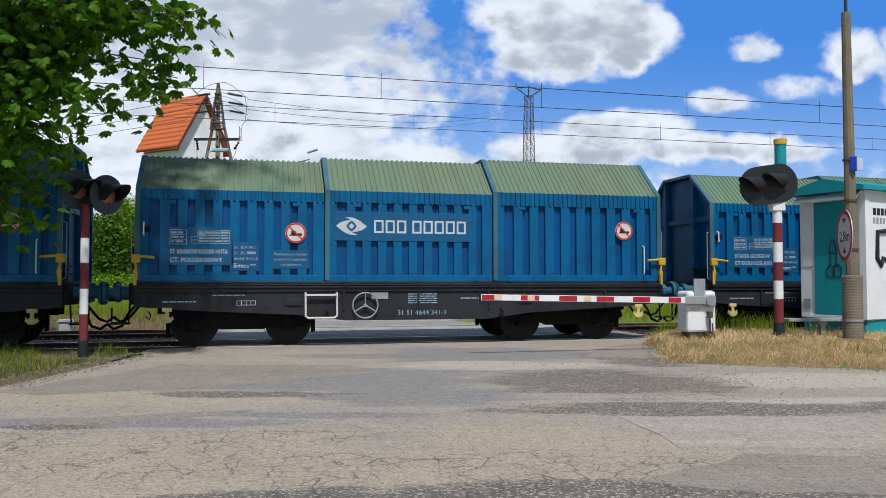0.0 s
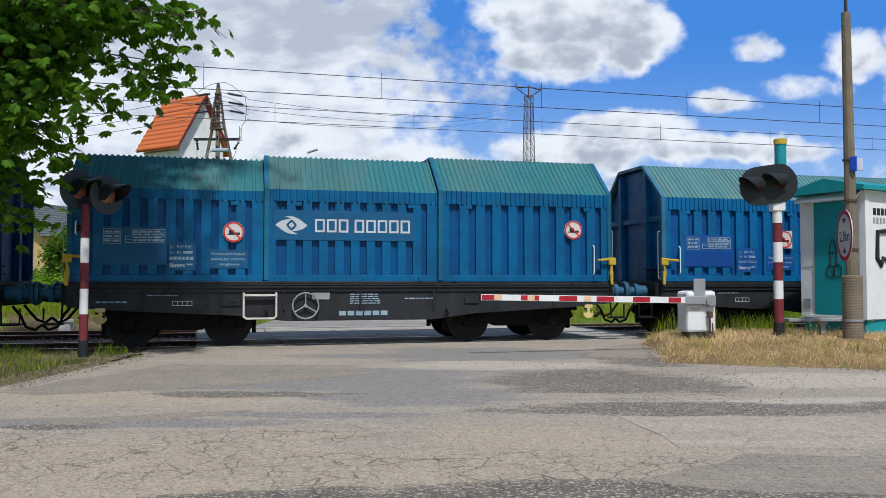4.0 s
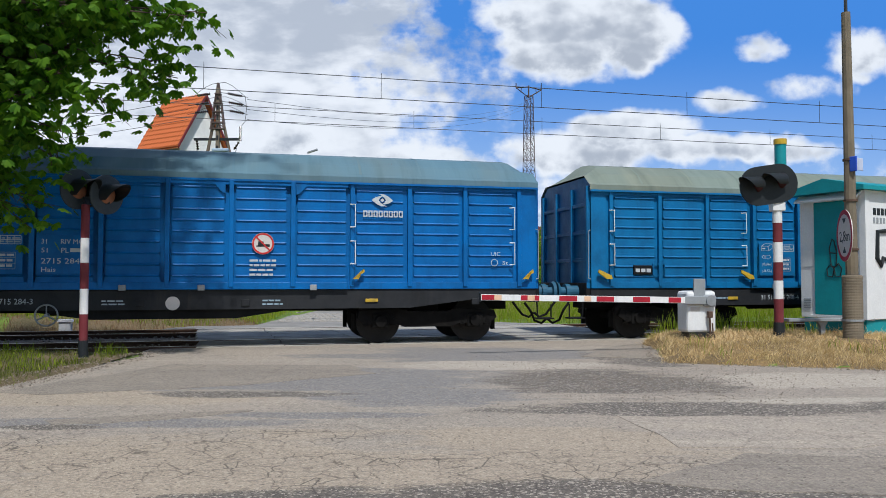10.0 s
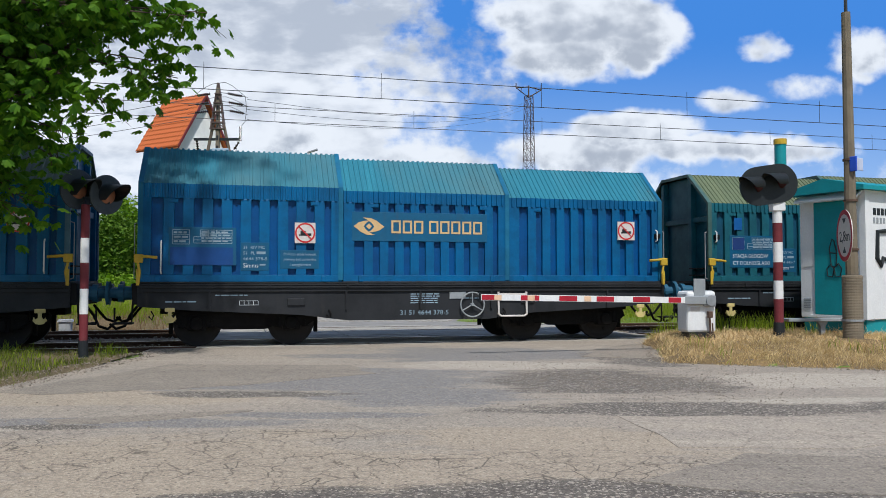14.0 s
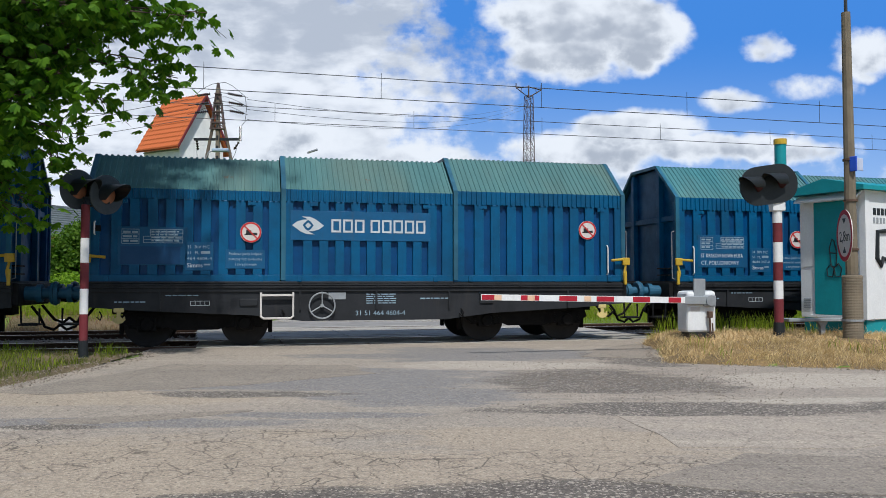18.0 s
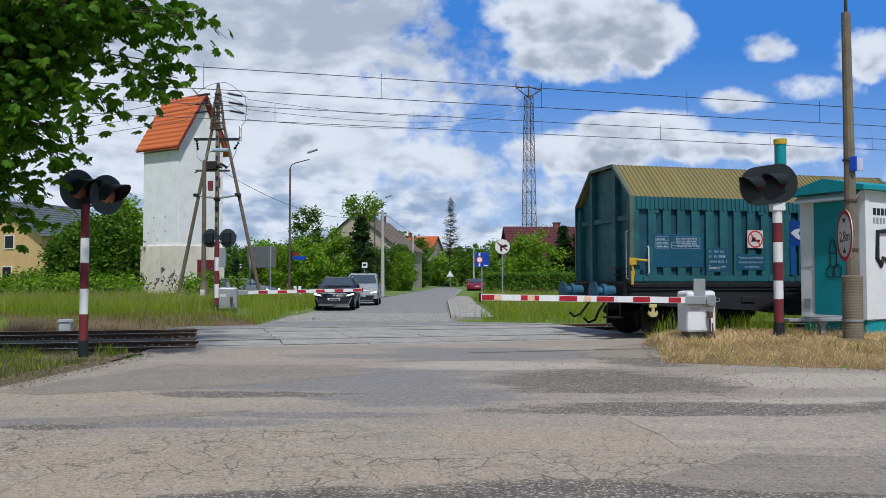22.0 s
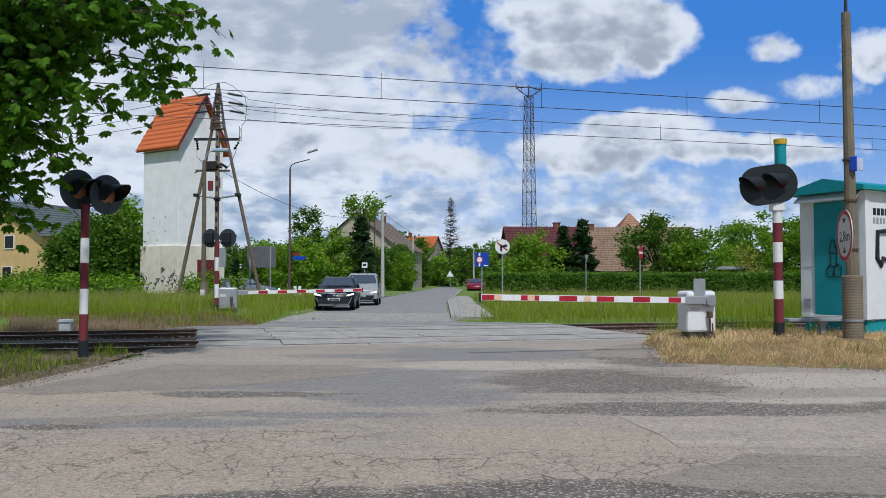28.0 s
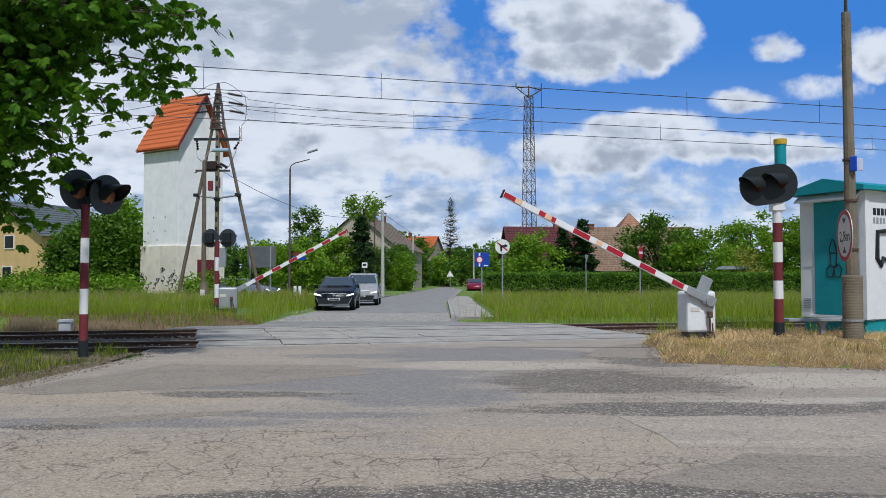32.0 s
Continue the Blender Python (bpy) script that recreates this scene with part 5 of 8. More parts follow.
def mark_covered(w, i, side, number, plates=(), gold=False):
    yd = -1.40 - 0.05
    mk = MAT_MARK
    emblem(w, 11.53, 2.90, 0.22, mk, -1.444)
    name_blocks(w, 11.14, 11.96, 2.56, 0.13, mk, -1.444, (8,), stroke=0.024)
    no_shunting_sign(w, 9.2, 2.0, 0.21, yd - 0.04)
    y = yd - 0.038
    small_rows(w, 8.95, 9.45, 1.36, 1.72, 4, MAT_MARK, y, i)
    part("text_plate", box(B(), 4.06, 4.98, y + 0.002, y + 0.03, 1.40, 2.12, 0.003), MAT_HOOD, w, color=side)
    part("text_plate", box(B(), 5.2, 6.1, y + 0.002, y + 0.03, 1.40, 2.12, 0.003), MAT_HOOD, w, color=side)
    lettering("wagon_code", "31      RIV MC", 0.125, mk, w, (5.28, y, 1.96), 0.70)
    lettering("wagon_code", "51     PL", 0.125, mk, w, (5.28, y, 1.80), 0.46)
    part("keeper_bar", box(B(), 5.77, 6.02, y - 0.002, y, 1.81, 1.88), mk, w)
    lettering("wagon_code", number, 0.14, mk, w, (5.28, y, 1.60), 0.78)
    lettering("wagon_code", "Hais-xx" if number.startswith("2715 044") else "Hais", 0.12, mk, w, (5.28, y, 1.45), 0.40 if number.startswith("2715 044") else 0.24)
    frame_table(w, 4.50, 4.95, 1.95, 2.10, 4, 2, mk, y)
    small_rows(w, 4.46, 4.93, 1.96, 2.09, 2, MAT_MARK_OLD, y, i + 3)
    bm = B()
    for pts in ([(4.12, 1.96), (4.30, 1.96), (4.30, 2.06), (4.12, 2.06), (4.12, 1.96)], [(4.12, 2.06), (4.20, 2.12), (4.40, 2.12), (4.40, 2.02), (4.30, 1.96)], [(4.30, 2.06), (4.40, 2.12)]):
        tube(bm, [(a, y - 0.001, b) for a, b in pts], 0.005, 4)
    part("volume_mark", bm, mk, w)
    small_rows(w, 4.14, 4.28, 1.98, 2.04, 1, mk, y, i + 4)
    bm = tube(B(), [(a, y - 0.001, b) for a, b in ((4.12, 1.82), (4.17, 1.86), (4.31, 1.86), (4.36, 1.82), (4.31, 1.78), (4.17, 1.78), (4.12, 1.82))], 0.005, 4)
    part("area_mark", bm, mk, w)
    small_rows(w, 4.18, 4.30, 1.80, 1.84, 1, mk, y, i + 5)
    lettering("length_mark", "|15.20m|", 0.085, mk, w, (4.12, y, 1.63), 0.24)
    lettering("length_mark", "|-16.52-|", 0.085, mk, w, (4.12, y, 1.48), 0.24)
    frame_table(w, 4.60, 4.86, 1.50, 1.80, 1, 3, MAT_MARK_OLD, y)
    small_rows(w, 4.61, 4.85, 1.51, 1.80, 3, mk, y, i + 6)
    lettering("wagon_code", "UIC", 0.12, mk, w, (13.80, -1.444, 1.80), 0.2)
    lettering("wagon_code", "St", 0.11, mk, w, (14.05, -1.444, 1.62), 0.12)
    rod_b = B()
    k = 20
    tube(rod_b, [(13.88 + 0.07 * math.cos(2 * math.pi * q / k), -1.444, 1.66 + 0.07 * math.sin(2 * math.pi * q / k)) for q in range(k + 1)], 0.008, 4)
    part("round_mark", rod_b, mk, w)
    lettering("wagon_number", "31 51 " + number, 0.15, mk, w, (4.15, -1.394, 0.86), 0.98)
    small_rows(w, 2.8, 3.5, 0.86, 0.94, 1, MAT_MARK_OLD, -1.394, i + 6)
    small_rows(w, 6.3, 6.7, 0.82, 0.94, 2, MAT_MARK, -1.394, i + 7)
    small_rows(w, 9.2, 9.6, 0.80, 0.94, 2, MAT_MARK_OLD, -1.394, i + 8)
    bm = B()
    rod(bm, (7.55, -1.394, 0.86), (7.55, -1.40, 0.86), 0.13, n=24)
    part("round_plate", bm, MAT_SIGNWHITE, w)
    for q, (a, b, c, d, col) in enumerate(plates):
        patch(w, "paint_patch", a, b, c, d, col, y - 0.004, "touched-up paint patch", i + q)


BLUE, TEALB, ROYAL = (0.002, 0.105, 0.25), (0.003, 0.115, 0.24), (0.002, 0.10, 0.37)
OLIVE, GREYG, TEALR, KHAKI = (0.125, 0.19, 0.125), (0.165, 0.23, 0.20), (0.028, 0.15, 0.17), (0.20, 0.165, 0.065)
GLOG, KRAK, MACG = ("STACJA GŁOGÓW", "CT DOLNOŚLĄSKI"), ("ST. KRAKÓW NOWA HUTA", "CT. POŁUDNIOWY"), ("ST. MAC. GŁOGÓW", "CT DOLNOŚLĄSKI")
# offset along the track at the start, kind, side, roof, marks
TRAIN = [
    (5.77, "A", BLUE, OLIVE, ("4644 442-4", "w2", GLOG, False, BLUE, None)),
    (-6.27, "A", BLUE, OLIVE, ("4644 341-3", "w2", KRAK, False, BLUE, None)),
    (-18.31, "A", (0.002, 0.118, 0.27), (0.13, 0.19, 0.14), ("464 4275-3", "w2", KRAK, "gone", BLUE, None)),
    (-30.40, "B", (0.002, 0.098, 0.225), (0.12, 0.215, 0.185), ("4644 336-3", "w1", KRAK, "gone", BLUE, None)),
    (-42.44, "B", (0.006, 0.122, 0.30), (0.085, 0.205, 0.215), ("4644 500-4", "w1", None, "square", ROYAL, (4.45, 5.25, 2.10, 2.45), False, ((0.6, 1.72, 1.6, 1.93, (0.002, 0.055, 0.25)),))),
    (-54.44, "A", BLUE, TEALR, ("", "w2", None, False, BLUE, None)),
    (-66.48, "B", (0.002, 0.085, 0.23), (0.014, 0.125, 0.205), ("4644 345-4", "w1", None, "", ROYAL, None, False, ((0.62, 1.6, 1.6, 1.9, (0.002, 0.07, 0.2)),))),
    (-82.46, "L", (0.002, 0.092, 0.31), (0.05, 0.19, 0.31), ("2715 347-8", ((5.75, 6.0, 1.48, 1.6, (0.004, 0.03, 0.4)), (8.9, 9.4, 1.3, 1.36, (0.004, 0.05, 0.4))))),
    (-98.53, "L", (0.002, 0.115, 0.39), (0.085, 0.19, 0.25), ("2715 044-1",)),
    (-114.58, "L", (0.008, 0.148, 0.35), (0.19, 0.235, 0.20), ("2715 288-4", ((6.45, 7.0, 1.48, 1.56, (0.003, 0.05, 0.4)),))),
    (-130.64, "L", (0.003, 0.13, 0.40), (0.105, 0.195, 0.245), ("2715 284-3",)),
    (-146.64, "L", (0.001, 0.08, 0.40), (0.04, 0.165, 0.27), ("2715 056-5",)),
    (-158.78, "A", (0.014, 0.108, 0.14), (0.125, 0.155, 0.09), ("4644 443-7", "o1", GLOG, "square", TEALB, None, False, ((0.62, 0.92, 1.98, 2.25, (0.012, 0.04, 0.16)), (0.66, 0.86, 2.42, 2.7, (0.003, 0.09, 0.3)), (3.66, 3.8, 1.45, 1.85, (0.003, 0.09, 0.3)), (8.3, 8.55, 1.42, 2.2, (0.003, 0.09, 0.28)), (9.2, 9.38, 1.42, 1.7, (0.003, 0.07, 0.36))))),
    (-170.72, "B", (0.002, 0.105, 0.26), (0.028, 0.18, 0.25), ("4644 378-5", "o2", None, "square", TEALB, None, False, ((0.58, 1.72, 1.58, 1.92, (0.002, 0.05, 0.2)),))),
    (-182.68, "A", (0.002, 0.10, 0.22), GREYG, ("", "f2", None, False, BLUE, None)),
    (-194.60, "B", (0.002, 0.085, 0.215), (0.05, 0.18, 0.20), ("4644 972-5", "w2", MACG, False, BLUE, None)),
    (-206.60, "B", (0.002, 0.088, 0.20), (0.055, 0.185, 0.205), ("4644 347-0", "w1", KRAK, False, BLUE, None)),
    (-218.62, "A", (0.002, 0.085, 0.195), (0.07, 0.165, 0.165), ("464 4604-4", "w2", None, "", BLUE, None, False, ((0.6, 1.66, 1.6, 1.93, (0.002, 0.05, 0.14)),))),
    (-230.65, "A", (0.002, 0.082, 0.205), (0.02, 0.16, 0.23), ("464 4293-6", "w2", None, False, BLUE, None, True)),
    (-242.64, "A", (0.003, 0.092, 0.18), (0.075, 0.175, 0.165), ("464 4665-3", "w2", None, False, BLUE, None)),
    (-254.70, "B", (0.028, 0.118, 0.135), KHAKI, ("4644 002-1", "w2", None, "square", (0.004, 0.045, 0.28), (5.75, 6.55, 2.06, 2.66), False, ((4.0, 4.14, 1.42, 2.08, (0.002, 0.075, 0.27)), (4.32, 4.46, 1.42, 2.08, (0.002, 0.075, 0.27)), (7.1, 7.35, 1.42, 2.7, (0.003, 0.085, 0.16))))),
]
protos = {"A": hooded_wagon(False), "B": hooded_wagon(True), "L": covered_wagon()}
used, wagons = set(), []
plan = []
for i, (s0, kd, side, roof, marks) in enumerate(TRAIN):
    plan.append(copy_thing(protos[kd], TR @ Matrix.Translation((s0, 0, 0))) if kd in used else protos[kd])
    if kd not in used:
        plan[-1].matrix_basis = TR @ Matrix.Translation((s0, 0, 0))
        used.add(kd)
for w, (s0, kd, side, roof, marks) in zip(plan, TRAIN):
    i = len(wagons)
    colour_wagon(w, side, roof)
    shade = "royal blue" if side[2] > 0.29 else "green-teal" if side[2] < 0.16 else "deep blue"
    top = "khaki" if roof is KHAKI else "olive green" if roof[1] > roof[2] * 1.2 else "pale blue" if roof[2] > roof[1] * 1.2 else "grey-green" if roof[0] > 0.1 else "teal"
    if kd == "L":
        mark_covered(w, i, side, *marks)
        w["label"] = f"long {shade} covered wagon with a {top} arched roof"
    else:
        mark_hooded(w, i, *marks, lift=0.036 if kd == "B" else 0.0)
        w["label"] = f"{shade} steel coil wagon with {top} telescoping hoods" + (", name rusted" if marks[5] else "")
    wagons.append(w)


# ---- crossing furniture ----
def striped_post(w, x, y, z0, z1, r, base_h, bands, lean=0.0, white=MAT_WHITE, red=MAT_MAROON):
    """Banded post with a dark flared foot: bands from the foot up as (red or white, height)."""
    bm = rod(B(), (x, y, z0), (x, y, z0 + base_h), r * 1.25, r * 1.1, 18)
    rod(bm, (x, y, z0 - 0.05), (x, y, z0 + 0.07), r * 2.3, r * 1.3, 12)
    part("foot", bm, MAT_DARK, w, "dark cast foot")
    z = z0 + base_h
    for c, hh in bands:
        part("band", rod(B(), (x, y, z), (x, y, z + hh), r, n=20), white if c == "w" else red, w, "white band" if c == "w" else "dull red band")
        z += hh
    return z


def lamp_head(w, c, r, face, hood_len=0.42, disc=MAT_SIGNALGREY, lens_col=(0.30, 0.12, 0.06), back_only=False):
    """Round backboard with a lamp and its long visor, facing along the given way."""
    q = Vector(face).normalized().to_track_quat("Z", "Y").to_matrix().to_4x4()
    m = Matrix.Translation(c) @ q
    bm = B()
    rod(bm, (0, 0, -0.015), (0, 0, 0.015), r, n=40)
    rod(bm, (0, 0, 0.015), (0, 0, 0.02), r * 0.96, r * 0.93, 40)
    bd = part("backboard", bm, disc, w, at=m)
    bm = B()
    box(bm, -0.14, 0.14, -0.17, 0.17, -0.16, -0.015, 0.03)
    part("lamp_housing", bm, MAT_DARK, bd)
    bm = B()
    ri, k = r * 0.52, 22
    up = q.to_3x3().inverted() @ Vector((0, 0, 1))
    a0 = math.atan2(up.y, up.x)
    inner, outer = [], []
    for i in range(k + 1):
        a = a0 + radians(-128 + 256 * i / k)
        off = abs(-128 + 256 * i / k) / 128.0
        ln = hood_len * (1 - 0.72 * off ** 1.6)
        outer.append(((ri * math.cos(a), ri * math.sin(a), 0.01), (ri * 0.96 * math.cos(a), ri * 0.96 * math.sin(a), ln)))
        inner.append(((ri * 0.95 * math.cos(a), ri * 0.95 * math.sin(a), 0.01), (ri * 0.92 * math.cos(a), ri * 0.92 * math.sin(a), ln)))
    sheet(bm, [[o[0] for o in outer], [o[1] for o in outer], [o[1] for o in inner], [o[0] for o in inner]])
    part("visor", bm, MAT_DARK, bd)
    bm = B()
    k = 24
    for j, (ra, za, rb, zb) in enumerate(((0.9, 0.03, 0.6, 0.07), (0.6, 0.07, 0.0, 0.09))):
        rod(bm, (0, 0, za), (0, 0, zb), ri * ra, max(ri * rb, 0.002), k, cap=False)
    part("lens", bm, MAT_OWN, bd, "unlit reddish lens", color=lens_col)
    return bd


sig = thing("crossing_signal", Matrix.Translation((-5.80, 12.9, 0.0)), "level crossing signal with two round hooded lamps on a banded post", "signal")
striped_post(sig, 0, 0, 0.0, 2.4, 0.066, 0.33, [("r", 0.42), ("w", 0.41), ("r", 0.42), ("w", 0.40), ("r", 0.54)])
FACE = (0.885, -0.466, -0.04)
lamp_head(sig, (-0.13, 0.0, 2.77), 0.325, FACE, 0.5)
lamp_head(sig, (0.27, 0.16, 2.70), 0.325, FACE, 0.5)
bm = B()
tube(bm, [(-0.12, 0.06, 2.74), (0.0, 0.05, 2.5), (0.31, 0.16, 2.56), (0.31, 0.16, 2.7)], 0.022)
part("bracket", bm, MAT_DARK, sig)

# the signal on the dry bank: an oval board, a teal bell pipe above
RS = thing("crossing_signal", Matrix.Translation((6.22, 14.8, 0.22)), "level crossing signal with an oval black board and teal bell pipe", "signal")
zt = striped_post(RS, 0, 0, 0.0, 2.4, 0.085, 0.30, [("r", 0.43), ("w", 0.34), ("r", 0.34), ("w", 0.37), ("r", 0.36), ("w", 0.30)])
part("junction_box", box(B(), -0.12, 0.12, -0.1, 0.1, 2.36, 2.52, 0.015), MAT_WHITE, RS)
m = Matrix.Translation((-0.2, -0.12, 2.84)) @ Matrix.Rotation(radians(6), 4, "Z") @ Matrix.Rotation(radians(-9), 4, "Y")
bm = B()
k = 16
pts = []
for cx, a0 in ((0.22, -90), (-0.22, 90)):
    for i in range(k + 1):
        a = radians(a0 + 180 * i / k)
        pts.append((cx + 0.34 * math.cos(a), 0.36 * math.sin(a)))
prism(bm, pts, -0.02, 0.02)
bmesh.ops.transform(bm, matrix=m, verts=bm.verts[:])
board = part("backboard", bm, MAT_DARK, RS, "black oval backboard")
for dx in (-0.23, 0.23):
    c = m @ Vector((dx, -0.03, 0.04))
    q = Vector((-0.89, -0.45, -0.06)).normalized().to_track_quat("Z", "Y").to_matrix().to_4x4()
    bm = B()
    kk = 20
    up = q.to_3x3().inverted() @ Vector((0, 0, 1))
    a0 = math.atan2(up.y, up.x)
    outer = []
    for i in range(kk + 1):
        off = -120 + 240 * i / kk
        a = a0 + radians(off)
        ln = 0.42 * (1 - 0.6 * (abs(off) / 120) ** 1.6)
        outer.append(((0.145 * math.cos(a), 0.145 * math.sin(a), -0.05), (0.135 * math.cos(a), 0.135 * math.sin(a), ln)))
    sheet(bm, [[o[0] for o in outer], [o[1] for o in outer]])
    part("visor", bm, MAT_DARK, board, at=Matrix.Translation(c) @ q)
    bm = rod(B(), (0, 0, 0.0), (0, 0, 0.05), 0.145, 0.05, 22)
    part("lens", bm, MAT_OWN, board, "unlit dark red lens", color=(0.05, 0.008, 0.008), at=Matrix.Translation(c) @ q)
part("bell_pipe", rod(B(), (0.11, 0.08, 2.9), (0.11, 0.08, 3.64), 0.105, n=24), MAT_TEAL, RS, "teal pipe above the lamps")
part("pipe_cap", rod(B(), (0.11, 0.08, 3.62), (0.11, 0.08, 3.72), 0.118, n=24), MAT_YELLOW, RS, "yellow cap")


def barrier(m, length, flip, label, stripes):
    """Barrier machine: painted cabinet on a dark foot, a pivoting striped boom with its counterweight plate."""
    w = thing("barrier", m, label, "barrier", "crossing barriers")
    part("foot", box(B(), -0.24, 0.22, -0.17, 0.16, -0.16, 0.15, 0.01), MAT_DARK, w)
    bm = B()
    for x in (-0.22, -0.08, 0.08, 0.22):
        rod(bm, (x, -0.22, -0.02), (x, -0.22, 0.10), 0.02, n=6)
    part("anchor_bolts", bm, MAT_RAIL, w)
    part("cabinet", box(B(), -0.31, 0.29, -0.19, 0.19, 0.13, 0.89 if not flip else 0.80, 0.045), MAT_CABWHITE if not flip else MAT_GREY, w, "pale grey sheet steel cabinet")
    part("cabinet_lid", box(B(), -0.24, 0.24, -0.15, 0.15, 0.885 if not flip else 0.795, 0.905 if not flip else 0.825, 0.01), MAT_GREY, w)
    part("plate", box(B(), -0.25, -0.06, -0.196, -0.186, 0.52, 0.60), MAT_SIGNWHITE, w, "small worn maker's plate")
    bm = B()
    tube(bm, [(0.1, -0.27, 0.45), (0.11, -0.27, 0.1), (0.09, -0.27, -0.02)], 0.018)
    tube(bm, [(0.16, -0.26, 0.3), (0.17, -0.27, 0.02)], 0.014)
    box(bm, 0.06, 0.15, -0.30, -0.24, 0.40, 0.52, 0.01)
    part("linkage", bm, MAT_RAIL, w, "rusty linkage rod")
    s = 1 if flip else -1
    piv = Matrix.Translation((0.10, -0.25 if not flip else 0.25, 0.72 if not flip else 0.63)) @ Matrix.Rotation(radians(-s * 1.1), 4, "Y")
    bm = B()
    box(bm, min(0, s * 0.52), max(0, s * 0.52), -0.03, 0.03, -0.075, 0.075, 0.01)
    rod(bm, (0.02, -0.05, 0), (0.02, 0.10, 0), 0.10, n=24)
    box(bm, -0.12 if s < 0 else -0.5, 0.14 if s < 0 else 0.2, -0.02, 0.02, -0.11, 0.10, 0.02)
    boom = part("boom", bm, MAT_GREY, w, "striped barrier boom", at=piv)
    part("counterweight", box(B(), -0.28, -0.04, 0.05, 0.09, 0.04, 0.40, 0.01), MAT_GREY, boom, "grey plate behind the pivot")
    x, hh0, hh1 = 0.45, 0.058, 0.052
    for c, ln in stripes:
        a, b = s * x, s * (x + ln)
        t = x / length
        hh = hh0 + (hh1 - hh0) * t
        part("bar_length", box(B(), min(a, b), max(a, b), -0.028, 0.028, -hh, hh, 0.004), MAT_WHITE, boom)
        if c == "r":
            part("red_stripe", box(B(), min(a, b) + 0.008, max(a, b) - 0.008, -0.031, 0.031, -hh * 0.84, hh * 0.84, 0.002), MAT_RED, boom)
        x += ln
    for dx in (() if flip else (0.30, 0.91, 1.98)):
        xx = s * (x - dx)
        part("reflector", box(B(), xx - 0.065, xx + 0.065, -0.036, -0.03, -0.045, 0.045), MAT_OWN, boom, "orange reflector", color=(0.75, 0.5, 0.32))
    part("boom_tip", box(B(), min(s * x, s * (x + 0.03)), max(s * x, s * (x + 0.03)), -0.03, 0.03, -0.08, 0.08, 0.01), MAT_DARK, boom)
    return w, boom, piv


NS = [("w", 0.14), ("r", 0.27)] + [("w", 0.36), ("r", 0.355)] * 5
bar_near, boom_near, BOOM_NEAR = barrier(Matrix.Translation((4.78, 15.05, 0.20)) @ Matrix.Rotation(TH * 1.05, 4, "Z"), 3.9, False, "barrier with a pale cabinet and red-white boom on dry grass", NS)
bar_far, boom_far, BOOM_FAR = barrier(Matrix.Translation((-6.78, 25.2, 0.26)) @ Matrix.Rotation(TH * 1.0, 4, "Z"), 3.9, True, "grey barrier cabinet with red-white boom across the track", [("w", 0.38), ("r", 0.30)] + [("w", 0.30), ("r", 0.31)] * 5)

# the signal by the far barrier, seen from behind
fs = thing("crossing_signal", Matrix.Translation((-7.06, 24.9, 0.25)), "level crossing signal seen from behind, two black discs", "signal")
striped_post(fs, 0, 0, 0.0, 2.4, 0.07, 0.30, [("r", 0.2), ("w", 0.42), ("r", 0.42), ("w", 0.42), ("r", 0.5)])
for dx, dy in ((-0.22, 0.05), (0.34, -0.03)):
    lamp_head(fs, (dx, dy, 2.36), 0.29, (0.25, 0.97, 0.0), lens_col=(0.1, 0.02, 0.02))
part("bracket", tube(B(), [(-0.22, 0, 2.36), (0, 0, 2.2), (0.34, 0, 2.36)], 0.03), MAT_GREY, fs)
part("back_box", box(B(), 0.08, 0.28, -0.06, 0.06, 1.45, 2.05, 0.01), MAT_GREY, fs)

# concrete pole with a width-limit sign
cp = thing("concrete_pole", Matrix.Translation((7.18, 14.0, 0.1)), "weathered concrete pole in a thick concrete stub", "pole")
bm = B()
rings = []
for j in range(100):
    z = -0.05 + 0.0135 * j
    rr = 0.166 + (0.0016 if j % 2 else -0.0016) if z < 1.27 else 0.163 - (z - 1.27) * 0.8
    rings.append([(rr * math.cos(math.pi * q / 12), rr * math.sin(math.pi * q / 12), z) for q in range(25)])
sheet(bm, rings)
bmesh.ops.remove_doubles(bm, verts=bm.verts[:], dist=0.0005)
bmesh.ops.recalc_face_normals(bm, faces=bm.faces[:])
part("stub", bm, MAT_CONCRETE, cp)
part("shaft", rod(B(), (0.0, 0, 1.2), (-0.02, 0, 5.95), 0.105, 0.075, 10), MAT_CONCRETE, cp)
part("pin", rod(B(), (-0.02, 0, 5.9), (-0.02, 0, 6.6), 0.03), MAT_WIRE, cp)
for z in (0.48, 1.72, 2.58, 3.3):
    part("strap", rod(B(), (0, 0, z), (0, 0, z + 0.035), 0.18 if z < 1 else 0.118, n=14), MAT_RAIL if z > 1 else MAT_GREY, cp)
sgn = thing("width_limit_sign", Matrix.Translation((6.97, 13.8, 2.07)) @ Matrix.Rotation(radians(-101), 4, "Z"), "round white sign with a red rim, turned edgewise", "road sign")
part("disc", rod(B(), (0, -0.012, 0), (0, 0.0, 0), 0.45, n=40), MAT_SIGNWHITE, sgn, "faded white disc")
bm = B()
va = [[bm.verts.new((r * math.cos(2 * math.pi * i / 40), -0.015, r * math.sin(2 * math.pi * i / 40))) for i in range(40)] for r in (0.37, 0.45)]
for i in range(40):
    bm.faces.new((va[0][i], va[0][(i + 1) % 40], va[1][(i + 1) % 40], va[1][i]))
part("red_rim", bm, MAT_RED, sgn)
lettering("width_figure", "2,8m", 0.26, MAT_DARK, sgn, (-0.28, -0.014, -0.1), 0.56)
bm = prism(B(), [(-0.1, 0.3), (0.1, 0.3), (0, 0.2)], -0.016, -0.013)
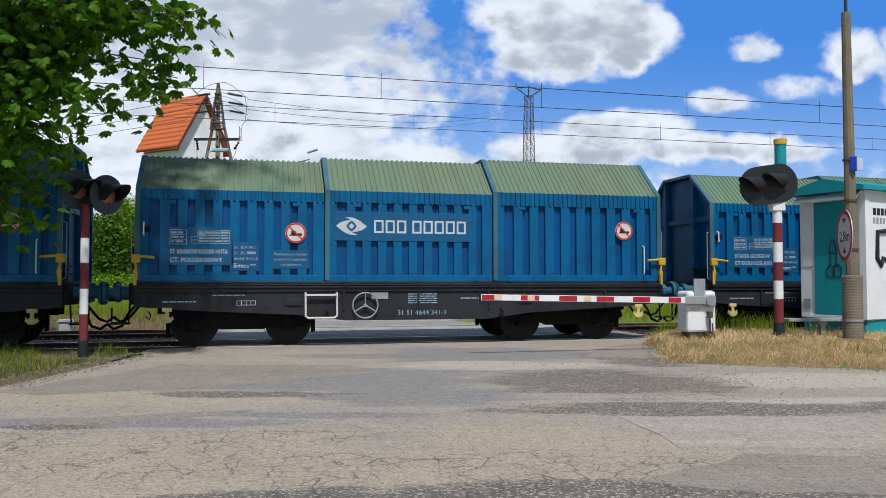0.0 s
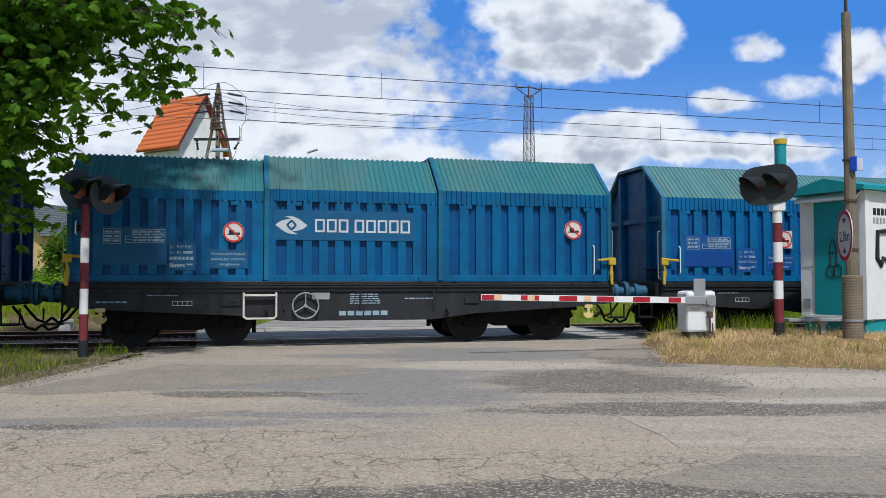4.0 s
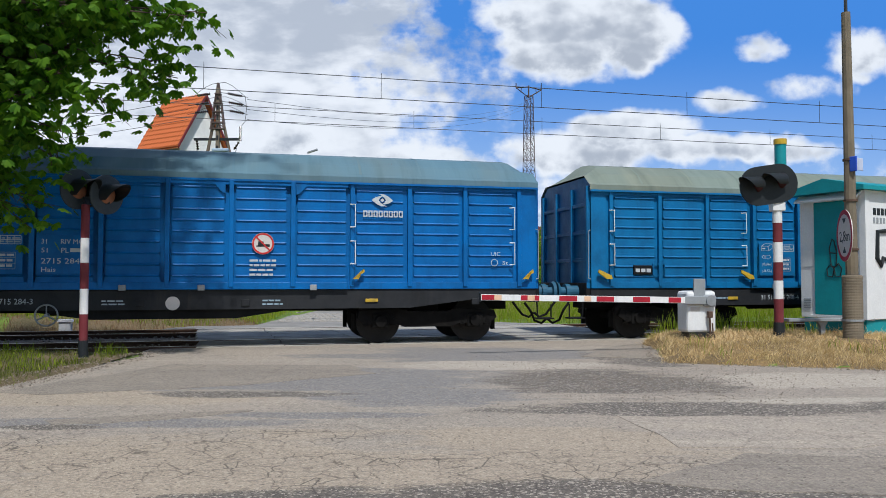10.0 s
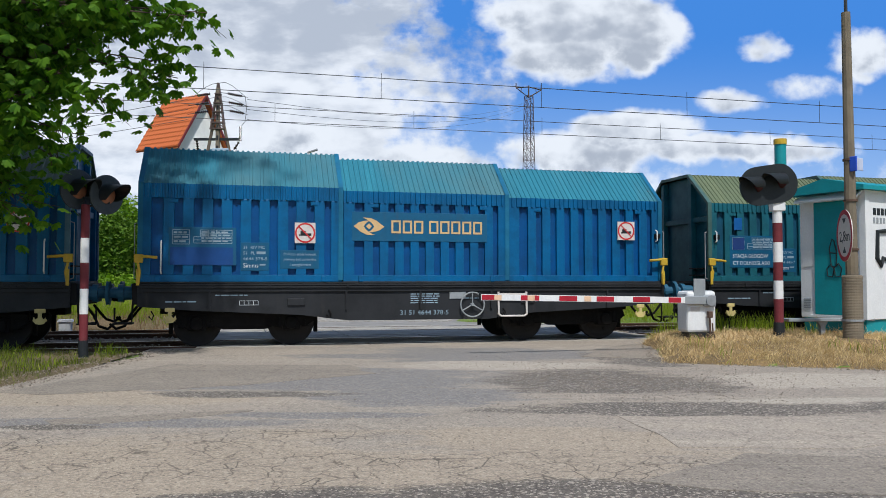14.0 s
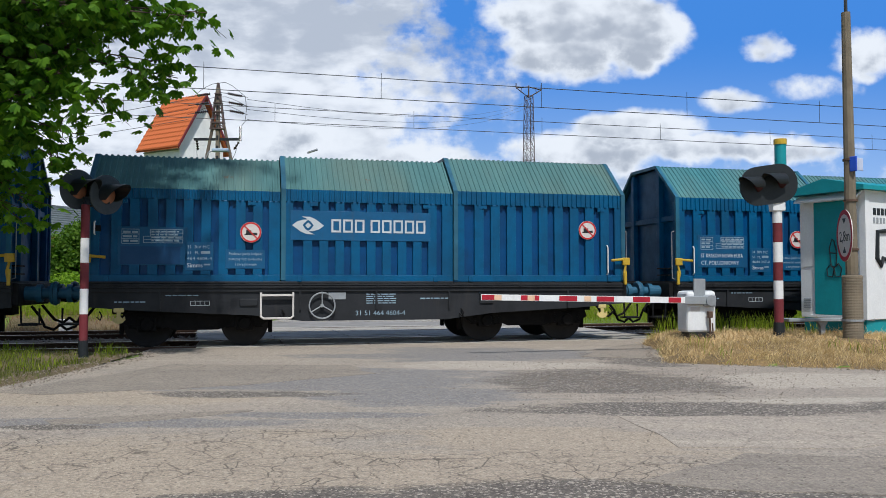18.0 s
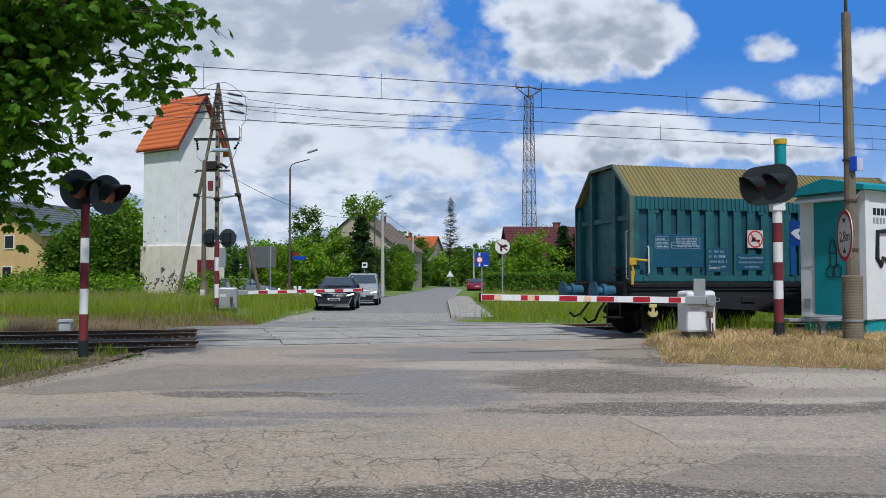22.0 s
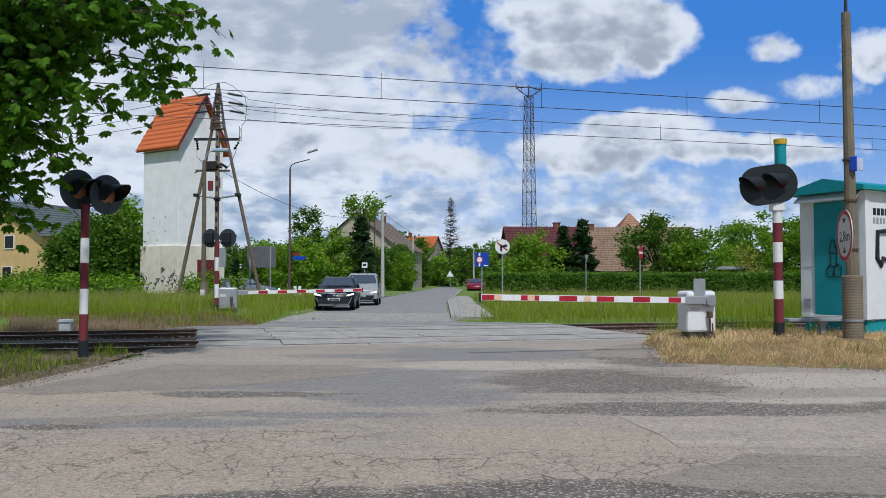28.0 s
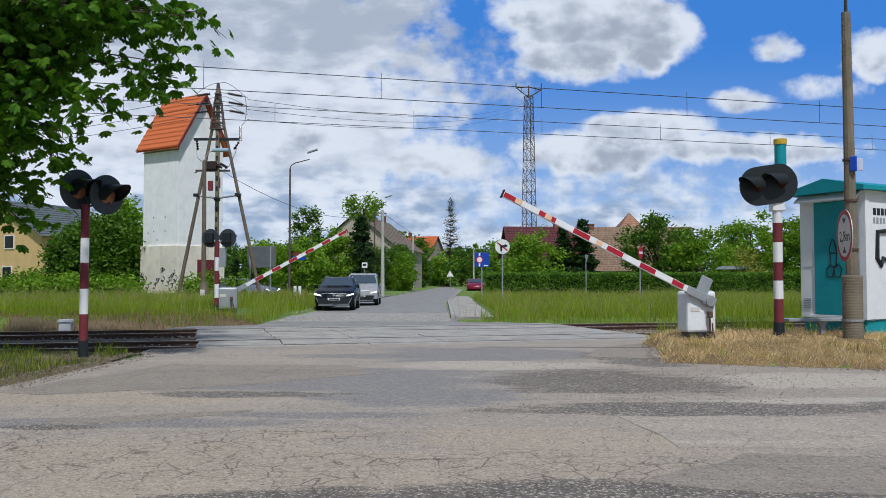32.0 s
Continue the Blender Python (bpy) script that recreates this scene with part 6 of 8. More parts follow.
prism(bm, [(-0.1, -0.3), (0.1, -0.3), (0, -0.2)], -0.016, -0.013)
part("arrows", bm, MAT_DARK, sgn)
tagm = thing("pole_plate", Matrix.Translation((7.2, 13.9, 3.33)) @ Matrix.Rotation(radians(35), 4, "Z"), "small blue and white plate on the concrete pole", "plate")
part("plate_face", box(B(), -0.02, 0.2, -0.06, -0.04, -0.11, 0.11, 0.01), MAT_OWN, tagm, color=(0.55, 0.6, 0.75))
part("plate_edge", box(B(), -0.06, -0.02, -0.07, 0.05, -0.13, 0.13, 0.01), MAT_OWN, tagm, color=(0.02, 0.08, 0.5))

# equipment cabin: white walls, teal door, base and roof
CAB = Matrix.Translation((7.96, 15.0, 0.12)) @ Matrix.Rotation(radians(0), 4, "Z")
cab = thing("equipment_cabin", CAB, "white equipment cabin with a teal door, base and roof", "cabin")
# local axes: the door wall runs back from the corner, the long wall runs to the side
DW = Vector((-0.476, 0.88, 0)).normalized()      # along the door wall
LW = Vector((0.88, 0.476, 0)).normalized()      # along the long wall
cm = Matrix(((LW.x, DW.x, 0, 0), (LW.y, DW.y, 0, 0), (0, 0, 1, 0), (0, 0, 0, 1)))
DL, LL = 1.42, 3.2


def cab_part(name, bm, mat, label="", parent=None):
    bmesh.ops.transform(bm, matrix=cm, verts=bm.verts[:])
    bmesh.ops.recalc_face_normals(bm, faces=bm.faces[:])
    return part(name, bm, mat, parent or cab, label)


cab_part("base", box(B(), 0.04, LL - 0.04, 0.04, DL - 0.04, -0.1, 0.45, 0.01), MAT_TEAL, "teal-painted base")
cab_part("wall", box(B(), 0.0, LL, 0.0, DL, 0.43, 2.92, 0.015), MAT_CABWHITE, "white sheet wall")
cab_part("corner_trim", box(B(), -0.02, 0.10, -0.02, 0.12, 0.43, 2.92, 0.006), MAT_CABWHITE)
dr = cab_part("door", box(B(), -0.025, 0.02, 0.22, 1.08, 0.50, 2.72, 0.006), MAT_TEAL, "teal steel door with a sprayed scribble")
cab_part("door_threshold", box(B(), -0.04, 0.0, 0.12, 1.2, 0.44, 0.49, 0.004), MAT_CABWHITE)
cab_part("canopy", prism(B(), [(-0.2, 2.72), (-0.2, 2.76), (0.0, 2.90), (0.0, 2.84)], 0.05, 1.4), MAT_CABWHITE, "narrow white canopy over the door")
cab_part("hatch", box(B(), -0.012, 0.0, 1.14, 1.36, 1.45, 1.80, 0.004), MAT_CABWHITE)
for k in range(6):
    cab_part("vent_slat", box(B(), -0.014, 0.0, 1.18, 1.34, 0.62 + 0.035 * k, 0.635 + 0.035 * k), MAT_GREY)
bm = B()
prism(bm, [(-0.14, 2.88), (DL + 0.14, 2.88), (DL + 0.14, 2.96), (DL * 0.5, 3.16), (-0.14, 2.96)], -0.24, LL + 0.2, "x")
cab_part("roof", bm, MAT_TEAL, "low teal pitched roof")
bm = B()
for pts in ([(0.64, 1.95), (0.58, 1.7), (0.60, 1.45), (0.70, 1.45), (0.74, 1.8), (0.68, 1.98), (0.64, 1.95)], [(0.55, 1.5), (0.48, 1.4), (0.52, 1.24), (0.62, 1.26), (0.64, 1.42), (0.55, 1.5)], [(0.64, 1.4), (0.68, 1.24), (0.78, 1.26), (0.80, 1.4), (0.72, 1.48), (0.64, 1.4)], [(0.60, 1.7), (0.74, 1.72)]):
    tube(bm, [(-0.03, a, b) for a, b in pts], 0.012, 5)
cab_part("scribble", bm, MAT_DARK, "black sprayed scribble", dr)
# maker's name as plain bars, black graffiti on the long wall
bm = B()
for k in range(10):
    box(bm, 0.24 + k * 0.12, 0.33 + k * 0.12, -0.006, 0.0, 2.42, 2.55)
cab_part("name_bars", bm, MAT_DARK)
bm = B()
for k in range(12):
    box(bm, 0.24 + k * 0.1, 0.30 + k * 0.1, -0.006, 0.0, 2.26, 2.37)
cab_part("name_bars", bm, MAT_GREY)
bm = B()
tube(bm, [(0.62, -0.01, 2.12), (0.34, -0.01, 2.10), (0.32, -0.01, 1.60), (0.44, -0.01, 1.45), (0.5, -0.01, 1.6), (0.9, -0.01, 1.5), (1.0, -0.01, 2.0), (0.7, -0.01, 2.14)], 0.045, 6)
cab_part("graffiti", bm, MAT_DARK, "thick black sprayed letters")
# bench in front of the cabin
bn = thing("bench", Matrix.Translation((6.65, 15.05, 0.2)) @ Matrix.Rotation(radians(8), 4, "Z"), "low grey metal bench by the cabin", "bench")
part("seat", box(B(), -0.24, 1.5, -0.16, 0.16, 0.325, 0.38, 0.01), MAT_GREY, bn)
for x in (0.52, 1.35):
    bm = prism(B(), [(x - 0.11, 0.33), (x + 0.11, 0.33), (x + 0.045, 0.22), (x + 0.035, -0.1), (x - 0.035, -0.1), (x - 0.045, 0.22)], -0.04, 0.04)
    part("leg", bm, MAT_GREY, bn)

# white relay box by the track
rb = thing("relay_box", Matrix.Translation((-10.1, 21.4, 0.0)) @ Matrix.Rotation(TH, 4, "Z"), "small white trackside box", "trackside box")
part("body", box(B(), -0.15, 0.15, -0.12, 0.12, -0.1, 0.18, 0.015), MAT_CABWHITE, rb)
part("lid", prism(B(), [(-0.18, 0.18), (0.18, 0.18), (0.16, 0.25), (-0.16, 0.25)], -0.15, 0.15), MAT_CABWHITE, rb)


# ---- overhead line ----
def wire(name, a, b, r, sag, label, n=14, group="overhead wires"):
    a, b = Vector(a), Vector(b)
    pts = []
    for i in range(n + 1):
        t = i / n
        p = a.lerp(b, t)
        p.z -= sag * 4 * t * (1 - t)
        pts.append(p)
    return tagged(part(name, tube(B(), pts, r, 5), MAT_WIRE), label, "cable", group)


for n, zc, zm, ph in ((0.0, 5.29, 5.80, 0.6), (FAR_N, 5.48, 5.90, 2.2)):
    wire("contact_wire", tw(-60, n, zc), tw(110, n, zc), 0.009, 0.0, "thin dark contact wire over the track")
    wire("messenger_wire", tw(-60, n, zm + 0.05), tw(110, n, zm), 0.009, 0.1, "thin dark messenger wire over the track")
    for k in range(-4, 8):
        s = ph + k * 3.75 - 2.0
        tagged(part("dropper", rod(B(), tw(s, n, zc), tw(s, n, zm + 0.06), 0.006, n=5), MAT_WIRE), "short dropper wire between the overhead wires", "cable", "droppers")

# ---- across the track: tower, poles, lamps, signs ----
TOW = Matrix.Translation((-13.3, 40.0, 0.0)) @ Matrix.Rotation(radians(-32), 4, "Z")
tower = thing("transformer_tower", TOW, "tall white rendered transformer tower with an orange tiled roof", "tower")
# the near corner is the origin; one wall runs to -x (eaves side), the gable wall runs to +y
TL, TG, TE, TRZ = 2.75, 2.9, 8.3, 10.95
part("wall", box(B(), -TL, 0, 0, TG, 3.0, TE, 0.02), MAT_TOWER, tower, "white render with stains")
bm = prism(B(), [(0.0, TE), (TG, TE), (TG / 2, TRZ - 0.25)], -TL, 0.0, "x")
part("gable", bm, MAT_TOWER, tower)
part("plinth", box(B(), -TL - 0.09, 0.09, -0.09, TG + 0.09, -0.2, 3.05, 0.02), MAT_PLINTH, tower, "cream plinth with graffiti")
part("band", box(B(), -TL - 0.03, 0.01, -0.03, 0.0, TE - 0.42, TE - 0.36), MAT_GREY, tower)
for sd_ in (0, 1):
    bm = B()
    y0, y1 = (-0.28, TG / 2) if not sd_ else (TG + 0.28, TG / 2)
    sheet(bm, [[(x, y0, TE - 0.30), (x, y1, TRZ)] for x in (-TL - 0.3, 0.3)])
    sheet(bm, [[(x, y0, TE - 0.38), (x, y1, TRZ - 0.08)] for x in (-TL - 0.3, 0.3)])
    bmesh.ops.recalc_face_normals(bm, faces=bm.faces[:])
    roof = part("roof_slope", bm, MAT_TILE, tower, "orange clay tile slope")
    if not sd_:
        rows_, cols_ = 11, 14
        ty = (y1 - y0) / rows_
        tz = (TRZ - TE + 0.30) / rows_
        tile = None
        for j in range(rows_):
            for i in range(cols_):
                x = -TL - 0.3 + (TL + 0.6) * i / cols_
                p = Matrix.Translation((x, y0 + ty * j, TE - 0.30 + tz * j + 0.02))
                if tile is None:
                    bm = B()
                    wdt = (TL + 0.6) / cols_
                    sheet(bm, [[(wdt * q / 4, -0.02 + d, 0.055 * math.sin(math.pi * q / 4) + 0.03 - 0.03 * (d > 0) + (tz if d > 0 else 0)) for q in range(5)] for d in (0.0, ty + 0.02)])
                    sheet(bm, [[(wdt * q / 4, -0.02, 0.055 * math.sin(math.pi * q / 4) + 0.03) for q in range(5)], [(wdt * q / 4, -0.02, -0.02) for q in range(5)]])
                    tile = part("tile", bm, MAT_TILE, roof, at=p)
                else:
                    share("tile", tile.data, roof, p)
for x in (0.26,):
    for y0, y1 in ((-0.3, TG / 2), (TG + 0.3, TG / 2)):
        bm = prism(B(), [(y0, TE - 0.42), (y0, TE - 0.2), (y1, TRZ + 0.06), (y1, TRZ - 0.16)], x, x + 0.05, "x")
        part("bargeboard", bm, MAT_MAROON, tower, "dark red bargeboard")
part("door", box(B(), 0.08, 0.115, 1.15, 2.3, 0.3, 2.35), MAT_MAROON, tower, "dark red steel door")
part("vent", box(B(), 0.0, 0.02, 2.35, 2.7, 6.2, 6.75), MAT_MAROON, tower)
rg = random.Random(8)
bm = B()
for x, z, h_, nn in ((-2.75, 1.55, 0.16, 3), (-2.7, 0.95, 0.4, 3), (-2.45, 1.35, 0.1, 2), (-2.35, 0.9, 0.45, 4), (-1.75, 1.05, 0.5, 4), (-1.5, 1.3, 0.35, 3), (-1.15, 1.85, 0.14, 4), (-1.1, 1.3, 0.3, 3), (-0.75, 1.2, 0.45, 4), (-0.45, 1.55, 0.4, 5), (-0.4, 1.1, 0.35, 3), (-0.15, 1.35, 0.35, 3)):
    p = []
    for i in range(nn * 3):
        a = i * 1.25 + x * 7
        p.append((x + 0.11 * math.cos(a) + 0.02 * i, z + h_ * (i / (nn * 3.0) - 0.5) + 0.09 * math.sin(a) + rg.uniform(-0.03, 0.03)))
    tube(bm, [(a, -0.092, b) for a, b in p], 0.02, 4)
part("graffiti", bm, MAT_DARK, tower, "black sprayed tags")
for x, z in ((-1.9, 4.5), (-1.0, 4.5), (-1.9, 3.8), (-1.0, 3.8), (-1.6, 3.35), (-2.5, 1.2)):
    part("bolt_hole", rod(B(), (x, -0.012, z), (x, 0, z), 0.035, n=8), MAT_DARK, tower)

# A-frame line pole with its crossarms and insulators
ap = thing("line_pole", Matrix.Translation((-9.95, 35.0, 0.1)), "braced line pole with crossarms and insulators", "utility pole")
part("post", box(B(), -0.08, 0.08, -0.08, 0.08, 0, 9.7, 0.02), MAT_CONCRETE, ap)
bm = B()
for k in range(20):
    box(bm, -0.045, 0.045, -0.084, -0.08, 0.6 + k * 0.45, 0.82 + k * 0.45)
part("post_slots", bm, MAT_DARK, ap)
for a, b in (((-1.76, 0, 0.0), (-0.2, 0, 8.1)), ((2.0, 0.2, 0.0), (0.25, 0, 8.1))):
    part("brace", rod(B(), a, b, 0.085, 0.065, 10), MAT_WOODPOLE, ap, "weathered timber brace")
# steel head frame
bm = B()
for sx in (-1, 1):
    for sy in (-0.12, 0.12):
        rod(bm, (sx * 0.30, sy, 7.85), (sx * 0.02, sy * 0.3, 9.92), 0.032, n=6)
    for z, q in ((7.9, 0.30), (8.3, 0.25), (8.7, 0.19), (9.1, 0.14)):
        rod(bm, (sx * q, -0.12, z), (0.0, -0.10, z + 0.25), 0.022, n=5)
for z, q in ((7.88, 0.34), (8.15, 0.30), (8.62, 0.24), (9.02, 0.19), (9.42, 0.13)):
    box(bm, -q, q, -0.13, 0.13, z - 0.03, z + 0.03)
part("head_frame", bm, MAT_STEEL, ap, "rusty steel head frame")
part("tie_bar", tube(B(), [(-0.95, 0, 4.93), (0.0, 0.0, 4.80), (1.0, 0, 4.95)], 0.045, 8), MAT_GREY, ap)
for x, z in ((-0.9, 4.93), (0.92, 4.95), (0.0, 4.76)):
    part("clamp", box(B(), x - 0.12, x + 0.12, -0.13, 0.13, z - 0.07, z + 0.07, 0.02), MAT_DARK, ap)
part("crossarm", box(B(), -1.05, 1.0, -0.06, 0.06, 7.36, 7.46), MAT_DARK, ap)


def insulator(a, b, r, count):
    """A string of porcelain sheds on a rod."""
    a, b = Vector(a), Vector(b)
    bm = rod(B(), a, b, r * 0.35, n=8)
    for k in range(count):
        p, q = a.lerp(b, (k + 0.2) / count), a.lerp(b, (k + 0.75) / count)
        rod(bm, p, q, r, r * 0.55, 12)
    part("insulator", bm, MAT_PORCELAIN, ap, "dark brown ribbed insulator")


MAT_PORCELAIN = plain("porcelain_brown", (0.03, 0.018, 0.014), 0.25)
insulator((1.0, -0.02, 7.32), (1.0, -0.02, 8.0), 0.075, 5)
insulator((-0.92, -0.02, 7.36), (-0.86, -0.02, 6.92), 0.07, 4)
insulator((0.95, -0.02, 7.30), (0.72, -0.02, 6.95), 0.07, 3)
part("crossarm", box(B(), -0.95, 0.55, -0.06, 0.06, 5.98, 6.06), MAT_STEEL, ap)
part("switch_gear", box(B(), -0.62, 0.0, -0.18, 0.18, 6.05, 6.42, 0.03), MAT_PORCELAIN, ap, "brown pole switch")
for x in (0.1, 0.35):
    part("switch_gear", rod(B(), (x - 0.2, -0.1, 6.32), (x + 0.12, -0.1, 6.14), 0.06, n=10), MAT_PORCELAIN, ap, "brown pole switch")
part("strut", rod(B(), (-1.0, 0, 5.92), (-0.3, 0, 6.2), 0.025, n=6), MAT_STEEL, ap)
part("meter_box", box(B(), -0.36, -0.16, -0.2, -0.05, 5.12, 5.55, 0.015), MAT_MAROON, ap, "small rusty box")
for k, z in enumerate((9.45, 9.06, 8.68)):
    q = (0.22, 0.26, 0.30)[k]
    insulator((q + 0.22, 0, z), (q + 0.85, 0, z - 0.12), 0.07, 7)
    insulator((-q - 0.14, 0, z - 0.02), (-q - 0.72, 0, z - 0.10), 0.07, 7)
    bm = rod(B(), (q - 0.1, 0, z + 0.04), (q + 0.24, 0, z), 0.014, n=5)
    rod(bm, (q + 0.85, 0, z - 0.12), (1.3, 0, z - 0.17), 0.014, n=5)
    rod(bm, (-q - 0.72, 0, z - 0.10), (-1.35, 0, z - 0.16), 0.014, n=5)
    part("link", bm, MAT_WIRE, ap)
    arc = [(1.2, 0, z - 0.14)]
    for j in range(1, 8):
        t = j / 8
        arc.append((1.2 - 2.3 * t, -0.05, z - 0.14 + (0.75 if k == 0 else 0.45) * math.sin(math.pi * t) * (0.9 if t < 0.5 else 0.8)))
    arc.append((-1.1, 0, z - 0.14))
    part("jumper_wire", tube(B(), arc, 0.011, 5), MAT_WIRE, ap)
bm = B()
tube(bm, [(1.2, 0, 9.3), (1.26, 0, 8.8), (1.2, 0, 8.2), (1.0, 0, 7.95)], 0.012, 5)
part("jumper_wire", bm, MAT_WIRE, ap)
part("jumper_wire", tube(B(), [(0.9, 0, 7.25), (0.78, 0, 6.8), (0.5, 0, 6.2), (0.2, 0, 6.0)], 0.012, 5), MAT_WIRE, ap)
part("jumper_wire", tube(B(), [(-0.92, 0, 7.0), (-0.9, 0, 6.6), (-0.6, 0, 6.35)], 0.012, 5), MAT_WIRE, ap)
for z in (9.49, 9.04, 8.59):
    wire("power_line", (-8.65, 35.0, z - 0.2), (13.0, 120.0, z + 19), 0.012, 1.5, "thin power line from the braced pole", group="power lines")
    wire("power_line", (-11.3, 35.0, z - 0.2), (-60, 60.0, z + 1), 0.012, 0.8, "thin power line from the braced pole", group="power lines")
wire("service_line", (-9.9, 35.0, 6.2), (-4.55, 60.0, 6.4), 0.012, 1.1, "thin sagging service cable", group="power lines")
wire("service_line", (-4.55, 60.0, 6.4), (2.5, 130.0, 6.0), 0.015, 0.8, "thin sagging service cable", group="power lines")

lp = thing("street_lamp", Matrix.Translation((-10.05, 33.5, 0.05)), "timber lamp pole in a concrete stub with a flat lamp", "street lamp")
part("stub", rod(B(), (0, 0, 0), (0, 0, 1.15), 0.2, 0.17, 8), MAT_CONCRETE, lp)
part("plate", box(B(), -0.08, 0.1, -0.22, -0.19, 0.35, 0.85), MAT_WHITE, lp)
part("pole", rod(B(), (0, 0, 0.6), (-0.02, 0, 6.3), 0.11, 0.075, 12), MAT_WOODPOLE, lp)
part("arm", tube(B(), [(0, 0, 6.0), (0.02, 0, 6.4), (0.15, 0, 6.65), (0.45, 0, 6.72)], 0.025), MAT_GREY, lp)
part("lamp_head", box(B(), 0.3, 1.0, -0.14, 0.14, 6.66, 6.80, 0.04), MAT_OWN, lp, "flat bluish lamp head", color=(0.35, 0.45, 0.55))


def arm_lamp(x, y, h, reach, hi, mat, label):
    w = thing("street_lamp", Matrix.Translation((x, y, 0)), label, "street lamp", "street lamps")
    part("pole", rod(B(), (0, 0, 0), (0, 0, h), 0.075, 0.05, 12), mat, w)
    part("arm", tube(B(), [(0, 0, h), (0.06, 0, h + hi * 0.35), (0.3, 0, h + hi * 0.6), (reach, 0, h + hi)], 0.03), mat, w)
    part("lamp_head", box(B(), reach - 0.1, reach + 0.55, -0.1, 0.1, -0.05, 0.05, 0.02, m=Matrix.Translation((0, 0, h + hi + 0.06)) @ Matrix.Rotation(radians(-18), 4, "Y") @ Matrix.Translation((0, 0, 0.0))), MAT_GREY, w)
    return w


arm_lamp(-9.05, 47.0, 7.9, 1.15, 0.55, MAT_STEEL, "tall street lamp with a rusty pole")
arm_lamp(-5.75, 67.0, 7.0, 1.0, 0.9, MAT_STEEL, "street lamp with a rusty pole")
MAT_POLE_PALE = paint("pale_concrete", (0.46, 0.44, 0.40), 0.9, vary=0.2)
u2 = thing("utility_pole", Matrix.Translation((-4.55, 60.0, 0)), "slim concrete utility pole", "utility pole", "utility poles")
part("shaft", rod(B(), (0, 0, 0), (0, 0, 6.6), 0.16, 0.1, 10), MAT_POLE_PALE, u2)
part("crossarm", box(B(), -0.3, 0.3, -0.04, 0.04, 6.3, 6.38), MAT_STEEL, u2)
copy_thing(u2, Matrix.Translation((-3.6, 96.0, 0)))
copy_thing(u2, Matrix.Translation((5.2, 135.0, 0)))

# lattice pylon
py = thing("lattice_pylon", Matrix.Translation((13.0, 120.0, 0)) @ Matrix.Rotation(radians(20), 4, "Z"), "tall slender lattice steel pylon", "pylon")


def lattice(w, h0, h1, w0, w1, steps, r):
    prev = None
    for k in range(steps + 1):
        t = k / steps
        z, q = h0 + (h1 - h0) * t, (w0 + (w1 - w0) * t) / 2
        ring = [Vector((sx * q, sy * q, z)) for sx, sy in ((-1, -1), (1, -1), (1, 1), (-1, 1))]
        if prev:
            bm = B()
            for i in range(4):
                rod(bm, prev[i], ring[i], r * 1.6, n=4)
                rod(bm, ring[i], ring[(i + 1) % 4], r, n=4)
                rod(bm, prev[i], ring[(i + 1) % 4], r, n=4)
                rod(bm, prev[(i + 1) % 4], ring[i], r, n=4)
            part("lattice_bay", bm, MAT_STEEL, w)
        prev = ring


lattice(py, 0, 29.2, 1.9, 1.0, 18, 0.034)
bm = B()
for s in (-1, 1):
    rod(bm, (0, 0, 30.6), (s * 2.1, 0, 30.3), 0.09, n=4)
    rod(bm, (0, 0, 29.0), (s * 2.1, 0, 30.3), 0.08, n=4)
    rod(bm, (s * 2.1, 0, 30.3), (s * 2.1, 0, 31.0), 0.08, n=4)
    rod(bm, (s * 1.3, 0, 29.6), (s * 1.2, 0, 30.5), 0.06, n=4)
rod(bm, (0, 0, 29), (0, 0, 30.8), 0.12, n=4)
part("crossarm", bm, MAT_STEEL, py)


def road_sign(name, x, y, h, label, face, back, shape, size, turn=0.0, pole_h=None):
    w = thing(name, Matrix.Translation((x, y, 0)) @ Matrix.Rotation(radians(turn), 4, "Z"), label, "road sign")
    part("pole", rod(B(), (0, 0.04, 0), (0, 0.04, (pole_h or h) + size * 0.4), 0.032, n=10), MAT_GREY, w)
    bm = B()
    if shape == "disc":
        rod(bm, (0, -0.012, h), (0, 0, h), size / 2, n=32)
    elif shape == "triangle":
        prism(bm, [(-size / 2, h - size * 0.3), (size / 2, h - size * 0.3), (0, h + size * 0.56)], -0.012, 0.0)
    elif shape == "down":
        prism(bm, [(-size / 2, h + size * 0.3), (size / 2, h + size * 0.3), (0, h - size * 0.56)], -0.012, 0.0)
    else:
        box(bm, -size / 2, size / 2, -0.012, 0.0, h - size * shape / 2, h + size * shape / 2, 0.004)
    part("face", bm, face, w)
    return w


MAT_SIGNBLUE = plain("sign_blue", (0.012, 0.06, 0.42), 0.4)
MAT_BRIGHT = plain("sign_bright", (0.78, 0.78, 0.76), 0.4)
bs = road_sign("info_sign", 1.95, 40.0, 2.32, "blue square road sign on a grey pole", MAT_SIGNBLUE, MAT_GREY, 1.0, 0.72)
part("ring", rod(B(), (-0.12, -0.02, 2.32), (-0.12, -0.013, 2.32), 0.17, n=24), MAT_RED, bs)
part("disc", rod(B(), (-0.12, -0.026, 2.32), (-0.12, -0.021, 2.32), 0.13, n=24), MAT_BRIGHT, bs)
bm = box(B(), -0.16, -0.08, -0.018, -0.013, 2.5, 2.66)
box(bm, -0.16, -0.08, -0.018, -0.013, 1.98, 2.14)
box(bm, 0.1, 0.3, -0.018, -0.013, 2.0, 2.06)
part("arrow", bm, MAT_BRIGHT, bs)
